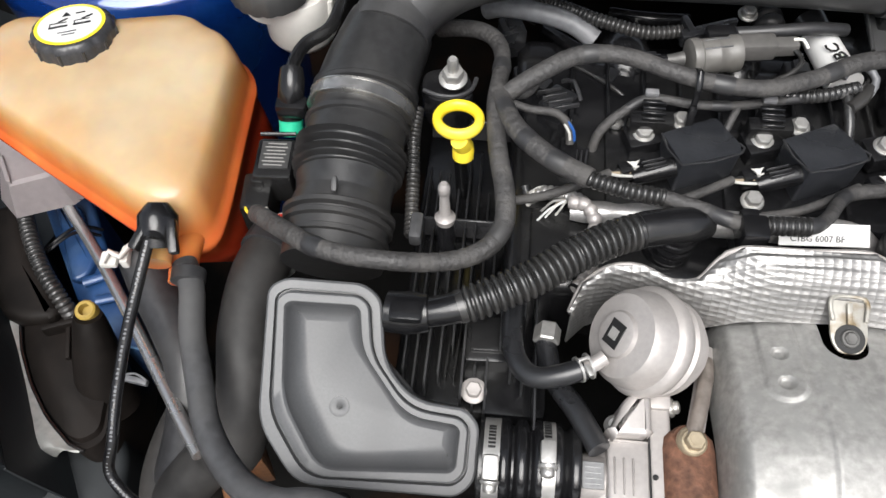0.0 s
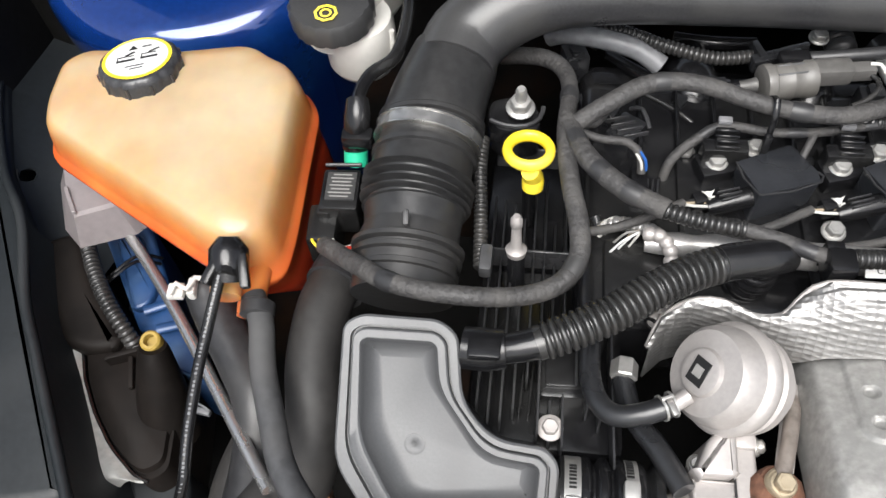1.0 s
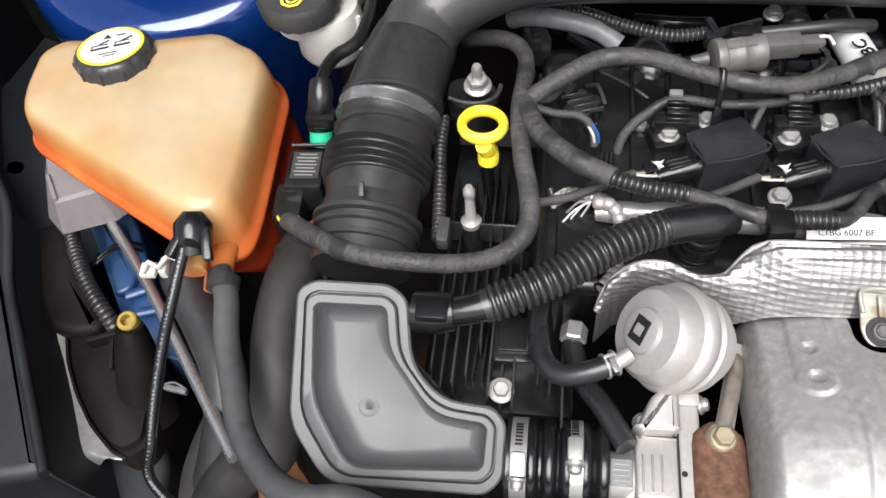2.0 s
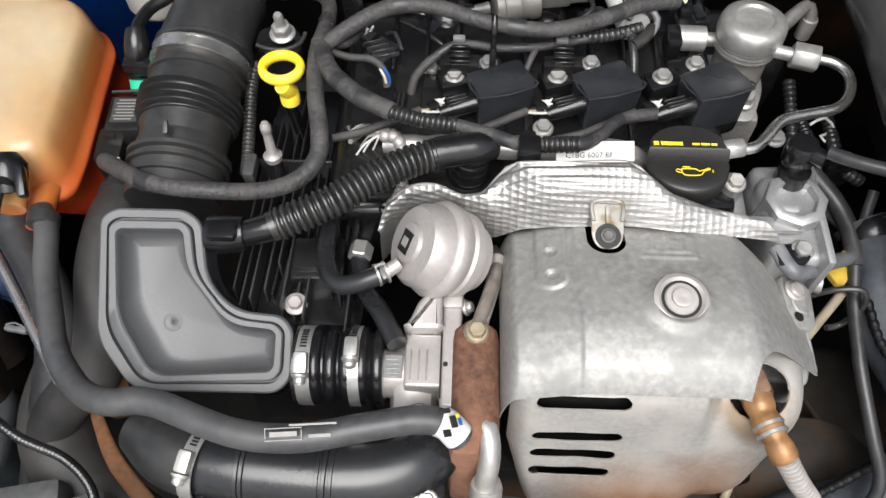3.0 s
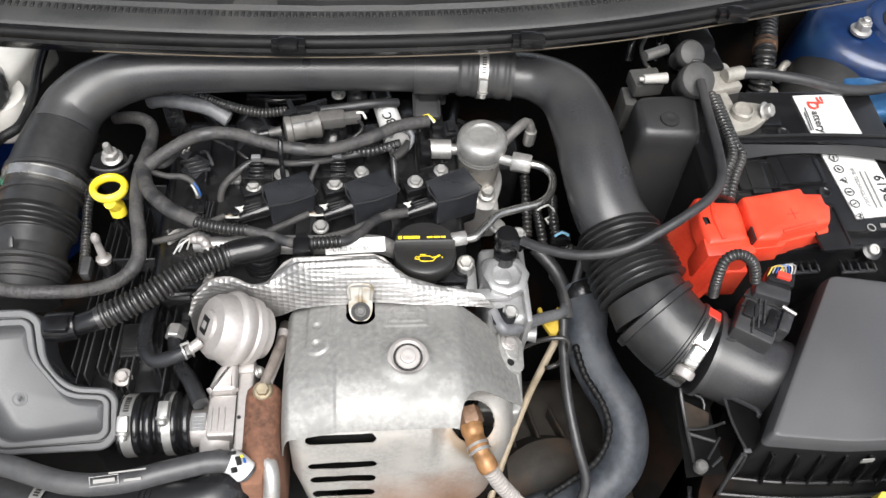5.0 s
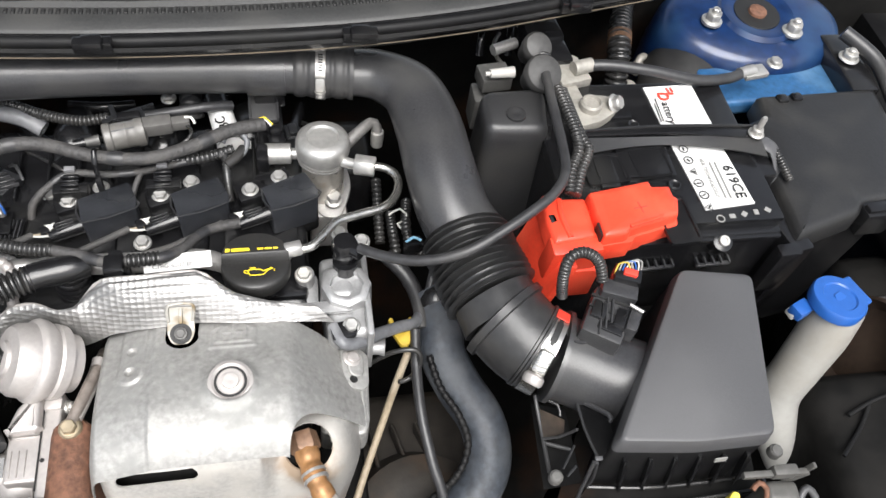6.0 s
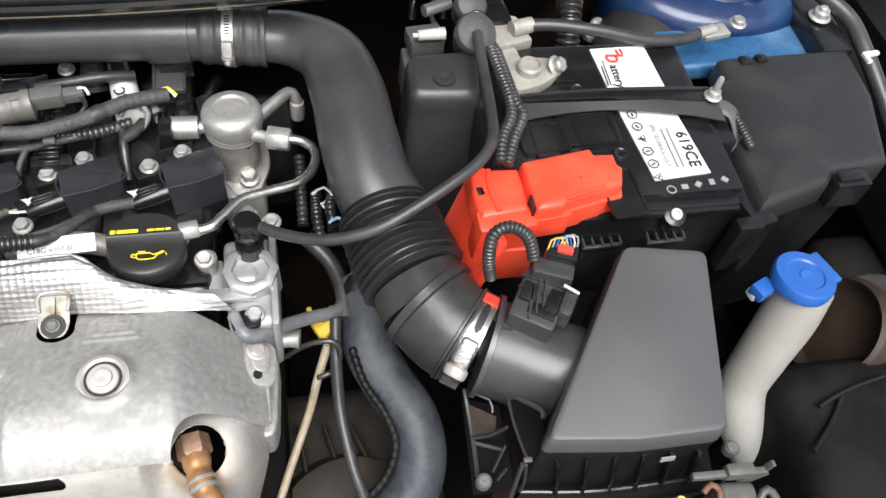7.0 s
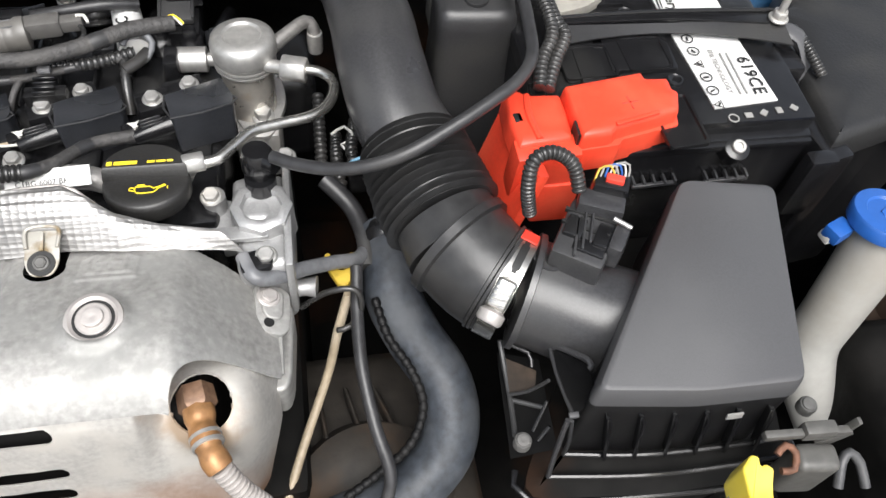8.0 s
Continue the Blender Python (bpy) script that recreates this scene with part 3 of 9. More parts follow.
def trim_skirt(u, v):
    top = on_line([(-0.4150, 0.3880, 0.046), (-0.3810, 0.3130, 0.046), (-0.3520, 0.2650, 0.046), (-0.2870, 0.1600, 0.046)], u)
    return top + V((0.024 * v, -0.004 * v, -0.076 * v ** 0.7))


def on_line(pts, u):
    k = np.linspace(0, 1, len(pts))
    return V([np.interp(u, k, [p[i] for p in pts]) for i in range(3)])


structure("trim_skirt", sheet(trim_skirt, 40, 10, thick=0.002), "wing", "dark skirt of the wing trim beside the headlamp", "trim")
structure("trim_ridge", tube([(-0.5340, 0.6879, 0.0500), (-0.5060, 0.5500, 0.0500), (-0.4590, 0.4470, 0.0500), (-0.4170, 0.3880, 0.0500), (-0.3830, 0.3130, 0.0500), (-0.3540, 0.2650, 0.0500), (-0.2890, 0.1600, 0.0500)], 0.0045, 10), "wing", "moulded ridge along the wing trim", "trim")
structure("trim_arch", tube([(0.7460, 0.4700, 0.105), (0.7620, 0.5150, 0.150), (0.7850, 0.5560, 0.165), (0.8050, 0.6000, 0.150)], [0.050, 0.052, 0.050, 0.042], 32, flat=0.9), "liner2", "black rubber guard arched against the strut tower", "guard")


# ---- passenger side: coolant tank, hoses, intake hose, duct ----
def tank_material():
    """Milky plastic, orange where dry and red where the coolant stands behind it."""
    m = mat("coolant_tank_plastic", (0.80, 0.42, 0.13), 0.22, var=0.03, fine=40, bump=0.015)
    nt = m.node_tree
    b = nt.nodes["Principled BSDF"]
    tc = nt.nodes.new("ShaderNodeTexCoord")
    sep = nt.nodes.new("ShaderNodeSeparateXYZ")
    nz = nt.nodes.new("ShaderNodeTexNoise")
    nz.inputs["Scale"].default_value = 16
    nt.links.new(tc.outputs["Object"], nz.inputs["Vector"])
    nt.links.new(tc.outputs["Object"], sep.inputs[0])
    mul = nt.nodes.new("ShaderNodeMath")
    mul.operation, mul.inputs[1].default_value = "MULTIPLY", 0.03
    nt.links.new(nz.outputs[0], mul.inputs[0])
    add = nt.nodes.new("ShaderNodeMath")
    nt.links.new(sep.outputs[2], add.inputs[0]), nt.links.new(mul.outputs[0], add.inputs[1])
    ramp = nt.nodes.new("ShaderNodeValToRGB")
    mr = nt.nodes.new("ShaderNodeMapRange")
    mr.inputs[1].default_value, mr.inputs[2].default_value = 0.03, 0.19
    nt.links.new(add.outputs[0], mr.inputs[0]), nt.links.new(mr.outputs[0], ramp.inputs[0])
    e = ramp.color_ramp.elements
    e[0].position, e[0].color = 0.0, (0.58, 0.035, 0.012, 1)
    e[1].position, e[1].color = 1.0, (0.43, 0.358, 0.250, 1)
    for pos, c in ((0.52, (0.62, 0.065, 0.02, 1)), (0.66, (0.68, 0.13, 0.034, 1)), (0.78, (0.70, 0.235, 0.062, 1)), (0.885, (0.565, 0.33, 0.138, 1)), (0.95, (0.475, 0.356, 0.212, 1))):
        k = e.new(pos)
        k.color = c
    for l in list(b.inputs["Base Color"].links):
        nt.links.remove(l)
    cloud, tone, blend = nt.nodes.new("ShaderNodeTexNoise"), nt.nodes.new("ShaderNodeValToRGB"), nt.nodes.new("ShaderNodeMix")
    cloud.inputs["Scale"].default_value, cloud.inputs["Detail"].default_value = 15, 4
    nt.links.new(tc.outputs["Object"], cloud.inputs["Vector"]), nt.links.new(cloud.outputs[0], tone.inputs[0])
    tone.color_ramp.elements[0].position, tone.color_ramp.elements[1].position = 0.36, 0.66
    tone.color_ramp.elements[0].color, tone.color_ramp.elements[1].color = (0.80, 0.78, 0.80, 1), (1.05, 1.03, 1.0, 1)
    blend.data_type, blend.blend_type = "RGBA", "MULTIPLY"
    blend.inputs[0].default_value = 1.0
    nt.links.new(ramp.outputs[0], blend.inputs[6]), nt.links.new(tone.outputs[0], blend.inputs[7])
    nt.links.new(blend.outputs[2], b.inputs["Base Color"])
    b.inputs["Subsurface Weight"].default_value = 0.42
    b.inputs["Subsurface Radius"].default_value = (0.03, 0.012, 0.004)
    b.inputs["Subsurface Scale"].default_value = 0.4
    return m


M["tank"] = tank_material()
SEAM = [(-0.3420, 0.3874), (-0.3490, 0.4120), (-0.3520, 0.4540), (-0.3370, 0.4680), (-0.2620, 0.4700), (-0.1950, 0.4830), (-0.1760, 0.4700), (-0.1620, 0.4640), (-0.1490, 0.4460), (-0.1470, 0.4000), (-0.1435, 0.3300), (-0.1450, 0.3020), (-0.1680, 0.2905), (-0.2110, 0.3130), (-0.2824, 0.3530)]
tank = thing("coolant_tank", (-0.25, 0.40, 0.02), "cream and orange translucent coolant expansion tank, red coolant low down", "coolant tank")
o = rounded(SEAM, 0.014, 4)
tcx, tcy = sum(p[0] for p in o) / len(o), sum(p[1] for p in o) / len(o)


def shrunk(k, dx=0.0, dy=0.0):
    return [(tcx + dx + (x - tcx) * k, tcy + dy + (y - tcy) * k) for x, y in o]


part("body", terrace([(shrunk(0.66, 0.022, 0.028), -0.108), (shrunk(0.76, 0.02, 0.026), -0.10), (shrunk(0.95, 0.004, 0.004), -0.03), (shrunk(0.985), -0.007), (shrunk(1.016), -0.004), (shrunk(1.016), 0.002), (shrunk(0.985), 0.0035), (shrunk(0.968), 0.012), (shrunk(0.945), 0.026), (shrunk(0.925), 0.035), (shrunk(0.895), 0.0415), (shrunk(0.85), 0.0455), (shrunk(0.7), 0.048), (shrunk(0.5), 0.0495), (shrunk(0.25), 0.050)], pose(0, 0, 0.14)), "tank", tank, sharp=70)
CAP = V((-0.2710, 0.4385, 0.1890))
cap = part("cap", lathe([(0.029, -0.020), (0.0305, -0.018), (0.030, 0.004), (0.0285, 0.008), (0.026, 0.0095), (0.001, 0.0095)], CAP, (-0.04, 0.16, 1), 96, wave=(11, 0.0012)), "satin", tank, "black ribbed screw cap")
part("neck", lathe([(0.038, -0.022), (0.031, -0.012), (0.02, -0.012)], CAP, (-0.04, 0.16, 1), 32), "tank", tank)
for k in range(11):
    a = 2 * math.pi * (k + 0.4) / 11
    u = axis_frame(CAP, (-0.04, 0.16, 1)) @ V((0.0300 * math.cos(a), 0.0300 * math.sin(a), -0.007)) - CAP
    part("grip_rib", joined(tube([CAP + u - V((-0.04, 0.16, 1)) * 0.010, CAP + u + V((-0.04, 0.16, 1)) * 0.011], 0.0013, 8, 0.02)), "satin", cap)
cf = axis_frame(CAP + V((-0.0004, 0.0015, 0.0096)), (-0.04, 0.16, 1))
part("yellow_ring", lathe([(0.0250, 0), (0.0250, 0.0005), (0.0212, 0.0005), (0.0212, 0)], cf @ V((0, 0, 0)), (-0.04, 0.16, 1), 48, hollow=True), "yellow", cap)
part("label_disc", lathe([(0.0225, 0), (0.0225, 0.0006), (0.001, 0.0006)], cf @ V((0, 0, 0)), (-0.04, 0.16, 1), 48), "paper", cap, "white warning label with small black pictograms")
marks = [box((-0.0085, -0.002, 0), (0.014, 0.0022, 0.0004), bevel=0), box((0.009, -0.002, 0), (0.013, 0.0022, 0.0004), bevel=0), box((-0.0085, 0.003, 0), (0.0125, 0.0008, 0.0004), bevel=0), box((0.009, 0.003, 0), (0.0115, 0.0008, 0.0004), bevel=0), box((-0.0145, 0.0005, 0), (0.0008, 0.005, 0.0004), bevel=0), box((0.0035, 0.0005, 0), (0.0008, 0.005, 0.0004), bevel=0), box((-0.005, 0.006, 0), (0.008, 0.0016, 0.0004), (0, 0, 28), bevel=0),
         box((0.013, 0.006, 0), (0.009, 0.0016, 0.0004), (0, 0, 24), bevel=0), box((-0.002, -0.0105, 0), (0.014, 0.0008, 0.0004), bevel=0), box((-0.001, -0.0140, 0), (0.010, 0.0008, 0.0004), bevel=0),
         box((0.008, 0.013, 0), (0.007, 0.0012, 0.0004), bevel=0), prism([(-0.006, 0.011), (0.001, 0.011), (-0.0025, 0.017)], 0.0004, bevel=0)]
mk = joined(*marks)
bmesh.ops.transform(mk, matrix=cf @ pose(0, 0, 0.0008, 0, 0, 188) @ Matrix.Scale(0.95, 4), verts=mk.verts)
part("pictograms", mk, "ink", cap)
milky = mat("milky_plastic", (0.40, 0.36, 0.36), 0.3, var=0.1)
milky.node_tree.nodes["Principled BSDF"].inputs["Transmission Weight"].default_value = 0.55
part("mounting_tab", terrace([([(-0.3900, 0.4220), (-0.3100, 0.4250), (-0.2900, 0.3950), (-0.3047, 0.3766), (-0.3480, 0.3589), (-0.3680, 0.3760)], -0.034), ([(-0.3700, 0.4150), (-0.3000, 0.4200), (-0.2850, 0.3950), (-0.3128, 0.3825), (-0.3436, 0.3690), (-0.3600, 0.3940)], -0.003), ([(-0.3690, 0.4160), (-0.3000, 0.4210), (-0.2860, 0.3970), (-0.3130, 0.3855), (-0.3430, 0.3715), (-0.3590, 0.3955)], 0.0)], pose(0, 0, 0.092)), milky, tank, "milky white plastic mounting tab", sharp=12)
part("tab_wall", prism([(-0.3600, 0.3940), (-0.3440, 0.3700), (-0.3405, 0.3712), (-0.3570, 0.3960)], 0.03, pose(0, 0, 0.095), bevel=0.0006, seg=1), milky, tank)
for p, r in (((-0.1736, 0.2909, 0.1650), 0.010), ((-0.1612, 0.2893, 0.1450), 0.0095)):
    part("outlet", tube([V(p) + V((0, 0.03, 0.0)), p, V(p) + V((0.002, -0.02, -0.003))], r, 18), "tank", tank)

vent = thing("vent_hose", (-0.1706, 0.2885, 0.1800), "thin black braided vent hose with a row of white print", "hose")
VH = [(-0.1678, 0.2836, 0.1880), (-0.1687, 0.2724, 0.1860), (-0.1729, 0.2439, 0.1720), (-0.1783, 0.2209, 0.1550), (-0.1822, 0.1914, 0.1350), (-0.1827, 0.1675, 0.1200)] + [(-0.1855, 0.1504, 0.1000), (-0.1563, 0.1308, 0.0900), (-0.1249, 0.1197, 0.0800), (-0.1060, 0.1031, 0.0700), (-0.0988, 0.0808, 0.0600)]
part("tube", tube(VH, 0.0037, 12), "black", vent)
part("connector", joined(lathe([(0.011, -0.014), (0.0125, -0.004), (0.0125, 0.006), (0.008, 0.012), (0.006, 0.014)], (-0.1664, 0.2860, 0.1860), (-0.05, 0.75, 0.55), 22), box((-0.1733, 0.2760, 0.1880), (0.006, 0.020, 0.009), (20, 0, -22), bevel=0.002), box((-0.1538, 0.2769, 0.1880), (0.006, 0.022, 0.009), (20, 0, 14), bevel=0.002), tube([(-0.1655, 0.2838, 0.1870), (-0.1651, 0.2725, 0.1870)], 0.0075, 14)), "black", vent, "black quick connector with two latches")
vp, _ = smooth_path(VH[1:], 0.0026)
part("print", joined(*[box(p + V((0.0006, -0.0012, 0.0036)), (0.0016, 0.0011 + 0.0004 * (i % 3), 0.0005), (20, 0, -8), bevel=0) for i, p in enumerate(vp) if i % 9 not in (2, 6)]), "palehose", vent)

ch = thing("coolant_hose", (-0.1542, 0.2735, 0.1500), "grey rubber coolant hose curving round the duct", "hose")
CHP = [(-0.1583, 0.2795, 0.1500), (-0.1487, 0.2617, 0.1500), (-0.1400, 0.2300, 0.1500), (-0.1259, 0.1963, 0.1520), (-0.1151, 0.1725, 0.1550), (-0.1021, 0.1545, 0.1580), (-0.0830, 0.1370, 0.1660), (-0.0597, 0.1270, 0.1780), (-0.0327, 0.1261, 0.1830)] + [(0.0197, 0.1076, 0.1900), (0.0575, 0.1050, 0.1920), (0.0935, 0.1129, 0.1900), (0.1221, 0.1191, 0.1880), (0.1387, 0.1188, 0.1850), (0.1488, 0.1134, 0.1750)]
part("tube", tube(CHP, 0.0083, 20), "hose", ch)
part("clip", lathe([(0.0095, -0.005), (0.0112, -0.004), (0.0112, 0.004), (0.0095, 0.005)], (-0.1531, 0.2703, 0.1500), (0.1, -0.9, -0.1), 24), "rubber", ch)
ptag = part("paper_tag", tube([(0.1353, 0.1202, 0.1860), (0.1411, 0.1186, 0.1830), (0.1476, 0.1140, 0.1770)], 0.0093, 20, 0.002), "paper", ch, "printed paper tag round the hose end")
for p, c, sx, sy in (((0.1394, 0.1223, 0.1960), "ink", 0.010, 0.004), ((0.1447, 0.1165, 0.1950), "ink", 0.006, 0.010), ((0.1413, 0.1110, 0.1910), "ink", 0.007, 0.006), ((0.1484, 0.1183, 0.1900), "capblue", 0.003, 0.006), ((0.1465, 0.1204, 0.1940), "yellow", 0.004, 0.003)):
    part("tag_print", box(p, (sx * 0.7, sy * 0.7, 0.0012), (10, 25, 20), bevel=0.0004, seg=1), c, ptag)
pf = (0.0516, 0.1036, 0.2015)
part("print", joined(*[box(V(pf) + V((dx, dy, 0.0012 + 0.45 * dy)), (w, h, 0.0006), (33, 0, 5), bevel=0) for dx, dy, w, h in ((0.0, -0.003, 0.020, 0.0005), (0.0, 0.003, 0.020, 0.0005), (-0.010, 0.0, 0.0005, 0.006), (0.010, 0.0, 0.0005, 0.006), (0.0, 0.0, 0.015, 0.0028), (0.020, 0.0, 0.012, 0.0018), (0.016, 0.0055, 0.026, 0.0011))]), "print", ch)

heater = thing("heater_hose", (-0.2203, 0.3111, 0.0500), "thick grey rubber hose beside the coolant tank", "hose")
part("tube", tube([(-0.2137, 0.3092, 0.1000), (-0.2013, 0.2895, 0.0950), (-0.1778, 0.2582, 0.0900), (-0.1595, 0.2281, 0.0850), (-0.1600, 0.1961, 0.0600), (-0.1734, 0.1578, 0.0200), (-0.1899, 0.1183, -0.0300)], 0.0165, 22), "rubber", heater)
part("end_band", lathe([(0.0145, -0.004), (0.0158, -0.003), (0.0158, 0.003), (0.0145, 0.004)], (-0.2081, 0.2995, 0.0970), (0.15, -0.9, -0.1), 26), "rubber", heater)
inlet = thing("turbo_inlet_hose", (-0.1445, 0.2926, 0.0200), "fat black rubber hose behind the grey duct", "hose")
part("tube", tube([(-0.1090, 0.3208, 0.1200), (-0.1166, 0.2902, 0.1250), (-0.1175, 0.2503, 0.1200), (-0.1123, 0.2152, 0.1100), (-0.1146, 0.1801, 0.0900)] + [(-0.1318, 0.1796, 0.0700), (-0.1652, 0.1562, 0.0300), (-0.1960, 0.1249, -0.0500)], 0.0185, 24), "matte", inlet)
part("cuff", tube([(-0.1057, 0.3296, 0.1200), (-0.1090, 0.3208, 0.1200), (-0.1130, 0.3050, 0.1230)], 0.0214, 24), "satin", inlet)
single("intercooler_hose", tube([(-0.1500, 0.2350, 0.0400), (-0.1680, 0.1940, 0.0200), (-0.1683, 0.1633, 0.0150), (-0.1554, 0.1368, 0.0100), (-0.1242, 0.1071, 0.0000), (-0.0800, 0.0800, -0.0300)], 0.0300, 30), "palebrown", "fat dusty brown-grey rubber hose low in the bay", "hose")
single("rusty_strip", tube([(-0.1450, 0.2000, 0.0250), (-0.1330, 0.1750, 0.0420), (-0.1220, 0.1540, 0.0430), (-0.1060, 0.1290, 0.0370), (-0.0880, 0.1080, 0.0080)], [0.0032, 0.0040, 0.0048, 0.0062, 0.007], 12, flat=0.5), "orangerust", "orange-rusted steel strip beside the fat hose", "bracket")
single("rusty_bracket", prism([(-0.1500, 0.2120), (-0.1250, 0.2150), (-0.1080, 0.1850), (-0.1400, 0.1780)], 0.05, pose(0, 0, 0.035), bevel=0.004), "orangerust", "rust-stained bracket under the grey duct", "bracket")
single("bonnet_stay", tube([(-0.3270, 0.3915, 0.0500), (-0.2533, 0.3126, 0.0700), (-0.1589, 0.1984, 0.0900), (-0.1356, 0.1701, 0.0950)], 0.0047, 16), "stay", "bare polished steel bonnet stay rod", "stay rod")
single("hose_bracket", joined(box((-0.2165, 0.3001, 0.1150), (0.0061, 0.0140, 0.0100), (0, 0, 4.9), bevel=0.002), box((-0.2267, 0.2957, 0.1170), (0.0122, 0.0117, 0.0060), (0, 0, 5.0), bevel=0.002), tube([(-0.2284, 0.2901, 0.1220), (-0.2253, 0.2984, 0.1240), (-0.2167, 0.2945, 0.1240), (-0.2132, 0.3040, 0.1240), (-0.2068, 0.3039, 0.1220)], 0.002, 8)), "white", "small white plastic hose clip", "clip")
single("corrugated_loom", tube([(-0.3750, 0.4050, 0.0300), (-0.3614, 0.3797, 0.0320), (-0.3427, 0.3497, 0.0340), (-0.3235, 0.3239, 0.0320), (-0.3037, 0.3021, 0.0200), (-0.2990, 0.2960, -0.0100)], 0.0062, 14, rib=(0.0046, 0.0009)), "conduit", "black corrugated wiring conduit near the headlamp", "cable")

lamp = thing("headlamp", (-0.3251, 0.2435, -0.0500), "rear of a dark headlamp housing with a silver rim", "headlamp")
RIM = [(-0.3540, 0.3040), (-0.3400, 0.2700), (-0.3210, 0.2405), (-0.2975, 0.2136), (-0.2720, 0.1939), (-0.2593, 0.1900)]
BAND = [(-0.3760, 0.3150), (-0.3790, 0.2660), (-0.3740, 0.2260), (-0.3460, 0.1950), (-0.3100, 0.1850), (-0.2890, 0.1860)]


def on_arc(pts, u):
    k = np.linspace(0, 1, len(pts))
    return V((np.interp(u, k, [p[0] for p in pts]), np.interp(u, k, [p[1] for p in pts]), 0))


def reflector(u, v):
    """Silver band falling away outside the rim of the cover."""
    p = on_arc(RIM, 0.96 * u).lerp(on_arc(BAND, 0.96 * u), v * math.sin(math.pi * (0.04 + 0.84 * u)) ** 0.35)
    return p + V((0, 0, -0.001 + 0.008 * math.sin(math.pi * v) - 0.012 * v))


part("body", prism(rounded([(-0.4200, 0.4050), (-0.3850, 0.3000), (-0.3300, 0.1900), (-0.2800, 0.1300), (-0.2300, 0.1400), (-0.2400, 0.2100), (-0.3300, 0.2800), (-0.3800, 0.3900)], 0.02), 0.10, pose(0, 0, -0.034), bevel=0.01, seg=3), "wing", lamp)
COVER = rounded(RIM + [(-0.2450, 0.2000), (-0.2520, 0.2500), (-0.2600, 0.2950), (-0.3000, 0.3120), (-0.3400, 0.3090)], 0.010, 4)
part("housing", terrace([(COVER, -0.10), (COVER, -0.004), (scaled(COVER, 0.985), -0.002), (scaled(COVER, 0.94), -0.002), (scaled(COVER, 0.925), -0.005), (scaled(COVER, 0.89), -0.005), (scaled(COVER, 0.86), 0.0), (scaled(COVER, 0.6), 0.004), (scaled(COVER, 0.3), 0.007)], None), "lampback", lamp, "dark brown-black lamp cover")
part("rim", sheet(reflector, 48, 8, thick=0.002), "lens", lamp, "silver reflector rim")
part("rim_lip", tube([on_arc(RIM, k / 14) + V((0.0010, 0.0005, -0.001)) for k in range(15)], 0.0014, 8), "black", lamp)
part("post", tube([(-0.2660, 0.2420, -0.030), (-0.2620, 0.2600, 0.020), (-0.2595, 0.2770, 0.0600)], [0.026, 0.019, 0.0105], 20), "lampback", lamp)
part("ledge", box((-0.3000, 0.2890, 0.010), (0.040, 0.005, 0.014), (0, 0, 22), bevel=0.0018), "lampback", lamp)
part("web", box((-0.2960, 0.2760, 0.006), (0.004, 0.034, 0.012), (0, 0, 18), bevel=0.0015), "lampback", lamp)
part("arm", prism(rounded([(-0.4200, 0.3900), (-0.3909, 0.4050), (-0.3560, 0.3520), (-0.3200, 0.3120), (-0.3095, 0.2957), (-0.3389, 0.2878), (-0.3611, 0.2935), (-0.4019, 0.3446)], 0.012, 4), 0.06, pose(0, 0, 0.012), bevel=0.010, seg=4), "lampback", lamp)
part("loom_clip", joined(box((-0.2280, 0.2450, 0.015), (0.020, 0.005, 0.006), (0, 0, -8), bevel=0.0015), tube([(-0.2370, 0.2480, 0.018), (-0.2280, 0.2490, 0.020), (-0.2190, 0.2450, 0.018)], 0.0009, 6)), "palehose", lamp)

part("bush", joined(lathe([(0.0078, -0.006), (0.0080, 0.002), (0.0066, 0.0036), (0.0046, 0.0036), (0.0042, -0.003), (0.001, -0.003)], (-0.2600, 0.2790, 0.0640), (0, -0.2, 1), 24)), mat("dirty_yellow_plastic", (0.30, 0.205, 0.04), 0.55, var=0.2), lamp, "yellow plastic bush")

bf = thing("brake_fluid_reservoir", (-0.1959, 0.6425, 0.0600), "white plastic brake fluid reservoir with a black screw cap", "reservoir")
BR = V((-0.1230, 0.5080, 0.1850))
part("bottle", joined(lathe([(0.018, -0.050), (0.025, -0.046), (0.028, -0.040), (0.028, -0.008), (0.026, 0.0), (0.02, 0.001)], BR, n=36), box(BR + V((0.004, 0.05, -0.010)), (0.045, 0.085, 0.045), (0, 0, -20), bevel=0.010, seg=4), tube([BR + V((0.026, -0.012, -0.035)), BR + V((0.0275, -0.008, -0.005))], 0.0022, 8), lathe([(0.028, -0.02), (0.028, 0.012), (0.026, 0.016)], (-0.1400, 0.5143, 0.1850), n=28)), "white", bf)
bcap = part("cap", lathe([(0.030, -0.016), (0.032, -0.014), (0.0325, 0.0), (0.030, 0.004), (0.001, 0.004)], (-0.1385, 0.4985, 0.2050), (0, -0.05, 1), 56, wave=(20, 0.0015)), "satin", bf, "black ribbed cap with yellow symbols")
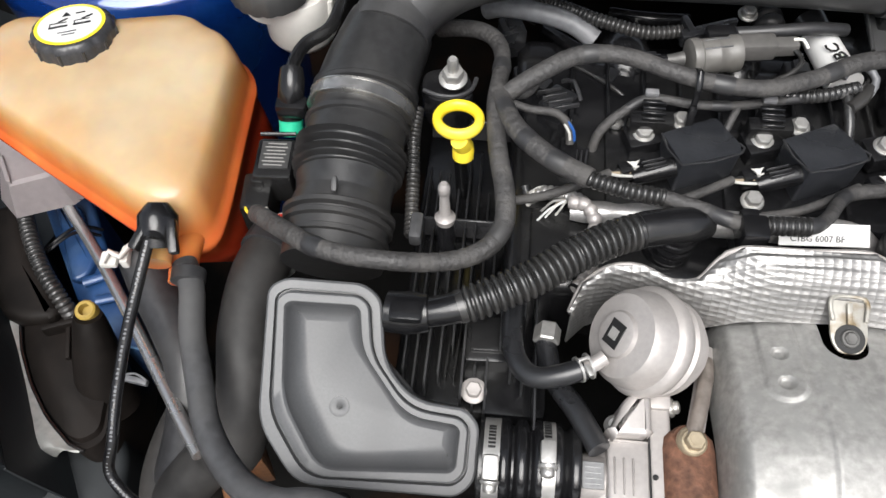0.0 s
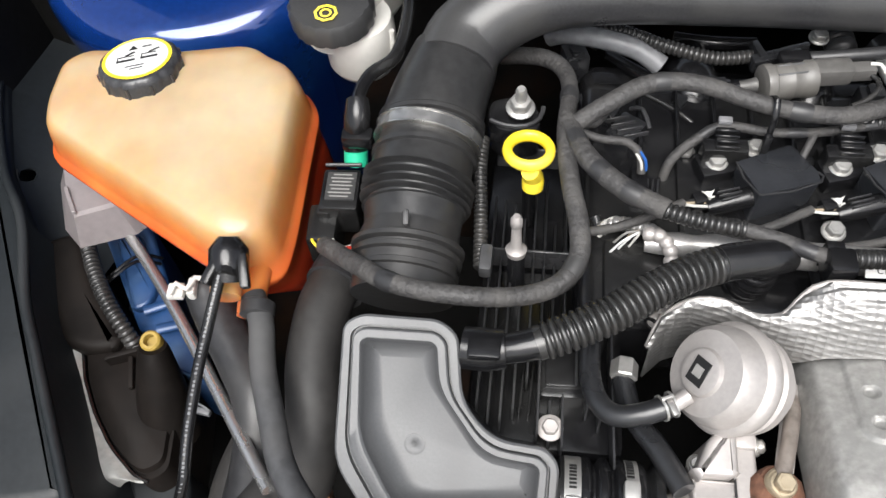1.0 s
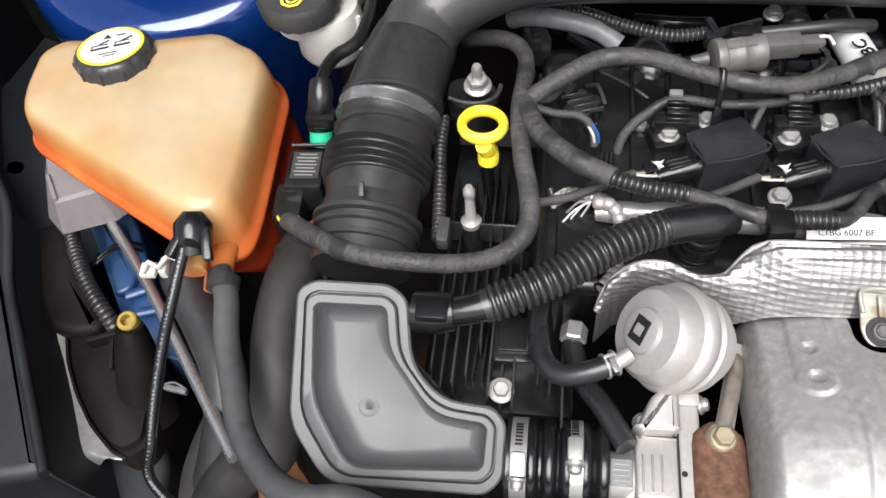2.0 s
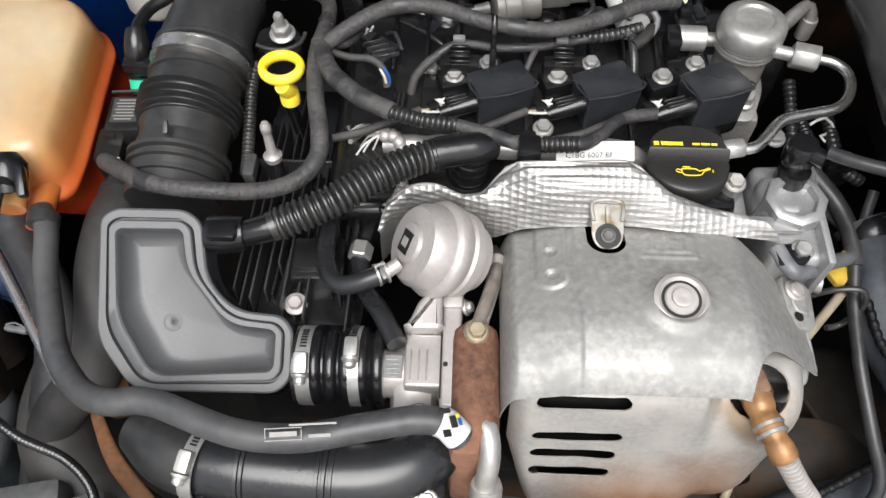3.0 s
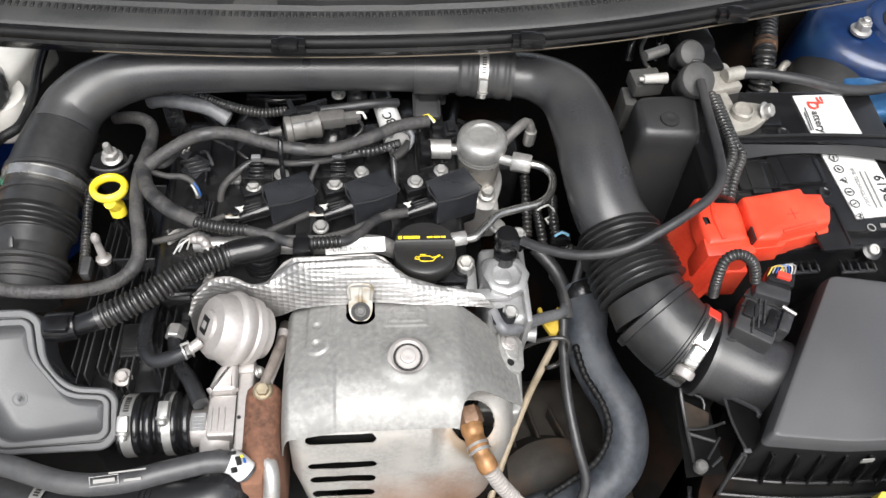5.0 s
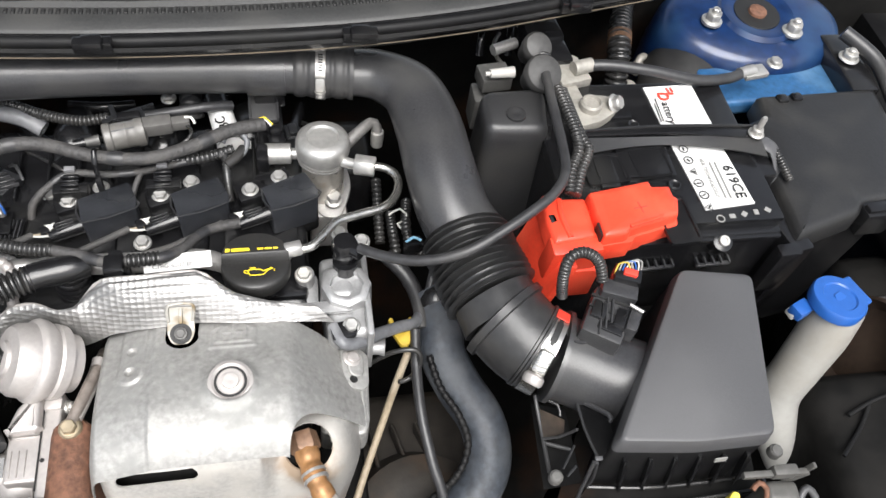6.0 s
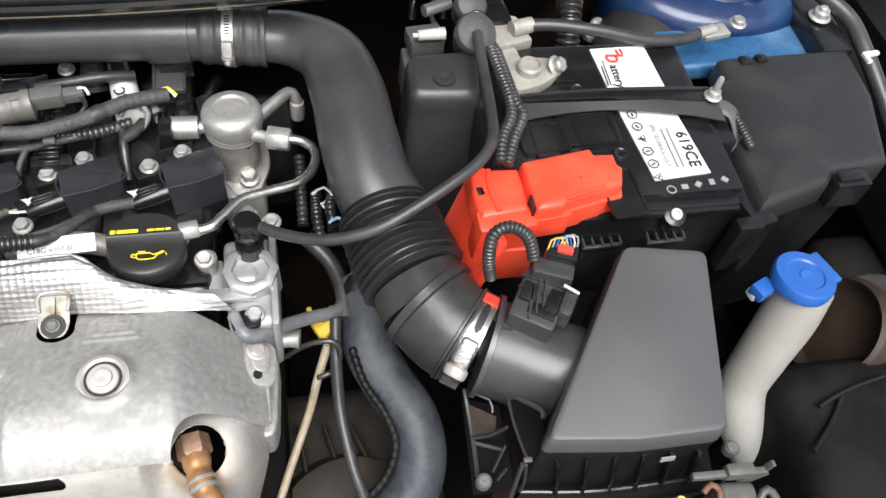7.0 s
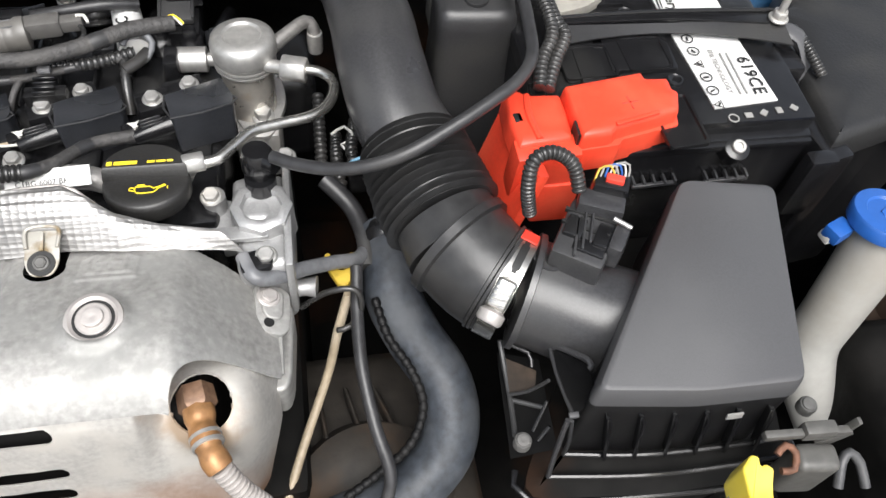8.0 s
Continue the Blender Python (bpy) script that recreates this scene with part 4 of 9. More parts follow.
part("symbols", joined(lathe([(0.009, 0), (0.009, 0.0005), (0.0068, 0.0005), (0.0068, 0)], (-0.1385, 0.4830, 0.2095), n=8, hollow=True), lathe([(0.0045, 0), (0.0045, 0.0005), (0.003, 0.0005), (0.003, 0)], (-0.1385, 0.4830, 0.2095), n=16, hollow=True), lathe([(0.0065, 0), (0.0065, 0.0005), (0.0045, 0.0005), (0.0045, 0)], (-0.1540, 0.5036, 0.2096), n=3, hollow=True), *[box(V((-0.1379, 0.5078, 0.2094)) + V(d), s, bevel=0) for d, s in (((0, 0.0045, 0), (0.012, 0.0012, 0.0008)), ((0, -0.0045, 0), (0.012, 0.0012, 0.0008)), ((-0.0055, 0, 0), (0.0012, 0.010, 0.0008)), ((0.0055, 0, 0), (0.0012, 0.010, 0.0008)), ((0, 0, 0), (0.0012, 0.009, 0.0008)), ((0.0028, 0.001, 0), (0.003, 0.0012, 0.0008)))]), "yellow", bcap)

gp = thing("vacuum_pipe", (-0.1155, 0.4037, 0.1500), "black plastic vacuum pipe with a green locking clip", "pipe")
part("pipe", tube([(-0.1082, 0.4020, 0.1650), (-0.1033, 0.4016, 0.1900), (-0.1050, 0.4179, 0.1950), (-0.1000, 0.4390, 0.1950), (-0.0852, 0.4572, 0.1950), (-0.0816, 0.4949, 0.1950), (-0.0849, 0.5427, 0.1950), (-0.0841, 0.6027, 0.1950)], 0.0049, 14), "black", gp)
part("connector", joined(tube([(-0.1082, 0.3971, 0.1650), (-0.1044, 0.4033, 0.1880), (-0.1053, 0.4144, 0.1950)], [0.009, 0.0095, 0.008], 16), box((-0.1041, 0.3947, 0.1780), (0.022, 0.012, 0.012), bevel=0.003)), "black", gp)
part("clip", lathe([(0.0085, -0.005), (0.0085, 0.005), (0.006, 0.006)], (-0.1073, 0.3916, 0.1600), (0, 0.55, 0.8), 20), "green", gp, "bright green locking clip")

rel = thing("relay_module", (-0.1386, 0.3922, 0.1200), "small black control module with a pale label", "module")
part("housing", joined(box((-0.1140, 0.3635, 0.1450), (0.0270, 0.0350, 0.0300), (0, 0, 3.3), bevel=0.003), tube([(-0.1265, 0.3810, 0.163), (-0.1015, 0.3830, 0.163)], 0.0016, 8)), "black", rel)
part("label", box((-0.1135, 0.3655, 0.1605), (0.0205, 0.0235, 0.0010), (0, 0, 3.1), bevel=0), mat("grey_label", (0.035, 0.035, 0.035), 0.5), rel)
part("print", joined(*[box(V((-0.1135, 0.3655, 0.1612)) + V((0, k * 0.0031, 0)), (0.016 - 0.003 * (k % 2), 0.0009, 0.0005), (0, 0, 2), bevel=0) for k in range(-3, 4)]), "print", rel)
part("plug", joined(box((-0.1244, 0.3420, 0.1325), (0.0210, 0.0310, 0.0350), (0, 0, 3.9), bevel=0.004), box((-0.1236, 0.3500, 0.1460), (0.0092, 0.0112, 0.0200), (0, 0, -0.4), bevel=0.002)), "black", rel)
for k in range(4):
    part("wire", tube([V((-0.1296, 0.3292, 0.1480)) + V((0.005 * k, 0, 0)), V((-0.1228, 0.3196, 0.1520)) + V((0.005 * k, 0, 0)), V((-0.1031, 0.3071, 0.1650)) + V((0.003 * k, 0.003 * k, 0))], 0.0011, 6), ("yellow", "dullyellow", "redink", "white")[k], rel)

M["dullsteel"] = mat("dull_bracket_steel", (0.22, 0.215, 0.205), 0.45, 0.5)
ih = thing("intake_hose", (-0.0822, 0.3848, 0.1200), "ribbed black rubber intake hose, clamped at both ends", "intake hose")
IH = [(-0.0416, 0.4563, 0.1960), (-0.0493, 0.4258, 0.1900), (-0.0525, 0.4070, 0.1860), (-0.0548, 0.3853, 0.1810), (-0.0565, 0.3621, 0.1770), (-0.0577, 0.3426, 0.1730), (-0.0576, 0.3260, 0.1700), (-0.0589, 0.3103, 0.1660), (-0.0593, 0.2814, 0.1600)]
IR = [0.031, 0.033, 0.0335, 0.0330, 0.0345, 0.0335, 0.0315, 0.034, 0.033]
part("bellows", tube(IH[1:], IR[1:], 40, rib=(0.0056, -0.0026, 3.02, 4.2)), "bellow", ih)
part("end_collar", tube(IH[:3] + [V(IH[2]).lerp(V(IH[3]), 0.5)], [0.031, 0.0335, 0.0348, 0.0345], 40), "bellow", ih)
part("bracket", tube([(-0.0820, 0.4284, 0.1650), (-0.0820, 0.4412, 0.1750), (-0.0796, 0.4589, 0.1830), (-0.0709, 0.4708, 0.1860)], 0.002, 8), "dullsteel", ih)
for p, q, r in ((V(IH[2]).lerp(V(IH[3]), 0.68), IH[3], 0.0352),):
    a = V(p) - V(q)
    part("hose_clamp", lathe([(r, -0.0045), (r + 0.0012, -0.0045), (r + 0.0012, 0.0045), (r, 0.0045)], p, a, 48), mat("clear_band", (0.30, 0.30, 0.30), 0.22, 0.7, col2=(0.12, 0.12, 0.12)), ih, "bright steel band")
    for d in (-0.0045, 0.0045):
        part("band_edge", lathe([(r + 0.0008, d - 0.0006), (r + 0.0020, d - 0.0005), (r + 0.0020, d + 0.0005), (r + 0.0008, d + 0.0006)], p, a, 48), "brightsteel", ih)
for i, r in ((6.85, 0.0370), (7.15, 0.0362), (7.5, 0.0352), (3.3, 0.0358), (2.15, 0.0368), (2.3, 0.0368)):
    k = int(i)
    p = V(IH[k]).lerp(V(IH[min(k + 1, 8)]), i - k)
    part("ridge", lathe([(r - 0.003, -0.003), (r, -0.0015), (r, 0.0015), (r - 0.003, 0.003)], p, V(IH[7]) - V(IH[8]), 48), "bellow", ih)
part("lug", box((-0.0565, 0.3112, 0.2080), (0.004, 0.010, 0.004), (25, 0, 5)), "rubber", ih)

du = thing("air_duct", (-0.0775, 0.2167, 0.1000), "grey plastic L-shaped resonator duct with a raised rim", "air duct")
DF = Matrix.Translation((-0.04, 0.19, 0.183)) @ Matrix.Rotation(radians(30), 4, "X")
DO = rounded([(-0.0414, 0.0536), (-0.0317, 0.0598), (0.0126, 0.0598), (0.0232, 0.0520), (0.0277, 0.0158), (0.0456, -0.0025), (0.0750, -0.0048), (0.0826, -0.0130), (0.0826, -0.0437), (0.0736, -0.0535), (-0.0172, -0.0545), (-0.0410, -0.0227)], 0.012, 5)
DI = rounded([(-0.0303, 0.0441), (-0.0274, 0.0463), (0.0089, 0.0469), (0.0115, 0.0444), (0.0145, 0.0225), (0.0416, -0.0114), (0.0687, -0.0139), (0.0717, -0.0163), (0.0709, -0.0365), (0.0680, -0.0394), (-0.0044, -0.0447), (-0.0274, -0.0077)], 0.012, 5)


def between(k):
    return [(a[0] + (b[0] - a[0]) * k, a[1] + (b[1] - a[1]) * k) for a, b in zip(DO, DI)]


part("body", terrace([(inset(DO, 0.006), -0.045), (inset(DO, 0.002), -0.006), (DO, -0.005), (DO, -0.001), (inset(DO, 0.0012), 0.0), (between(0.42), 0.0), (between(0.45), -0.004), (between(0.52), -0.004), (between(0.55), 0.0004), (between(0.62), 0.0012), (between(0.93), 0.0012), (between(1.0), 0.0002), (between(1.04), -0.003), (between(1.12), -0.006), (between(1.25), -0.0095), (between(1.4), -0.012), (between(1.6), -0.0138), (between(1.8), -0.0145)], DF), "greybox", du, sharp=35)
part("boss", lathe([(0.006, -0.006), (0.006, -0.0045), (0.004, -0.0042), (0.002, -0.005), (0.0005, -0.005)], DF @ V((0.002, -0.012, -0.0095)), DF.to_3x3() @ V((0, 0, 1)), 20), "greybox", du)
part("spigot", lathe([(0.0235, -0.004), (0.0255, -0.003), (0.0255, 0.003), (0.0235, 0.004)], (0.0465, 0.1665, 0.1490), (1, 0, 0), 32), "black", du)


# ---- the engine ----
eng = thing("engine", (0.23, 0.3, -0.3), "transverse engine with a black plastic valve cover", "engine")
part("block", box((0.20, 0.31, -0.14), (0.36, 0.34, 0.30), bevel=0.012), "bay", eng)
vc = part("valve_cover", joined(box((0.194, 0.372, 0.135), (0.288, 0.20, 0.07), bevel=0.012, seg=3), box((0.20, 0.305, 0.15), (0.27, 0.05, 0.05), bevel=0.006)), "black", eng)
for k in range(3):
    part("coil_seat", box((0.145 + 0.0765 * k, 0.365, 0.168), (0.064, 0.08, 0.012), bevel=0.004), "black", vc)
for k in range(10):
    part("rib", box((0.09 + 0.0255 * k, 0.43, 0.168), (0.003, 0.06, 0.018), bevel=0.001, seg=1), "black", vc)
part("intake_manifold", joined(box((0.23, 0.475, 0.10), (0.36, 0.07, 0.10), bevel=0.015, seg=3), *[tube([(0.13 + 0.08 * k, 0.45, 0.12), (0.13 + 0.08 * k, 0.47, 0.16), (0.13 + 0.08 * k, 0.51, 0.15)], 0.02, 16) for k in range(3)]), "black", eng)
tcv = part("timing_cover", box((0.035, 0.31, 0.06), (0.095, 0.25, 0.14), (-8, 0, 0), bevel=0.008), "black", eng, "black ribbed plastic timing cover")
for k in (0, 2, 5, 8):
    part("rib", box((0.035, 0.20 + 0.026 * k, 0.121 + 0.0037 * k), (0.085, 0.0022, 0.018), (-8, 0, 0), bevel=0.0006, seg=1), "satin", tcv)
for k in range(12):
    part("rib", box((-0.006 + 0.0072 * k, 0.30 + 0.02 * math.sin(5 * k), 0.136 + 0.004 * (k % 3)), (0.0014, 0.17 + 0.03 * (k % 2), 0.018), (-8, 0, 0), bevel=0.0006, seg=1), "satin", tcv)
part("engine_mount", joined(prism(rounded([(-0.0151, 0.4083), (-0.0151, 0.4258), (0.0077, 0.4329), (0.0197, 0.4222), (0.0223, 0.4013), (-0.0058, 0.3980)], 0.008), 0.03, pose(0, 0, 0.19), bevel=0.004)), "black", eng)
part("mount_rim", tube([(-0.0128, 0.4067, 0.1910), (-0.0022, 0.4025, 0.1910), (0.0111, 0.4030, 0.1910), (0.0203, 0.4102, 0.1910), (0.0225, 0.4205, 0.1910)], 0.0016, 8), "satin", eng)
part("mount_nut", hexbolt((0.0069, 0.4141, 0.1960), (0, -0.1, 1), 0.0075, 0.012, 0.009), "steel", eng)
part("cover_box", joined(box((0.0485, 0.2415, 0.1350), (0.0370, 0.0330, 0.0460), (0, 0, 1.7), bevel=0.003), box((0.0485, 0.2425, 0.1590), (0.0300, 0.0230, 0.0040), (0, 0, 1.7), bevel=0.0012)), "black", eng)
part("cover_foot", joined(box((0.0530, 0.2190, 0.1150), (0.0580, 0.0310, 0.0300), (0, 0, 1), bevel=0.002), *[box((0.0255 + 0.0185 * k, 0.2195, 0.1315), (0.0016, 0.0290, 0.0070), (0, 0, 1), bevel=0.0005, seg=1) for k in range(4)], *[box((0.0530, 0.2050 + 0.0290 * k, 0.1315), (0.0580, 0.0016, 0.0070), (0, 0, 1), bevel=0.0005, seg=1) for k in range(2)]), "black", eng)
part("channel", joined(*[box((0.0205 + 0.0055 * k, 0.2360, 0.1460), (0.0016, 0.0420, 0.0100), (-4, 0, -3), bevel=0.0005, seg=1) for k in range(3)]), "black", eng)
for p in [(0.0377, 0.2063, 0.1560)]:
    part("bolt", joined(hexbolt(p, (0, -0.1, 1), 0.0050, h=0.006), lathe([(0.0078, 0), (0.0078, 0.0014), (0.0068, 0.0020)], p, (0, -0.1, 1), 24)), "can", eng)
for p in [(0.1199, 0.4024, 0.1720), (0.1422, 0.3702, 0.1650), (0.2169, 0.3498, 0.1650), (0.2170, 0.5064, 0.1850)]:
    part("bolt", hexbolt(p, (0, -0.1, 1), 0.0055), "steel", eng)

# dipstick ring, locating peg
dip = thing("dipstick", (0.0162, 0.362, 0.06), "yellow plastic oil dipstick handle with a ring grip", "dipstick")
RC = V((0.0145, 0.368, 0.208))
ringm = Matrix.Translation(RC) @ Matrix.Rotation(radians(-4), 4, "X") @ Matrix.Rotation(radians(-10), 4, "Z")
rp = [ringm @ V((0.0136 * math.cos(a), 0.0130 * math.sin(a), 0)) for a in np.linspace(0, 2 * math.pi, 33)]
part("ring", tube(rp, 0.0033, 14, flat=1.35, caps=False), "yellow", dip)
part("stem", tube([(0.0160, 0.3545, 0.204), (0.0175, 0.3570, 0.198), (0.0185, 0.361, 0.190)], [0.0056, 0.0062, 0.0068], 16, 0.002), "yellow", dip)
part("foot", lathe([(0.0052, -0.006), (0.0070, -0.005), (0.0073, 0.001), (0.0064, 0.004), (0.005, 0.0048)], (0.0185, 0.3590, 0.188), (0.0, 0.15, 1), 24), "yellow", dip)
part("guide_tube", tube([(0.0162, 0.362, 0.178), (0.018, 0.37, 0.12), (0.02, 0.37, 0.06)], 0.0045, 12), "black", dip)
single("conduit_plug", box((-0.0081, 0.3125, 0.1620), (0.0087, 0.0204, 0.0120), (0, 0, -0.5), bevel=0.003), "hose", "grey rubber plug at the end of a conduit", "plug")
part("peg_boss", lathe([(0.006, -0.06), (0.0055, -0.003), (0.004, -0.001)], (0.011, 0.312, 0.176), (-0.03, 0.15, 1), 16), "black", tcv)
single("locating_peg", joined(lathe([(0.0060, -0.0015), (0.0068, 0.003), (0.0052, 0.0045), (0.0036, 0.007), (0.0030, 0.024), (0.0038, 0.025), (0.0038, 0.030), (0.0022, 0.033)], (0.011, 0.312, 0.176), (-0.03, 0.15, 1), 20)), "can", "pale metal locating peg on the timing cover", "peg")


def harness(name, pts, r, label, cat="cable", material="tape", rib=None):
    """A loom, hose or pipe; a taped loom carries a few wraps of tape as parts."""
    if material != "tape" or r < 0.003 or len(pts) < 4:
        return single(name, tube(pts, r, 14, 0.004, rib=rib), material, label, cat)
    h = thing(name, pts[len(pts) // 2], label, cat)
    part("loom", tube(pts, [r * (1 + 0.05 * math.sin(7.3 * k + 40 * r)) for k in range(len(pts))], 18, 0.0022, rib=(0.0062, 0.016 * r)), material, h)
    path, _ = smooth_path(pts, 0.004)
    for k in (0.22, 0.55, 0.83):
        i = int(k * (len(path) - 4))
        part("tape_wrap", tube(path[i:i + 4], [r * 1.02, r * 1.09, r * 1.09, r * 1.02], 16, 0.003), "rubber", h)
    return h


harness("wiring_harness", [(-0.0100, 0.4930, 0.1650), (0.0060, 0.4850, 0.1750), (0.0220, 0.4760, 0.1820), (0.0340, 0.4620, 0.1870), (0.0395, 0.4350, 0.1950), (0.0372, 0.3852, 0.2050), (0.0414, 0.3448, 0.2070), (0.0473, 0.3156, 0.2050), (0.0477, 0.2954, 0.2000), (0.0370, 0.2784, 0.1980), (0.0149, 0.2684, 0.1980), (-0.0191, 0.2622, 0.2050), (-0.0564, 0.2664, 0.2050), (-0.0844, 0.2859, 0.1900), (-0.1143, 0.3133, 0.1650)], 0.0060, "taped grey-black wiring harness across the intake hose")
harness("wiring_harness", [(0.0413, 0.3932, 0.2050), (0.0653, 0.4068, 0.2150), (0.0901, 0.4213, 0.2180), (0.1211, 0.4227, 0.2180), (0.1630, 0.4083, 0.2170), (0.2045, 0.4046, 0.2150), (0.2414, 0.4185, 0.2120), (0.2743, 0.4376, 0.2100), (0.3054, 0.4497, 0.2050)], 0.0058, "taped wiring harness over the ignition coils")
harness("wiring_harness", [(0.0378, 0.3973, 0.2050), (0.0502, 0.3630, 0.2120), (0.0717, 0.3392, 0.2140), (0.0974, 0.3236, 0.2150)], 0.0064, "taped wiring harness running to the fuel rail")
harness("wiring_conduit", [(0.0925, 0.3248, 0.2150), (0.1171, 0.3174, 0.2150), (0.1414, 0.3137, 0.2150)], 0.0049, "black corrugated wiring conduit", material="conduit", rib=(0.0036, 0.0005))
harness("wiring_harness", [(0.1365, 0.3149, 0.2150), (0.1610, 0.3068, 0.2160), (0.1780, 0.2982, 0.2180), (0.1947, 0.2969, 0.2180), (0.2211, 0.2993, 0.2160), (0.2359, 0.3107, 0.2100), (0.2546, 0.3352, 0.2000), (0.2809, 0.3452, 0.1950)], 0.0043, "taped wiring harness clipped above the rail")
harness("wiring_conduit", [(0.1971, 0.2965, 0.2185), (0.2210, 0.2990, 0.2165)], 0.0053, "black corrugated wiring conduit beside the clip", material="conduit", rib=(0.0036, 0.0005))
harness("wiring_harness", [(0.1043, 0.3805, 0.1650), (0.1083, 0.3889, 0.1800), (0.1220, 0.3990, 0.1900), (0.1405, 0.4086, 0.1950), (0.1723, 0.4057, 0.1950), (0.2042, 0.4085, 0.1950), (0.2364, 0.4151, 0.1970), (0.2689, 0.4213, 0.1980)], 0.0032, "thin taped wiring loom to the injectors")
harness("wiring_conduit", [(0.2150, 0.4188, 0.1960), (0.2471, 0.4170, 0.1980), (0.2773, 0.4270, 0.1980)], 0.0044, "black conduit behind the coils", material="conduit", rib=(0.0042, 0.0004))
harness("wiring_harness", [(0.1989, 0.4085, 0.1950), (0.1935, 0.3975, 0.1900), (0.1890, 0.3886, 0.1800)], 0.0025, "thin wire to a coil")
harness("wiring_harness", [(0.2699, 0.4193, 0.1970), (0.2711, 0.4008, 0.1900), (0.2718, 0.3855, 0.1750)], 0.0035, "black wire down to a coil", material="conduit")
harness("wiring_conduit", [(-0.0176, 0.4079, 0.1700), (-0.0175, 0.3821, 0.1680), (-0.0146, 0.3514, 0.1650), (-0.0127, 0.3232, 0.1600), (-0.0114, 0.3077, 0.1600)], 0.0042, "black corrugated conduit beside the dipstick", material="conduit", rib=(0.0036, 0.00055))
harness("wiring_conduit", [(0.0421, 0.5041, 0.1850), (0.0735, 0.5037, 0.1870), (0.1089, 0.4852, 0.1900), (0.1400, 0.4760, 0.1900), (0.1661, 0.4792, 0.1900)], 0.0045, "black corrugated conduit to the purge valve", material="conduit", rib=(0.0036, 0.00055))
single("vacuum_hose", tube([(0.0250, 0.5100, 0.1720), (0.0372, 0.5044, 0.1800), (0.0626, 0.4955, 0.1850), (0.0882, 0.4882, 0.1830), (0.1060, 0.4800, 0.1760)], [0.0076, 0.0074, 0.0074, 0.0074, 0.0078], 20, 0.004, bore=0.70), "palehose", "short open-ended grey rubber hose", "hose")
harness("wiring_harness", [(0.0422, 0.3948, 0.2000), (0.0594, 0.3880, 0.2000), (0.0775, 0.3859, 0.2000), (0.0859, 0.3801, 0.1950), (0.0881, 0.3735, 0.1850)], 0.0028, "thin taped loom with blue and white wires")
harness("wiring_harness", [(0.0403, 0.4030, 0.2000), (0.0554, 0.4016, 0.2000), (0.0656, 0.4213, 0.1950)], 0.004, "short branch of taped loom")
single("sensor_plug", joined(box((0.0880, 0.3716, 0.1650), (0.0115, 0.0253, 0.0300), (0, 0, -0.3), bevel=0.003), box((0.0793, 0.3846, 0.1620), (0.0091, 0.0264, 0.0200), (0, 0, -11.3), bevel=0.003)), "black", "black sensor plug between the looms", "plug")
for p, c in (([(0.0853, 0.3809, 0.1980), (0.0894, 0.3761, 0.1950), (0.0906, 0.3738, 0.1880)], "capblue"), ([(0.0832, 0.3798, 0.1970), (0.0867, 0.3749, 0.1940), (0.0879, 0.3733, 0.1870)], "white")):
    single("sensor_wire", tube(p, 0.001, 6), c, "thin coloured wire at a sensor plug", "wire")
single("harness_clip", joined(box((0.1884, 0.2914, 0.2160), (0.0150, 0.0161, 0.0200), (0, 0, -0.4), bevel=0.003), box((0.1880, 0.3041, 0.2100), (0.0105, 0.0065, 0.0200), (0, 0, -0.4), bevel=0.002)), "black", "black plastic harness clip", "clip")
single("harness_clip", joined(tube([(0.1656, 0.3960, 0.1980), (0.1656, 0.3975, 0.2160), (0.1656, 0.4060, 0.2250), (0.1656, 0.4150, 0.2180)], 0.0022, 8, flat=0.5), box((0.1656, 0.3945, 0.1960), (0.0050, 0.0050, 0.0160), bevel=0.001)), "black", "small black harness clip", "clip")

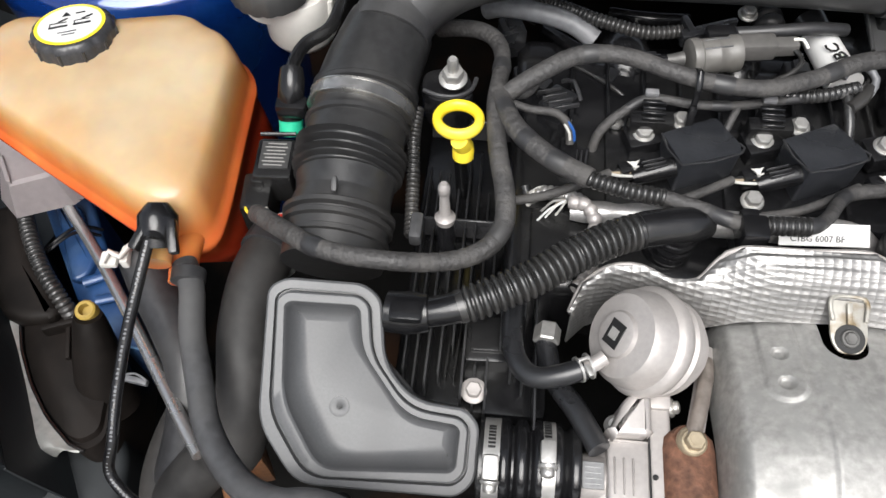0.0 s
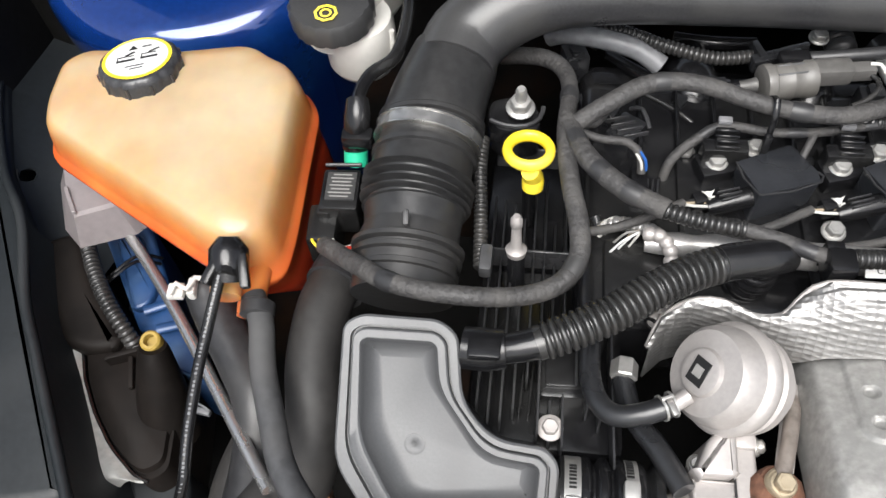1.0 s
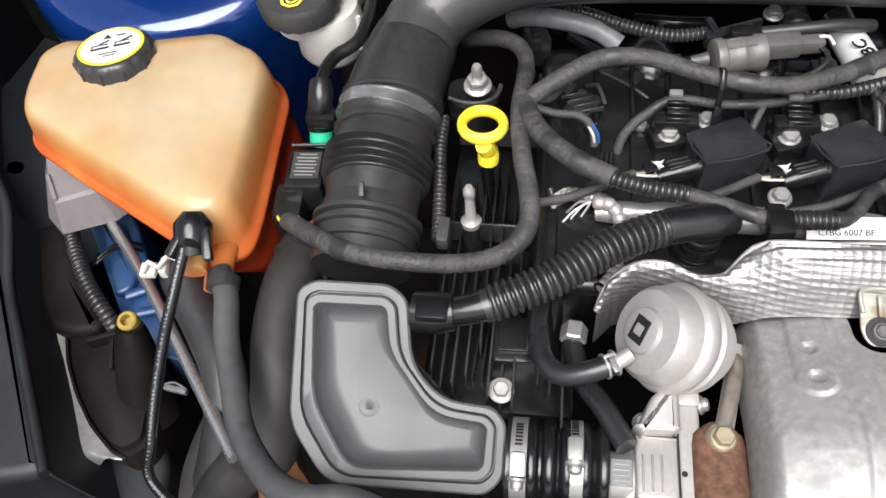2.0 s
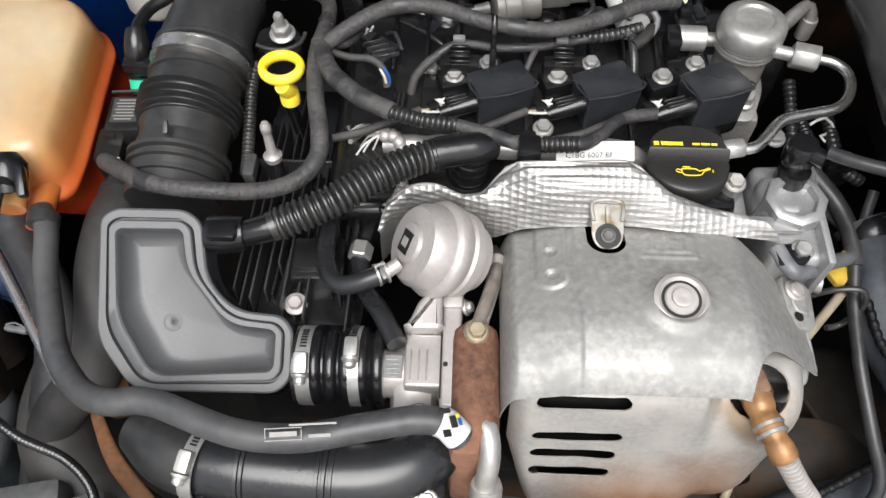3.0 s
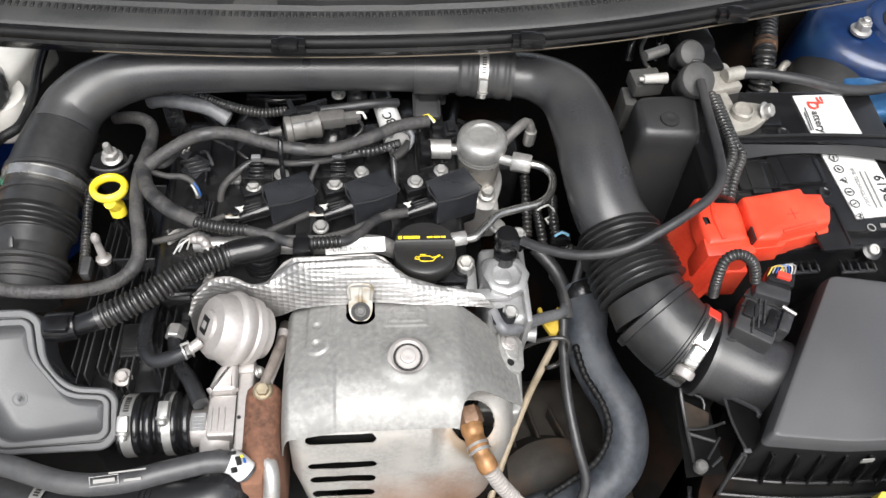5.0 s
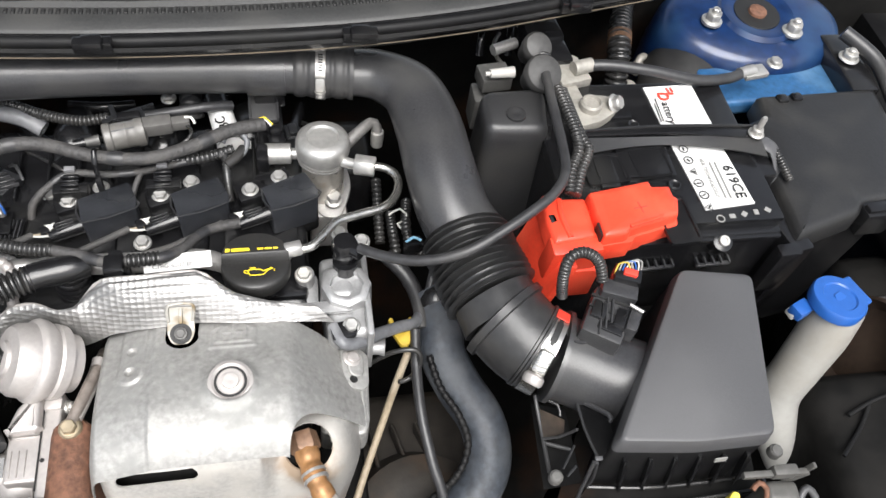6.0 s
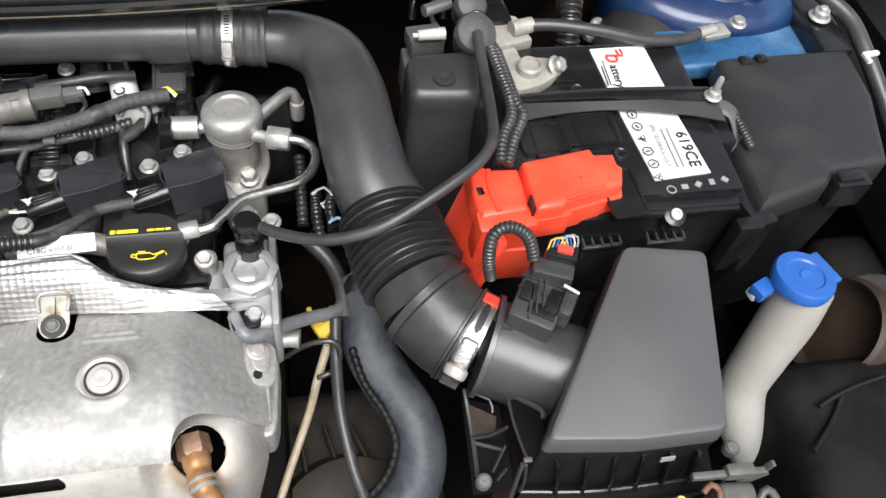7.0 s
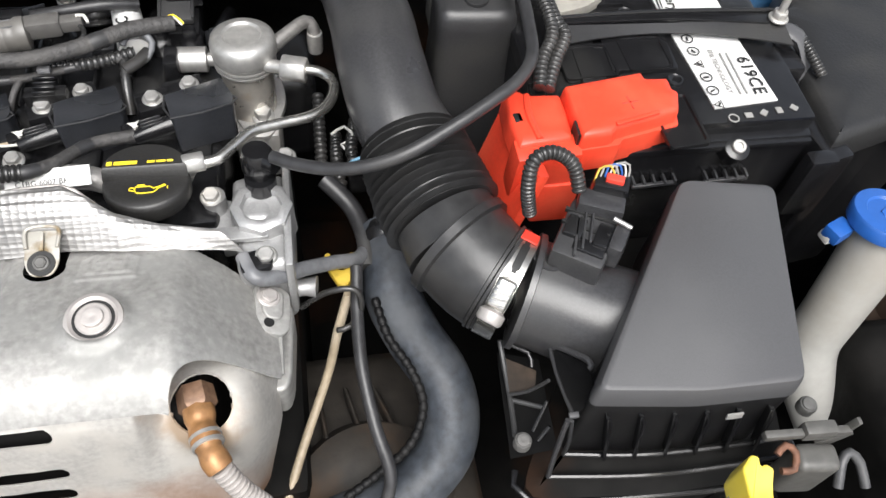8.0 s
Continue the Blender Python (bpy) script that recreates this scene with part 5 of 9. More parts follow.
# ignition coils
def coil():
    c = thing("ignition_coil", (0.137, 0.375, 0.16), "black plastic ignition coil bolted to the valve cover", "ignition coil", "ignition coils in a row")
    top = [(0.1556, 0.3480), (0.1960, 0.3655), (0.1962, 0.3760), (0.1860, 0.4050), (0.1475, 0.3820)]
    cap = prism(rounded(top, 0.003, 3), 0.036, None, bevel=0.0008, seg=2, foot=0.97)
    edge = tube([(x, y, -0.0008) for x, y in (top[4], top[0], top[1], top[2])], 0.0008, 6, 0.05)
    for bm in (cap, edge):
        for v in bm.verts:
            v.co.z += 0.2025 - 0.33 * (v.co.y - 0.352)
    cap = part("cap", cap, "coil", c)
    part("rim", edge, "satin", cap)
    part("stalk", box((0.1761, 0.3721, 0.1630), (0.0351, 0.0252, 0.0300), (0, 0, 21.7), bevel=0.004), "black", c)
    part("foot", joined(box((0.140, 0.389, 0.176), (0.03, 0.02, 0.014), (0, 0, 18), bevel=0.003), box((0.158, 0.402, 0.176), (0.03, 0.016, 0.014), (0, 0, 18), bevel=0.003)), "black", c)
    part("connector", joined(tube([(0.1282, 0.3482, 0.1860), (0.1390, 0.3516, 0.1880), (0.1546, 0.3563, 0.1900)], [0.0048, 0.0062, 0.0068], 16), box((0.1284, 0.3559, 0.1840), (0.0186, 0.0093, 0.0120), (0, 0, 19.9), bevel=0.002)), "black", c)
    part("lock_tab", joined(prism([(-0.0045, 0.0026), (-0.0025, 0.0018), (-0.001, 0.0022), (0.0008, 0.0016), (0.0044, 0.0028), (0.0020, -0.0002), (0.0010, -0.0034), (-0.0004, -0.0042), (-0.0014, -0.0010)], 0.0014, pose(*(0.1285, 0.3545, 0.1925), 20, 0, 12), bevel=0.0003, seg=1), box((0.1300, 0.3520, 0.1925), (0.0034, 0.0012, 0.0016), (20, 0, 30), bevel=0.0003, seg=1)), "white", c, "white connector lock tab")
    part("slot", joined(*[box((0.1395 + 0.0012 * k, 0.3560 - 0.0028 * k, 0.1955), (0.0150, 0.0009, 0.0022), (0, 0, 20), bevel=0.0003, seg=1) for k in range(3)]), "satin", c)
    for dy, dz, w in ((0.0016, 0.0005, "tan"), (-0.0012, 0.001, "white"), (0.0002, -0.0012, "conduit"), (0.0030, 0.0015, "conduit")):
        part("wire", tube([(0.1120, 0.3505 + 0.3 * dy, 0.1862), (0.1200, 0.3493 + dy, 0.1864 + dz), (0.1300, 0.3490 + 1.3 * dy, 0.1880 + dz)], 0.0010, 6), w, c)
    part("lead", tube([(0.0529, 0.3264, 0.1820), (0.0720, 0.3290, 0.1860), (0.0904, 0.3365, 0.1880), (0.1015, 0.3434, 0.1870), (0.1138, 0.3510, 0.1860)], 0.003, 10), "tape", c)
    part("bolt", hexbolt((0.1375, 0.388, 0.182), (0, -0.1, 1), 0.0058), "steel", c)
    part("bolt", hexbolt((0.163, 0.4015, 0.182), (0, -0.1, 1), 0.0055), "steel", c)
    return c


coil0 = coil()
for k in (1, 2):
    copy_thing(coil0, pose(0.137 + 0.0765 * k, 0.375 - 0.002 * k, 0.16 + 0.004 * k))
inj = thing("injector_plug", (0.1392, 0.4096, 0.1800), "black injector plug with a grey latch", "plug", "injector plugs in a row")
part("shell", joined(box((0.1412, 0.3991, 0.1830), (0.0136, 0.0137, 0.0300), (0, 0, -0.1), bevel=0.002), box((0.1412, 0.3930, 0.1860), (0.0290, 0.0110, 0.0180), (0, 0, 2), bevel=0.002), *[box(V((0.1414, 0.4000, 0.2000)) + V((0, -0.0036 * k, -0.0012 * k)), (0.015, 0.0014, 0.003), bevel=0.0005, seg=1) for k in range(4)]), "black", inj)
part("latch", box((0.1404, 0.4090, 0.2000), (0.009, 0.005, 0.004), bevel=0.001), mat("grey_plastic", (0.16, 0.16, 0.165), 0.5), inj)
part("skirt", box((0.1401, 0.4036, 0.1680), (0.0231, 0.0126, 0.0200), (0, 0, 3.3), bevel=0.002), "black", inj)
copy_thing(inj, pose(*(V((0.1392, 0.4096, 0.1800)) + V((0.0762, -0.001, 0.002)))))

# purge valve and label tag
pv = thing("purge_valve", (0.1811, 0.4777, 0.1700), "grey plastic purge valve with a black plug", "valve")
PA, PB = V((0.1664, 0.4432, 0.2000)), V((0.2016, 0.4514, 0.2000))
part("body", lathe([(0.006, -0.0008), (0.010, -0.0005), (0.0128, 0.0004), (0.0132, 0.0020), (0.0132, 0.0060), (0.0120, 0.0072), (0.0120, 0.0170), (0.0124, 0.0176), (0.0124, 0.0190), (0.0120, 0.0196), (0.0120, 0.0265), (0.0130, 0.028), (0.0128, 0.034), (0.008, 0.036)], PA, PB - PA, 32), mat("grey_brown_plastic", (0.125, 0.120, 0.112), 0.38, var=0.12, col2=(0.085, 0.080, 0.072), amount=0.4), pv)
part("seam_rib", joined(*[box(PA.lerp(PB, 0.5) + V((0.0, -0.004 + 0.008 * k, 0.0110)), (0.020, 0.0014, 0.0016), (0, 0, 13), bevel=0.0004, seg=1) for k in range(2)]), "greybox", pv)
part("ferrule", tube([PA - (PB - PA).normalized() * 0.020, PA - (PB - PA).normalized() * 0.004], [0.0030, 0.0052], 14), "greysteel", pv, "dull tapered metal ferrule")
part("nozzle", tube([PA - (PB - PA).normalized() * 0.026, PA - (PB - PA).normalized() * 0.016], 0.0042, 12), "black", pv)
part("pin", tube([PB + V((0.034, 0.006, 0.009)), PB + V((0.040, 0.005, 0.010)), PB + V((0.043, -0.001, 0.008))], 0.0012, 8), "white", pv, "white wire at the plug")
part("rail", joined(box((0.1800, 0.4700, 0.196), (0.036, 0.005, 0.010), (0, 0, 21), bevel=0.001), box((0.1850, 0.4820, 0.190), (0.044, 0.004, 0.010), (0, 0, 22), bevel=0.001), box((0.1700, 0.4800, 0.192), (0.005, 0.018, 0.010), (0, 0, 20), bevel=0.001), box((0.1960, 0.4650, 0.202), (0.009, 0.012, 0.008), (0, 0, 10), bevel=0.0015)), "gloss", pv, "glossy black mounting rail")
part("plug", joined(box((PB + V((0.010, 0.002, 0.004))), (0.026, 0.014, 0.014), (0, 0, 8), bevel=0.003), box((PB + V((0.028, 0.004, 0.004))), (0.02, 0.010, 0.010), (0, 0, 8), bevel=0.002)), mat("dark_grey_plug", (0.085, 0.082, 0.078), 0.42), pv)
part("bracket", box(PA.lerp(PB, 0.6) + V((0, 0.012, 0.006)), (0.02, 0.012, 0.01), (0, 0, 8)), "black", pv)
harness("wiring_harness", [(0.2235, 0.4544, 0.2000), (0.2371, 0.4528, 0.2040), (0.2413, 0.4427, 0.2030), (0.2341, 0.4346, 0.2000), (0.2232, 0.4292, 0.1980)], 0.0018, "thin wire looping from the purge valve plug", material="conduit")
harness("vacuum_hose", [(0.1989, 0.4694, 0.2000), (0.2265, 0.4690, 0.2050), (0.2542, 0.4727, 0.2060), (0.2771, 0.4796, 0.2000)], 0.0045, "thin black vacuum hose to the white tagged pipe", "hose", "rubber")
tag = thing("tagged_pipe", (0.2708, 0.4897, 0.1700), "white cylindrical fitting with a printed paper tag", "fitting")
TA, TB = V((0.2620, 0.4980, 0.1850)), V((0.2750, 0.4380, 0.1880))
part("sleeve", tube([TA, TB], [0.011, 0.0125], 24), "paper", tag)
txm = Matrix.Translation(TA.lerp(TB, 0.62) + V((-0.002, -0.002, 0.0128))) @ Matrix.Rotation(radians(22), 4, "Z") @ Matrix.Rotation(radians(-6), 4, "X") @ Matrix.Rotation(radians(90), 4, "Z")
part("print", lettering("BC", 0.0135, txm, 0.0004), "ink", tag)
part("black_cap", lathe([(0.012, -0.01), (0.013, 0.004), (0.009, 0.008)], TA, TA - TB, 20), "black", tag)
single("hose_stub", tube([(0.2351, 0.5343, 0.1700), (0.2362, 0.5086, 0.1750), (0.2374, 0.4984, 0.1650)], 0.010, 16, rib=(0.006, 0.001)), "rubber", "short ribbed black hose behind the purge valve", "hose")

# high-pressure fuel pump and its pipe
fp = thing("fuel_pump", (0.3719, 0.4177, 0.1300), "silver cylindrical high-pressure fuel pump", "fuel pump")
FT = V((0.3572, 0.4224, 0.2140))
FA = V((0.0, 0.06, 1))
part("cap", lathe([(0.020, -0.0155), (0.0245, -0.015), (0.0249, -0.012), (0.0248, -0.006), (0.0236, -0.002), (0.0205, 0.0004), (0.0148, 0.0012), (0.0134, -0.0008), (0.009, -0.0006), (0.001, -0.0002)], FT, FA, 48), "steel", fp)
for k in range(3):
    part("groove_ring", lathe([(0.0195, -0.0015), (0.0232, -0.0012), (0.0236, 0.0), (0.0232, 0.0012), (0.0195, 0.0015)], FT - V(FA) * (0.0175 + 0.0036 * k), FA, 44), "steel", fp)
part("can", lathe([(0.0195, -0.090), (0.0198, -0.0275), (0.019, -0.015)], FT, FA, 44), mat("stained_zinc_steel", (0.58, 0.55, 0.50), 0.3, 0.75, var=0.1, coarse=45, col2=(0.46, 0.36, 0.25), amount=0.2), fp)
part("flange", prism(rounded([(-0.026, 0.004), (-0.004, -0.044), (0.014, -0.046), (0.028, -0.010), (0.024, 0.02), (-0.02, 0.022)], 0.012, 5), 0.007, pose(FT.x, FT.y + 0.006, FT.z - 0.066, 4, 0, 0), bevel=0.0015), "alu", fp)
part("base", box(FT + V((0.003, -0.012, -0.095)), (0.036, 0.052, 0.05), bevel=0.006), "alu", fp)
part("bolt", hexbolt((0.3656, 0.4003, 0.1500), (0, -0.1, 1), 0.0068, h=0.009), "steel", fp)
part("inlet_port", tube([(0.3053, 0.4299, 0.1860), (0.3280, 0.4292, 0.1860), (0.3285, 0.4292, 0.1860), (0.3446, 0.4284, 0.1860)], [0.0098, 0.0098, 0.0055, 0.0055], 24), "steel", fp)
part("inlet_plug", box((0.3026, 0.4228, 0.1880), (0.0109, 0.0201, 0.0200), (0, 0, -0.0), bevel=0.003), "black", fp)
part("return_pipe", tube([(0.3784, 0.4270, 0.1980), (0.3905, 0.4383, 0.2000), (0.4046, 0.4517, 0.2000), (0.4100, 0.4505, 0.1950), (0.4128, 0.4479, 0.1800)], [0.006, 0.0055, 0.005, 0.005, 0.005], 14), mat("dull_steel", (0.3, 0.29, 0.28), 0.4, 0.7), fp)
part("return_fitting", lathe([(0.006, -0.012), (0.0065, 0), (0.006, 0.006)], (0.4112, 0.4486, 0.1850), n=16), "steel", fp)
part("hex_nut", bevelled(lathe([(0.0102, -0.0095), (0.0102, 0.0095)], (0.3935, 0.3986, 0.2000), V((0.4039, 0.3961, 0.2000)) - V((0.3804, 0.4024, 0.2000)), 6), 0.001, 1), "steel", fp)
part("outlet", tube([(0.3732, 0.4063, 0.1980), (0.3856, 0.4003, 0.2000)], 0.005, 14), "steel", fp)
FPIPE = [(0.3972, 0.3982, 0.2000), (0.4127, 0.3940, 0.2000), (0.4216, 0.3816, 0.2000), (0.4175, 0.3628, 0.2000), (0.4044, 0.3482, 0.2020), (0.3818, 0.3395, 0.2050), (0.3623, 0.3310, 0.2080), (0.3505, 0.3179, 0.2090), (0.3393, 0.3064, 0.2090), (0.3241, 0.3035, 0.2090)]
single("fuel_pipe", tube(FPIPE, 0.0039, 14, 0.003), "brightsteel", "bent bare steel fuel pipe from the pump", "pipe")
single("pipe_nut", bevelled(lathe([(0.0072, -0.007), (0.0072, 0.007)], (0.3242, 0.3047, 0.2090), V(FPIPE[-2]) - V(FPIPE[-1]), 6), 0.001, 1), "steel", "steel union nut on the fuel pipe", "nut")
single("metal_pipe", tube([(0.1547, 0.3102, 0.1980), (0.2139, 0.3085, 0.1980), (0.2450, 0.3088, 0.1980), (0.2600, 0.3090, 0.1930), (0.2760, 0.3095, 0.1790), (0.2950, 0.3095, 0.1730), (0.3090, 0.3090, 0.1820), (0.3190, 0.3075, 0.1980)], [0.0085, 0.0085, 0.0085, 0.0080, 0.0070, 0.0070, 0.0065, 0.0050], 18), "alu", "dull metal fuel rail behind the heat shield", "fuel rail")
lb = thing("rail_label", (0.2336, 0.3057, 0.2000), "white printed part label on the fuel rail", "label")
LBM = Matrix.Translation((0.2333, 0.3005, 0.2075)) @ Matrix.Rotation(radians(3), 4, "Z") @ Matrix.Rotation(radians(32), 4, "X")
lbx = box((0, 0, 0), (0.052, 0.013, 0.0006), bevel=0)
bmesh.ops.transform(lbx, matrix=LBM, verts=lbx.verts)
part("sticker", lbx, "paper", lb)
part("print", lettering("C1BG 6007 BF", 0.0052, LBM @ pose(-0.004, -0.0025, 0.0005)), "ink", lb)

# oil filler cap
oc = thing("oil_cap", (0.2977, 0.3013, 0.1700), "black oil filler cap with yellow print and oil-can symbol", "oil cap")
OCM = Matrix.Translation((0.2940, 0.2947, 0.2075)) @ Matrix.Rotation(radians(-8), 4, "X") @ Matrix.Diagonal((0.96, 0.92, 1, 1))
part("disc", placed(lathe([(0.0262, -0.016), (0.0282, -0.013), (0.0290, -0.005), (0.0284, -0.0018), (0.0268, -0.0004), (0.018, 0.0002), (0.001, 0.0004)], (0, 0, 0), (0, 0, 1), 64), OCM), "cappaint", oc)
GRO = [(0.0279 * math.cos(a), 0.0005 + 0.0275 * math.sin(a)) for a in np.linspace(0, math.pi, 25)]
part("grip", terrace([(GRO, -0.004), (GRO, 0.0010), ([(x * 0.985, 0.0030 + y * 0.89) for x, y in GRO], 0.0070), ([(x * 0.955, 0.0042 + y * 0.83) for x, y in GRO], 0.0080)], OCM), "cappaint", oc)
part("neck", lathe([(0.0215, -0.07), (0.0215, -0.014), (0.022, -0.010)], (0.2940, 0.2975, 0.2060), (0, -0.1, 1), 32), "black", oc)
part("stripe", joined(*[placed(box((x, 0.0082, 0.0082), (w, h, 0.0006), bevel=0), OCM) for x, w, h in ((-0.0225, 0.0036, 0.0036), (-0.0120, 0.0150, 0.0032), (0.0045, 0.0050, 0.0018), (0.0110, 0.0060, 0.0018), (0.0170, 0.0040, 0.0018))]), "yellow", oc, "yellow printed bars")


def stroke(*pts):
    return tube([(x, y, 0) for x, y in pts], 0.0005, 6, 0.004)


sym = joined(stroke((-0.008, 0.004), (-0.007, -0.003), (0.006, -0.003), (0.009, 0.001), (0.015, 0.0045)), stroke((-0.008, 0.004), (0.003, 0.004), (0.006, 0.0015), (0.014, 0.0055)), stroke((-0.0078, 0.002), (-0.0115, 0.0035), (-0.0125, 0.0005), (-0.0075, -0.001)), stroke((-0.004, 0.004), (-0.004, 0.0062)), stroke((-0.007, 0.0062), (-0.001, 0.0062)), stroke((0.0165, 0.003), (0.0165, 0.0005)))
bmesh.ops.transform(sym, matrix=OCM @ pose(0.001, -0.0120, 0.0007) @ Matrix.Scale(0.85, 4), verts=sym.verts)
part("symbol", sym, "yellow", oc)

# breather hose
br = thing("breather_hose", (0.0603, 0.2673, 0.1900), "black corrugated breather hose over the timing cover", "hose")
BH = [(0.0079, 0.2331, 0.2000), (0.0256, 0.2364, 0.2040), (0.0434, 0.2435, 0.2070), (0.0655, 0.2549, 0.2100), (0.0873, 0.2699, 0.2120), (0.1095, 0.2838, 0.2120), (0.1301, 0.2930, 0.2110), (0.1560, 0.2993, 0.2100), (0.1678, 0.3018, 0.2080)]
part("corrugated_tube", tube(BH[1:7], 0.0098, 24, rib=(0.0044, 0.0012, 0.3, 4.75)), "conduit", br)
part("cuff", tube([V(BH[5]).lerp(V(BH[6]), 0.65), *BH[6:]], [0.0098, 0.0108, 0.0108, 0.008], 20), "black", br)
part("cuff", tube(BH[:3], [0.0085, 0.0092, 0.0088], 20), "black", br)
part("spigot", tube([(0.1517, 0.3017, 0.2050), (0.1501, 0.3017, 0.1850), (0.1468, 0.3093, 0.1600)], [0.0115, 0.0145, 0.0145], 24, rib=(0.006, 0.0005)), "black", br)
part("connector", joined(tube([(-0.0139, 0.2335, 0.1980), (-0.0023, 0.2327, 0.1990), (0.0092, 0.2336, 0.2000)], [0.012, 0.0125, 0.011], 20), box((-0.0021, 0.2269, 0.2120), (0.018, 0.012, 0.006), bevel=0.002)), "black", br)

# pipes and wires between the loom and the breather hose
cl = thing("coolant_pipe", (0.1069, 0.3228, 0.1720), "ribbed pale aluminium pipe bending down behind the breather hose", "pipe")
part("bend", tube([(0.0881, 0.3230, 0.1900), (0.0979, 0.3201, 0.1920), (0.1033, 0.3120, 0.1900), (0.1045, 0.3045, 0.1840), (0.1038, 0.2892, 0.1760), (0.1011, 0.2789, 0.1760), (0.0938, 0.2678, 0.1780)], 0.0042, 14, rib=(0.006, 0.0004)), "can", cl)
part("open_end", lathe([(0.0046, -0.001), (0.0048, 0.0006), (0.0036, 0.0007), (0.0034, -0.002)], (0.0935, 0.2674, 0.1780), (-0.6, -0.8, 0.05), 16, hollow=True), "black", cl)
single("metal_pipe", tube([(0.0894, 0.3212, 0.1820), (0.1113, 0.3210, 0.1840), (0.1402, 0.3214, 0.1840), (0.1742, 0.3215, 0.1820)], [0.0062, 0.0068, 0.0068, 0.006], 18, rib=(0.03, 0.0006)), "alu", "dull aluminium pipe lying behind the breather hose", "pipe")
wp = thing("sensor_plug", (0.0846, 0.3298, 0.1500), "round black sensor plug with loose pale wires", "plug")
part("body", lathe([(0.009, -0.03), (0.0095, -0.004), (0.0085, -0.003), (0.0085, 0.0), (0.006, 0.002), (0.001, 0.002)], (0.0821, 0.3193, 0.1660), (0.1, -0.1, 1), 24), "satin", wp)
for k in range(5):
    A, B = V((0.0861, 0.3264, 0.1860)), V((0.0745, 0.3225, 0.1720))
    off = V((0.0022 * (k - 2), 0.0018 * ((k * 3) % 5 - 2), 0.0012 * (k % 3)))
    part("wire", tube([A, A.lerp(B, 0.45) + off + V((0, 0, 0.004)), B + off * 1.4], 0.0008, 6, 0.004), ("paper", "print", "paper", "tan", "white")[k], wp)
single("loom_clip", joined(box((0.1909, 0.3049, 0.1940), (0.0114, 0.0188, 0.0220), (0, 0, 5.0), bevel=0.002), box((0.1900, 0.3020, 0.2049), (0.0082, 0.0085, 0.0030), (0, 0, 5.0), bevel=0.0006)), "satin", "square black plastic clip holding the loom", "clip")
part("bolt", hexbolt((0.2018, 0.3349, 0.1880), (0, -0.1, 1), 0.0056), "steel", eng)

# wastegate actuator
wa = thing("wastegate_actuator", (0.1238, 0.2447, 0.1500), "pale grey steel wastegate actuator can with a hose stub", "actuator")
AC, AX = V((0.1152, 0.2274, 0.2040)), V((-0.78, -0.15, 0.6)).normalized()
part("can", lathe([(0.018, -0.050), (0.022, -0.048), (0.0235, -0.040), (0.028, -0.038), (0.029, -0.031), (0.0275, -0.029), (0.0308, -0.024), (0.0318, -0.019), (0.0305, -0.016), (0.0280, -0.0145), (0.0268, -0.005), (0.0235, -0.0005), (0.0135, 0.0012), (0.0125, 0.0036), (0.0105, 0.0044), (0.001, 0.0045)], AC, AX, 52), "can", wa)
lbm = axis_frame(AC + AX * 0.0047, AX)
sq = box((0, 0, 0), (0.0115, 0.0145, 0.0006), (0, 0, 35), bevel=0.0002, seg=1)
bmesh.ops.transform(sq, matrix=lbm, verts=sq.verts)
part("label", sq, "ink", wa, "small black square label")
sq = box((0, 0, 0.0005), (0.006, 0.006, 0.0005), (0, 0, 35), bevel=0)
bmesh.ops.transform(sq, matrix=lbm, verts=sq.verts)
part("label_patch", sq, "print", wa)
part("stub", tube([(0.1078, 0.2167, 0.1970), (0.0998, 0.2112, 0.1950), (0.0920, 0.2087, 0.1930)], 0.0045, 14), "can", wa)
CLIP = V((0.0970, 0.2107, 0.1940))
part("spring_clip", joined(*[lathe([(0.0064, -0.0007), (0.0074, -0.0007), (0.0074, 0.0007), (0.0064, 0.0007)], CLIP + V((0.8, 0.4, 0)).normalized() * d, (0.8, 0.4, 0), 18, hollow=True) for d in (-0.003, 0.003)], box(CLIP + V((0.002, -0.004, 0.0065)), (0.003, 0.007, 0.002), (0, 0, 25), bevel=0.0006), box(CLIP + V((-0.001, 0.002, 0.0072)), (0.007, 0.002, 0.0022), (0, 0, 25), bevel=0.0006)), "steel", wa)
harness("vacuum_hose", [(0.0979, 0.2107, 0.1940), (0.0849, 0.2068, 0.1900), (0.0713, 0.2065, 0.1850), (0.0621, 0.2149, 0.1820), (0.0575, 0.2319, 0.1800), (0.0580, 0.2578, 0.1780), (0.0605, 0.2785, 0.1720)], 0.0062, "black vacuum hose to the wastegate actuator", "hose", "gloss")
harness("vacuum_hose", [(0.0776, 0.2399, 0.1650), (0.0836, 0.2154, 0.1650), (0.0965, 0.1945, 0.1700), (0.1081, 0.1719, 0.1750)], 0.0065, "black vacuum hose to the compressor", "hose", "gloss")
single("hose_clip", lathe([(0.007, -0.006), (0.008, -0.005), (0.008, 0.005), (0.007, 0.006)], (0.0787, 0.2415, 0.1670), (0.1, 0.9, -0.1), 6), "steel", "small silver hose clip", "clip")
part("rod", tube([(0.1706, 0.2386, 0.1700), (0.1678, 0.2186, 0.1720), (0.1598, 0.1871, 0.1780)], 0.005, 12), "can", wa)

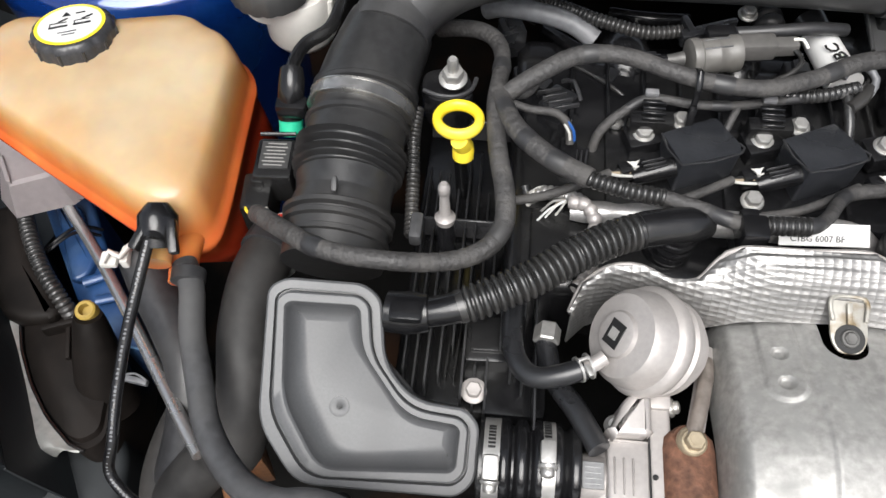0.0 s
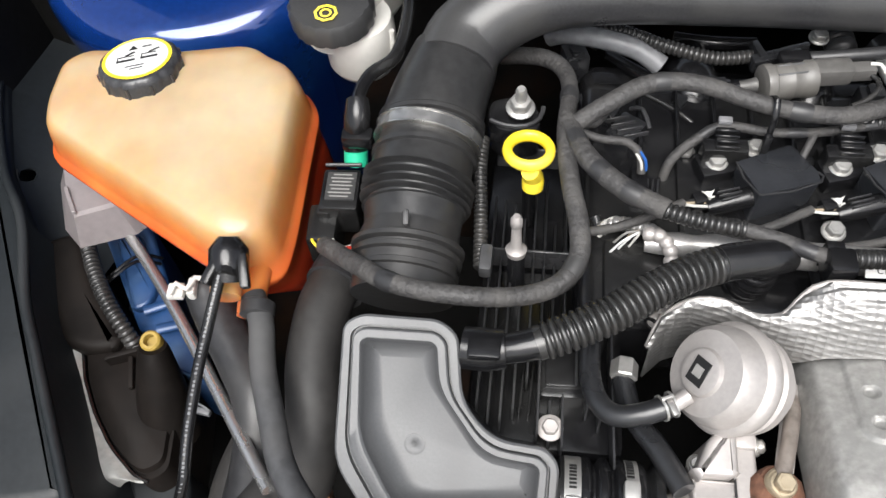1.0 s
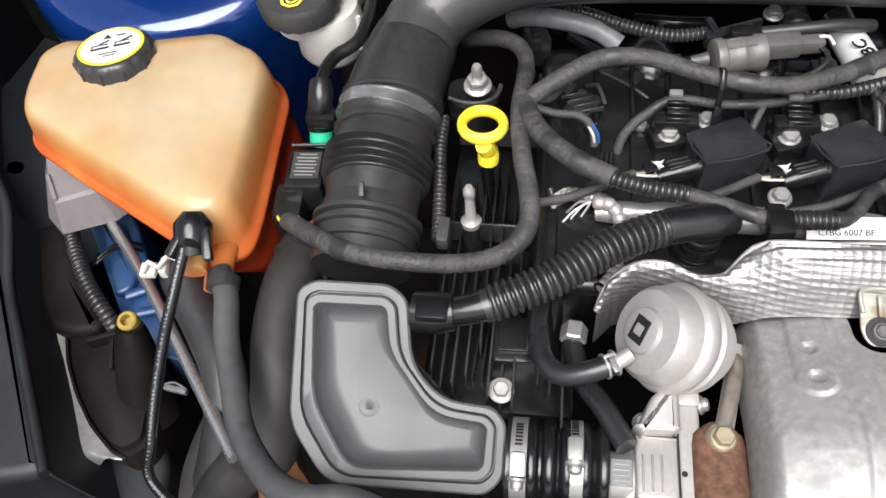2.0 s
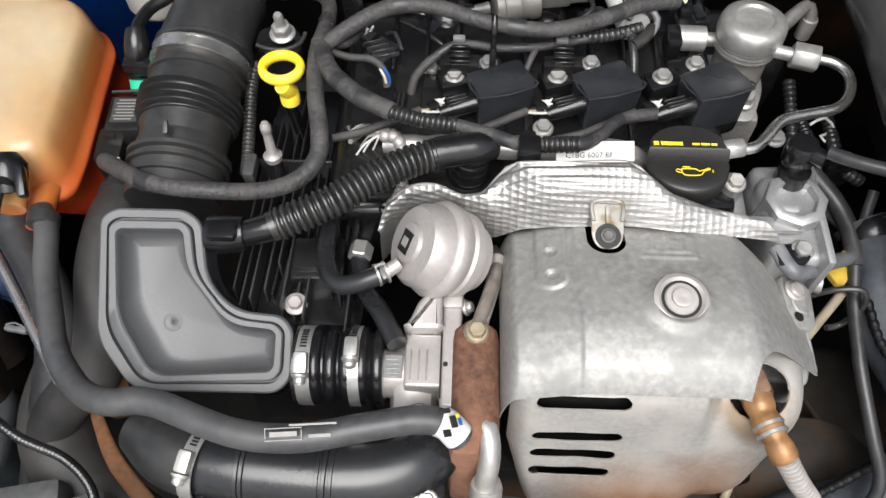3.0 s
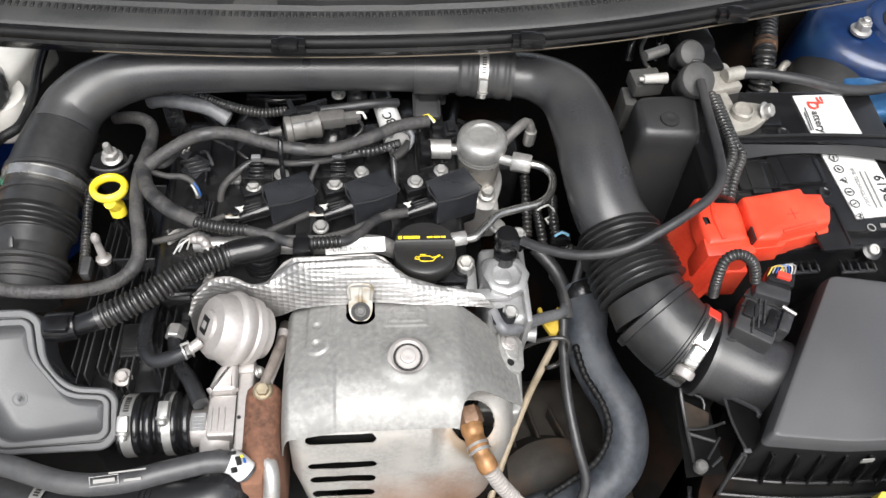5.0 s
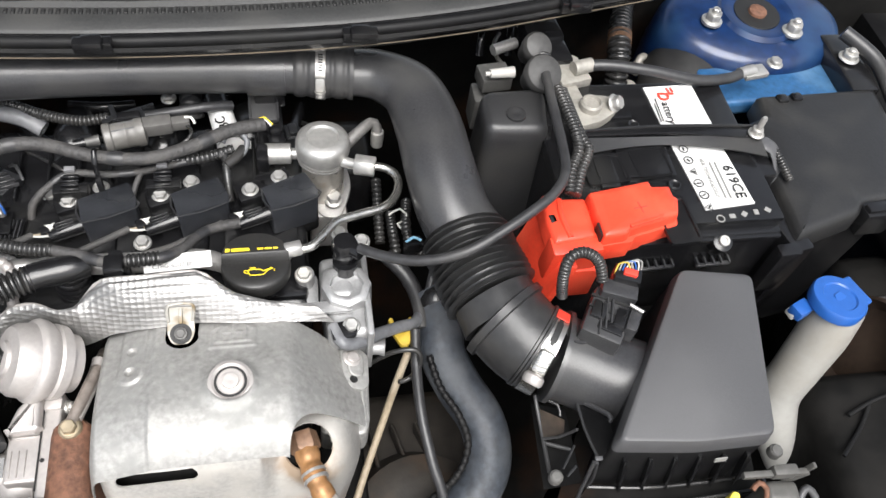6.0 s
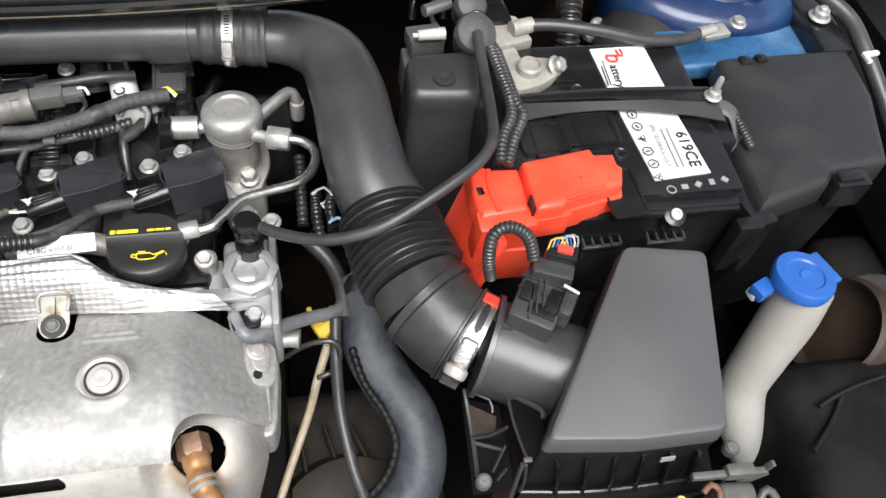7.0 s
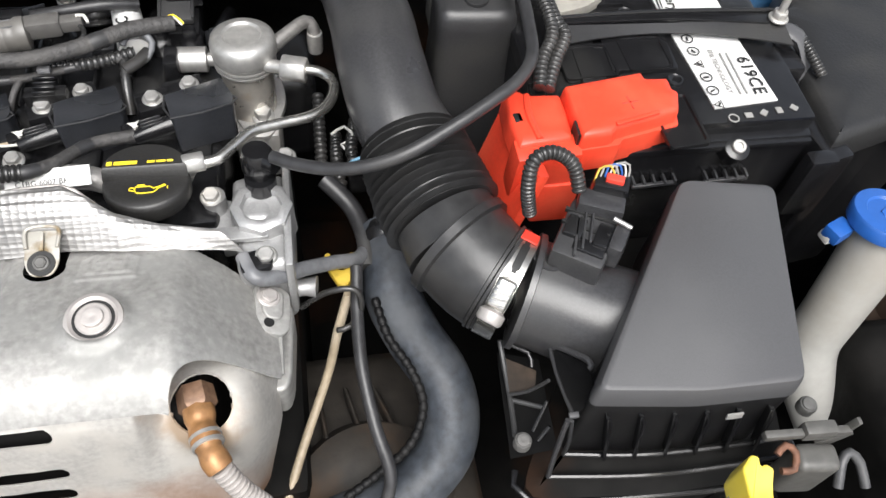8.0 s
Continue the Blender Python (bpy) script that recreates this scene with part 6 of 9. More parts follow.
# turbocharger, compressor side
tb = thing("turbocharger", (0.1187, 0.1997, 0.0800), "cast aluminium compressor housing bolted to a rusty turbine", "turbocharger")
part("scroll", lathe([(0.020, 0), (0.030, 0.003), (0.0335, 0.010), (0.0335, 0.018), (0.030, 0.026), (0.02, 0.030)], (0.104, 0.160, 0.132), (1, 0, 0), 40), "can", tb)
part("compressor", joined(box((0.1250, 0.1632, 0.142), (0.0235, 0.0345, 0.058), bevel=0.0022, seg=3), *[box((0.1170 + 0.0050 * k, 0.1600, 0.1712), (0.0011, 0.020, 0.0016), bevel=0.0004, seg=1) for k in range(3)], box((0.1250, 0.1795, 0.1700), (0.0235, 0.0016, 0.0030), bevel=0.0005, seg=1)), "can", tb)
part("neck", lathe([(0.0120, 0), (0.0152, 0.0012), (0.0160, 0.003), (0.0150, 0.005), (0.0150, 0.020), (0.0185, 0.024)], (0.0965, 0.1610, 0.1520), (1, 0, 0), 36), "can", tb)
part("gusset", prism(rounded([(0.1125, 0.1800), (0.1360, 0.1810), (0.1355, 0.2090), (0.1300, 0.2085), (0.1205, 0.2000)], 0.003, 3), 0.05, pose(0, 0, 0.1620, 6, 0, 0), bevel=0.004, seg=3), "can", tb)
part("gusset_bolt", joined(hexbolt((0.1185, 0.1905, 0.1640), (-0.4, 0, 1), 0.0038, h=0.004), lathe([(0.0058, 0), (0.0058, 0.0015), (0.0045, 0.002)], (0.1185, 0.1905, 0.1630), (-0.4, 0, 1), 18)), "steel", tb)
part("label_plate", joined(box((0.1060, 0.1600, 0.1672), (0.0120, 0.0150, 0.0014), (0, 0, 0), bevel=0.0004, seg=1), *[box((0.1060, 0.1555 + 0.003 * k, 0.1681), (0.0085, 0.0008, 0.0006), bevel=0) for k in range(4)]), "castalu", tb, "pale stamped plate")
part("flange", joined(box((0.1418, 0.1735, 0.146), (0.0125, 0.0810, 0.052), bevel=0.0026, seg=3), box((0.1418, 0.2060, 0.1600), (0.0140, 0.0160, 0.030), bevel=0.004)), "can", tb)
part("flange_groove", box((0.1357, 0.1735, 0.1722), (0.0010, 0.0700, 0.0010), bevel=0), "ink", tb)
part("flange_pin", lathe([(0.0016, 0), (0.0016, 0.0008), (0.0003, 0.0008)], (0.1385, 0.1605, 0.1718), n=14), "ink", tb)
part("flange_bolt", hexbolt((0.1500, 0.2035, 0.1640), (1, 0, 0.5), 0.0042, h=0.005), "steel", tb)
part("bush", lathe([(0.0100, -0.006), (0.0100, 0.001), (0.0085, 0.002), (0.0068, 0.001)], (0.1233, 0.1279, 0.1620), (0, -0.2, 1), 24), "black", tb, "black bush round a bolt")
part("turbine", joined(box((0.157, 0.150, 0.128), (0.030, 0.078, 0.100), bevel=0.012, seg=3), box((0.152, 0.118, 0.12), (0.02, 0.03, 0.11), bevel=0.008), lathe([(0.013, -0.02), (0.0115, -0.004), (0.010, 0.0)], (0.1572, 0.1800, 0.1760), n=20)), "rust", tb)
part("oil_banjo", joined(hexbolt((0.1575, 0.1790, 0.1800), (0, -0.1, 1), 0.0056, h=0.007), lathe([(0.0082, 0), (0.0082, 0.004), (0.007, 0.0055)], (0.1572, 0.1800, 0.1755), n=20)), "goldsteel", tb, "steel banjo bolt")
part("oil_pipe", tube([(0.1563, 0.1762, 0.1800), (0.1595, 0.1887, 0.1800), (0.1652, 0.2076, 0.1780), (0.1699, 0.2293, 0.1720), (0.1691, 0.2555, 0.1500)], 0.0045, 12), mat("brown_steel", (0.32, 0.28, 0.25), 0.45, 0.7), tb)
part("coolant_pipe", tube([(0.1591, 0.1253, 0.1700), (0.1647, 0.1199, 0.1720), (0.1664, 0.1064, 0.1650), (0.1648, 0.0955, 0.1500), (0.1656, 0.0879, 0.1300)], [0.006, 0.0065, 0.0065, 0.0065, 0.007], 16), "steel", tb)
part("pipe_collar", lathe([(0.009, -0.008), (0.010, -0.004), (0.010, 0.004), (0.009, 0.008)], (0.1652, 0.0918, 0.1400), (0, 0.4, 0.9), 20), "steel", tb)
for p in [(0.1233, 0.1279, 0.1650)]:
    part("bolt", hexbolt(p, (0, -0.2, 1), 0.0065), "steel", tb)
th = thing("compressor_hose", (0.0536, 0.1924, 0.1000), "black ribbed rubber hose with two worm-drive clamps", "hose")
TH = [V((0.0432, 0.1665, 0.1490)), V((0.0690, 0.1665, 0.1500)), V((0.1000, 0.1665, 0.1510))]
part("sleeve", tube(TH, [0.0235, 0.0242, 0.0235], 36, rib=(0.0098, 0.0018)), "black", th)
for px, k in (((0.0510, 0.1665, 0.1494), -12), ((0.0815, 0.1665, 0.1504), -32)):
    clamp(px, TH[2] - TH[0], 0.0246, th, up=(0, -0.5, 0.8), turn=k)

# heat shields
def along(prof, v):
    """The place at the fraction v of a polyline's length, smoothed."""
    pts, _ = smooth_path([(p[0], p[1], 0) for p in prof], 0.004)
    k = v * (len(pts) - 1)
    i = min(int(k), len(pts) - 2)
    p = pts[i].lerp(pts[i + 1], k - i)
    return p.x, p.y


hs = thing("heat_shield", (0.26, 0.2, 0.08), "stained aluminised steel heat shield over the exhaust manifold", "heat shield")
UP = [(0.258, 0.166), (0.256, 0.186), (0.249, 0.1965), (0.225, 0.2045), (0.195, 0.213), (0.17, 0.2165), (0.15, 0.2135), (0.1415, 0.2085), (0.1365, 0.2038), (0.1335, 0.1998)]
UPS = [along(UP, k / 60) for k in range(61)]
XL, XR = 0.174, 0.374
CREST = [(0.258, 0.222, 0.291, 0.222), (0.258, 0.222, 0.258, 0.238), (0.291, 0.222, 0.291, 0.238), (0.262, 0.227, 0.287, 0.227), (0.265, 0.227, 0.265, 0.243), (0.284, 0.227, 0.284, 0.243), (0.2745, 0.232, 0.2745, 0.244), (0.268, 0.236, 0.281, 0.236), (0.258, 0.238, 0.265, 0.243), (0.291, 0.238, 0.284, 0.243)]


def step(x, a, w):
    """A smooth rise from 0 to 1 over the width w."""
    k = min(1, max(0, (x - a) / w))
    return k * k * (3 - 2 * k)


def near(x, y, seg):
    """The distance from a line between two points."""
    x0, y0, x1, y1 = seg
    k = ((x - x0) * (x1 - x0) + (y - y0) * (y1 - y0)) / ((x1 - x0) ** 2 + (y1 - y0) ** 2)
    k = min(1, max(0, k))
    return math.hypot(x - x0 - k * (x1 - x0), y - y0 - k * (y1 - y0))


def upper(u, v):
    k = v * 60
    i = min(int(k), 59)
    y = UPS[i][0] + (UPS[i + 1][0] - UPS[i][0]) * (k - i)
    z = UPS[i][1] + (UPS[i + 1][1] - UPS[i][1]) * (k - i)
    s = u * 1.12 - 0.12
    x = XL + (XR - XL) * max(s, 0)
    if s < 0.06:
        d = (0.06 - s) / 0.18
        z -= 0.030 * d ** 2.2
        x = XL + 0.010 * (1 - d) ** 1.3 - 0.002
    # pressed step near one end, fold down into the wing at the other
    z -= 0.0020 * (1 - step(x, 0.2145, 0.004)) + 0.32 * max(0, 0.2145 - x)
    f = (x - 0.317) / 0.0035
    z -= 1.05 * 0.0035 * (f if f > 30 else math.log(1 + math.exp(f)))
    r = math.hypot(x - 0.274, y - 0.186)
    z += 0.0035 * math.exp(-((r - 0.0158) / 0.004) ** 2)
    z += 0.0022 * step(0.0106 - near(x, y, (0.2018, 0.2060, 0.2030, 0.27)), 0, 0.0022)
    for yc, dp in ((0.2263, 0.0030), (0.2072, 0.0030)):
        z -= dp * max(0, 1 - (math.hypot(x - 0.2018, y - yc) / 0.0040) ** 6)
    if 0.25 < x < 0.30 and y > 0.215:
        d = min(near(x, y, q) for q in CREST)
        z += 0.0009 * math.exp(-(d / 0.0017) ** 2)
    z += 0.00022 * noise.noise((x * 55, y * 55, 3.1)) + 0.0001 * noise.noise((x * 140, y * 140, 7.7))
    return V((x, y, z))


O2C = V((0.3239, 0.1476, 0.1760))
NX, NY = 0.357, 0.118
TOPX, TOPY = [0.30, 0.318, 0.340, 0.3575, 0.367, 0.3715], [0.26, 0.248, 0.2435, 0.236, 0.222, 0.205]


def notch(p):
    dx, dy = max(0, (NX - p.x) / 0.045), max(0, (p.y - NY) / 0.048)
    return (dx ** 3 + dy ** 3) ** (1 / 3)


def tab_slot(p):
    return max(abs(p.x - 0.2372) / 0.0122, (0.2240 - p.y) / 0.001 + 1, 0) if p.y > 0.2350 else math.hypot((p.x - 0.2372) / 0.0122, (p.y - 0.2350) / 0.0115)


def cut_up(p):
    return notch(p) < 1 or tab_slot(p) < 1 or p.x > 0.3715 or p.y > np.interp(p.x, TOPX, TOPY)


def snap_up(p):
    e = notch(p)
    if 0.9 < e < 1.12:
        return V((NX + (p.x - NX) / e if p.x < NX else p.x, NY + (p.y - NY) / e if p.y > NY else p.y, p.z))
    e = tab_slot(p)
    if e < 1.12 and p.y <= 0.2350:
        return V((0.2372 + (p.x - 0.2372) / e, 0.2350 + (p.y - 0.2350) / e, p.z))
    return p


part("upper_shell", sheet(upper, 260, 190, cut_up, snap=snap_up), "shield", hs, sharp=60)
part("rolled_edge", tube([V((x, y, 0)) + V((0, 0, upper((x - XL) / (XR - XL) / 1.12 + 0.1072, 0.62).z - 0.001)) for x, y in ((0.3718, 0.170), (0.3718, 0.186), (0.3715, 0.205))], 0.0014, 8), "shield", hs)
SB = V((0.274, 0.186, 0.2175))
part("bolt", joined(lathe([(0.0098, -0.004), (0.0098, 0.0022), (0.009, 0.003), (0.001, 0.0032)], SB, (0, -0.1, 1), 32), lathe([(0.0062, 0.003), (0.006, 0.0052), (0.0045, 0.0056), (0.001, 0.0048)], SB, (0, -0.1, 1), 28)), "can", hs)
part("bolt_gap", lathe([(0.0118, -0.002), (0.0118, 0.0013), (0.0094, 0.0013), (0.0094, -0.002)], SB, (0, -0.1, 1), 36, hollow=True), "ink", hs)
part("washer_ring", lathe([(0.0165, -0.002), (0.0160, 0.0018), (0.0136, 0.0028), (0.0117, 0.0014), (0.0117, -0.002)], SB, (0, -0.1, 1), 36, hollow=True), "can", hs)
LOW = [(0.143, 0.198), (0.1335, 0.188), (0.127, 0.165), (0.121, 0.135), (0.1135, 0.105), (0.106, 0.080), (0.103, 0.062), (0.110, 0.036), (0.135, 0.006)]
DOME = [(0.200, 0.168), (0.178, 0.178), (0.158, 0.178), (0.138, 0.165), (0.126, 0.138), (0.118, 0.105), (0.114, 0.078), (0.122, 0.045), (0.145, 0.012)]
LOS = [along(LOW, k / 60) for k in range(61)]
DOS = [along(DOME, k / 60) for k in range(61)]
SLOTS = [(0.193, 0.2475, 0.1805, 0.1905), (0.193, 0.2475, 0.146, 0.1562), (0.1935, 0.2465, 0.1255, 0.1352), (0.194, 0.2455, 0.105, 0.1145)]


def lower(u, v):
    k = v * 60
    i = min(int(k), 59)
    w = min(1, max(0, (u - 0.56) / 0.16))
    w = w * w * (3 - 2 * w)
    row = [LOS[j][c] * (1 - w) + DOS[j][c] * w for j in (i, i + 1) for c in (0, 1)]
    y = row[0] + (row[2] - row[0]) * (k - i)
    z = row[1] + (row[3] - row[1]) * (k - i)
    taper = 0.03 * max(0, v - 0.35) / 0.65
    x0, x1 = 0.1785 + taper, 0.376 - taper * 1.1
    x = x0 + (x1 - x0) * u
    if u < 0.06:
        y += 0.012 * ((0.06 - u) / 0.06) ** 2
    if u > 0.80:
        d = (u - 0.80) / 0.20
        y += 0.030 * d ** 2
        z -= 0.035 * d ** 2.2
        x -= 0.008 * d ** 3
    y -= 0.004 * math.exp(-((u - 0.52) / 0.22) ** 2) * max(0, min(1, (v - 0.4) / 0.35))
    r = math.sqrt((x - O2C.x - 0.013) ** 2 + (y - O2C.y + 0.004) ** 2 + (z - O2C.z + 0.004) ** 2)
    q = math.exp(-(r / 0.030) ** 4) - 0.55 * math.exp(-(r / 0.017) ** 2)
    y -= 0.007 * q
    z += 0.007 * q
    y += 0.0006 * noise.noise((x * 60, z * 60, 1.0))
    return V((x, y, z))


HOLE = O2C + V((0.002, -0.001, 0.002))


def cut_low(p):
    for x0, x1, z0, z1 in SLOTS:
        h = (z1 - z0) / 2
        xx = min(max(p.x, x0 + h), x1 - h)
        if math.hypot(p.x - xx, p.z - (z0 + z1) / 2) < h:
            return True
    return (p - HOLE).length < 0.0175


def snap_low(p):
    d = (p - HOLE).length
    if d < 0.023:
        return HOLE + (p - HOLE) * (0.018 / d)
    for x0, x1, z0, z1 in SLOTS:
        h = (z1 - z0) / 2
        zm = (z0 + z1) / 2
        xx = min(max(p.x, x0 + h), x1 - h)
        d = math.hypot(p.x - xx, p.z - zm)
        if 0 < d < h + 0.0022:
            return V((xx + (p.x - xx) * (h + 0.0004) / d, p.y, zm + (p.z - zm) * (h + 0.0004) / d))
    return p


stained(M["shield2"], tuple(lower(0.60, 0.86) - V((0.26, 0.2, 0.08))), 0.115, (0.23, 0.095, 0.03))
stained(M["shield2"], tuple(O2C + V((0.0, -0.012, -0.006)) - V((0.26, 0.2, 0.08))), 0.032, (0.30, 0.22, 0.15))
part("lower_shell", sheet(lower, 190, 170, cut_low, snap=snap_low), "shield2", hs, "front half of the shield with four cooling slots", sharp=60)
CB = [(0.3560, 0.2345), (0.3750, 0.2330), (0.3810, 0.2270), (0.3790, 0.2010), (0.3740, 0.1960), (0.3620, 0.1970), (0.3570, 0.2060)]
SP = [(0.3439, 0.2463), (0.3740, 0.2376), (0.3804, 0.2279), (0.3769, 0.1781), (0.3729, 0.1667), (0.3362, 0.1710)]
part("side_plate", prism(rounded(SP, 0.006), 0.035, pose(0, 0, 0.140), bevel=0.003, seg=3), "shield", hs)
BRM = Matrix.Translation((0.367, 0.215, 0.163)) @ Matrix.Rotation(radians(22), 4, "Y")
part("corner_bracket", joined(prism(rounded([(x - 0.367, y - 0.215) for x, y in CB], 0.006), 0.005, BRM, bevel=0.0015), prism(rounded([(x - 0.367, y - 0.215) for x, y in scaled(CB, 0.62)], 0.004), 0.004, BRM @ pose(-0.001, 0.004, 0.0022), bevel=0.0014, seg=3)), "shield", hs)
part("bolt", hexbolt(BRM @ V((-0.002, 0.008, 0.001)), (0.37, 0, 0.93), 0.006, h=0.004), "can", hs)
part("hole", lathe([(0.0034, 0), (0.0034, 0.0006), (0.001, 0.0004)], BRM @ V((-0.002, -0.0105, 0.0005)), (0.37, 0, 0.93), 18), "ink", hs)
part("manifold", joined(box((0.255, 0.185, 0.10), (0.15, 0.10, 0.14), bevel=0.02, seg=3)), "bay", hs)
bl = thing("insulation_shield", (0.2137, 0.2900, 0.1700), "bright embossed foil heat shield behind the exhaust shield", "heat shield")
BT = [(0.0915, 0.2541, 0.1760), (0.0974, 0.2658, 0.1900), (0.1111, 0.2729, 0.2000), (0.1281, 0.2725, 0.2040), (0.1450, 0.2644, 0.2040), (0.1594, 0.2640, 0.2080), (0.1703, 0.2746, 0.2140), (0.1809, 0.2782, 0.2220), (0.2136, 0.2768, 0.2260), (0.2486, 0.2769, 0.2280), (0.2612, 0.2705, 0.2240), (0.2747, 0.2640, 0.2140), (0.2988, 0.2588, 0.2060), (0.3375, 0.2542, 0.2000)]
BB = [(0.0913, 0.2480, 0.1650), (0.1011, 0.2563, 0.1700), (0.1156, 0.2606, 0.1720), (0.1357, 0.2530, 0.1750), (0.1555, 0.2498, 0.1800), (0.1703, 0.2489, 0.1860), (0.1848, 0.2485, 0.1930), (0.2133, 0.2480, 0.1970), (0.2488, 0.2486, 0.1990), (0.2652, 0.2467, 0.2000), (0.2841, 0.2443, 0.2000), (0.3082, 0.2447, 0.1970), (0.3431, 0.2462, 0.1900), (0.3531, 0.2455, 0.1880)]


def blanket(u, v):
    k = u * (len(BT) - 1)
    i = min(int(k), len(BT) - 2)
    a, b = V(BT[i]).lerp(V(BT[i + 1]), k - i), V(BB[i]).lerp(V(BB[i + 1]), k - i)
    p = a.lerp(b, v)
    hump = math.exp(-((u - 0.57) / 0.13) ** 2)
    p.z += 0.006 * math.sin(v * math.pi) * (0.5 + hump)
    if hump > 0.3:
        p.z += 0.0013 * hump * math.cos(v * 34 + 0.5 * math.sin(u * 30)) * max(0, 1 - v / 0.6)
    p.z -= 0.018 * v * v * max(0, 1 - u / 0.5)
    if v < 0.05:
        p.z -= 0.004 * (1 - v / 0.05)
    return p


foil = mat("embossed_foil", (0.285, 0.28, 0.272), 0.45, 0.8, var=0.06, bump=0.0, col2=(0.46, 0.45, 0.44))
fnt = foil.node_tree
ftc, fmap, fw, fb = (fnt.nodes.new(t) for t in ("ShaderNodeTexCoord", "ShaderNodeMapping", "ShaderNodeTexVoronoi", "ShaderNodeBump"))
fw.inputs["Scale"].default_value, fw.inputs["Randomness"].default_value = 310, 0.08
fmap.inputs["Scale"].default_value = (0.66, 1.0, 1.0)
fb.inputs["Strength"].default_value, fb.inputs["Distance"].default_value = 1.0, 0.00085
fnt.links.new(ftc.outputs["Object"], fmap.inputs[0]), fnt.links.new(fmap.outputs[0], fw.inputs["Vector"])
fnt.links.new(fw.outputs["Distance"], fb.inputs["Height"]), fnt.links.new(fb.outputs[0], fnt.nodes["Principled BSDF"].inputs["Normal"])
part("foil_sheet", sheet(blanket, 130, 24, None, 0.0014), foil, bl, sharp=70)
part("rolled_edge", tube([V(p) + V((0, 0.001, -0.003)) for p in BT], 0.0020, 8), "can", bl)
TABM = Matrix.Translation((0.2372, 0.240, 0.2085)) @ Matrix.Rotation(radians(16), 4, "X")
TABO = rounded([(-0.0100, 0.018), (-0.0100, -0.006), (-0.0060, -0.0135), (0.0060, -0.0135), (0.0100, -0.006), (0.0100, 0.018)], 0.004, 4)
tb0 = part("tab", joined(prism(TABO, 0.0018, TABM, bevel=0.0006), tube([TABM @ V(p) for p in ((-0.0088, 0.004, 0.0012), (-0.0086, 0.0165, 0.0014), (0.0086, 0.0165, 0.0014), (0.0088, 0.004, 0.0012))], 0.0013, 8, 0.002), box(TABM @ V((0, 0.008, 0.0014)), (0.0030, 0.012, 0.0024), (16, 0, 0), bevel=0.001)), "tabsteel", bl, "stained pressed steel tab that holds the foil shield")
# ink-black ring paints the shade of the recess round the bolt
part("washer", lathe([(0.0080, 0), (0.0080, 0.0008), (0.0046, 0.0008), (0.0046, 0)], TABM @ V((0, -0.0055, 0.0)), TABM.to_3x3() @ V((0, 0, 1)), 26, hollow=True), "ink", tb0)
part("bolt", hexbolt(TABM @ V((0, -0.0055, 0.0)), TABM.to_3x3() @ V((0, 0, 1)), 0.0040, h=0.003), "greysteel", tb0)

# oxygen sensor
o2 = thing("oxygen_sensor", (0.3377, 0.1630, 0.1200), "heat-browned oxygen sensor with a braided lead", "sensor")
OP = [(0.3232, 0.1495, 0.1760), (0.3271, 0.1304, 0.1760), (0.3318, 0.1164, 0.1760), (0.3365, 0.1086, 0.1720), (0.3460, 0.0997, 0.1600), (0.3584, 0.0927, 0.1450), (0.3706, 0.0891, 0.1300)]
part("hex", lathe([(0.011, -0.008), (0.0115, 0.004), (0.010, 0.006)], OP[0], V(OP[1]) - V(OP[0]), 6), mat("browned_hex_steel", (0.17, 0.10, 0.062), 0.5, 0.4, var=0.3, fine=200, bump=0.2, col2=(0.12, 0.06, 0.035)), o2)
part("body", tube(OP[:4], [0.0088, 0.0085, 0.0078, 0.0075], 20, rib=(0.016, 0.0006)), "brass", o2)
for k in (0.25, 0.6):
    q = V(OP[1]).lerp(V(OP[2]), k)
    part("ring", lathe([(0.0085, -0.0015), (0.0094, -0.001), (0.0094, 0.001), (0.0085, 0.0015)], q, V(OP[2]) - V(OP[1]), 24), "steel", o2)
part("braid", tube(OP[3:6], [0.0062, 0.006, 0.0055], 16, rib=(0.0032, 0.0007)), mat("grey_braid", (0.27, 0.25, 0.235), 0.5), o2)
part("sleeve", tube(OP[5:], [0.0055, 0.0048], 14), mat("white_sleeve", (0.45, 0.42, 0.38), 0.5), o2)
harness("sensor_cable", [(0.3689, 0.0901, 0.1300), (0.3622, 0.0848, 0.1200), (0.3423, 0.0801, 0.1100), (0.3057, 0.0785, 0.1000), (0.2591, 0.0804, 0.0900)], 0.004, "thin black lead from the oxygen sensor", material="conduit")

# lower charge pipe in front
lp = thing("charge_pipe", (0.0511, 0.1061, 0.1000), "glossy black plastic charge air pipe with a clamp", "pipe")
LP = [(-0.0440, 0.1260, 0.1400), (-0.0255, 0.1095, 0.1450), (-0.0053, 0.1015, 0.1480), (0.0200, 0.0985, 0.1490), (0.0669, 0.0960, 0.1490), (0.1020, 0.0985, 0.1490), (0.1260, 0.1090, 0.1480), (0.1370, 0.1290, 0.1400)]
part("pipe", tube(LP[2:], [0.0205, 0.0212, 0.0212, 0.0208, 0.0200, 0.019], 36), "gloss", lp)
part("rubber_end", tube(LP[:3], [0.0235, 0.0235, 0.0222], 30), "bellow", lp)
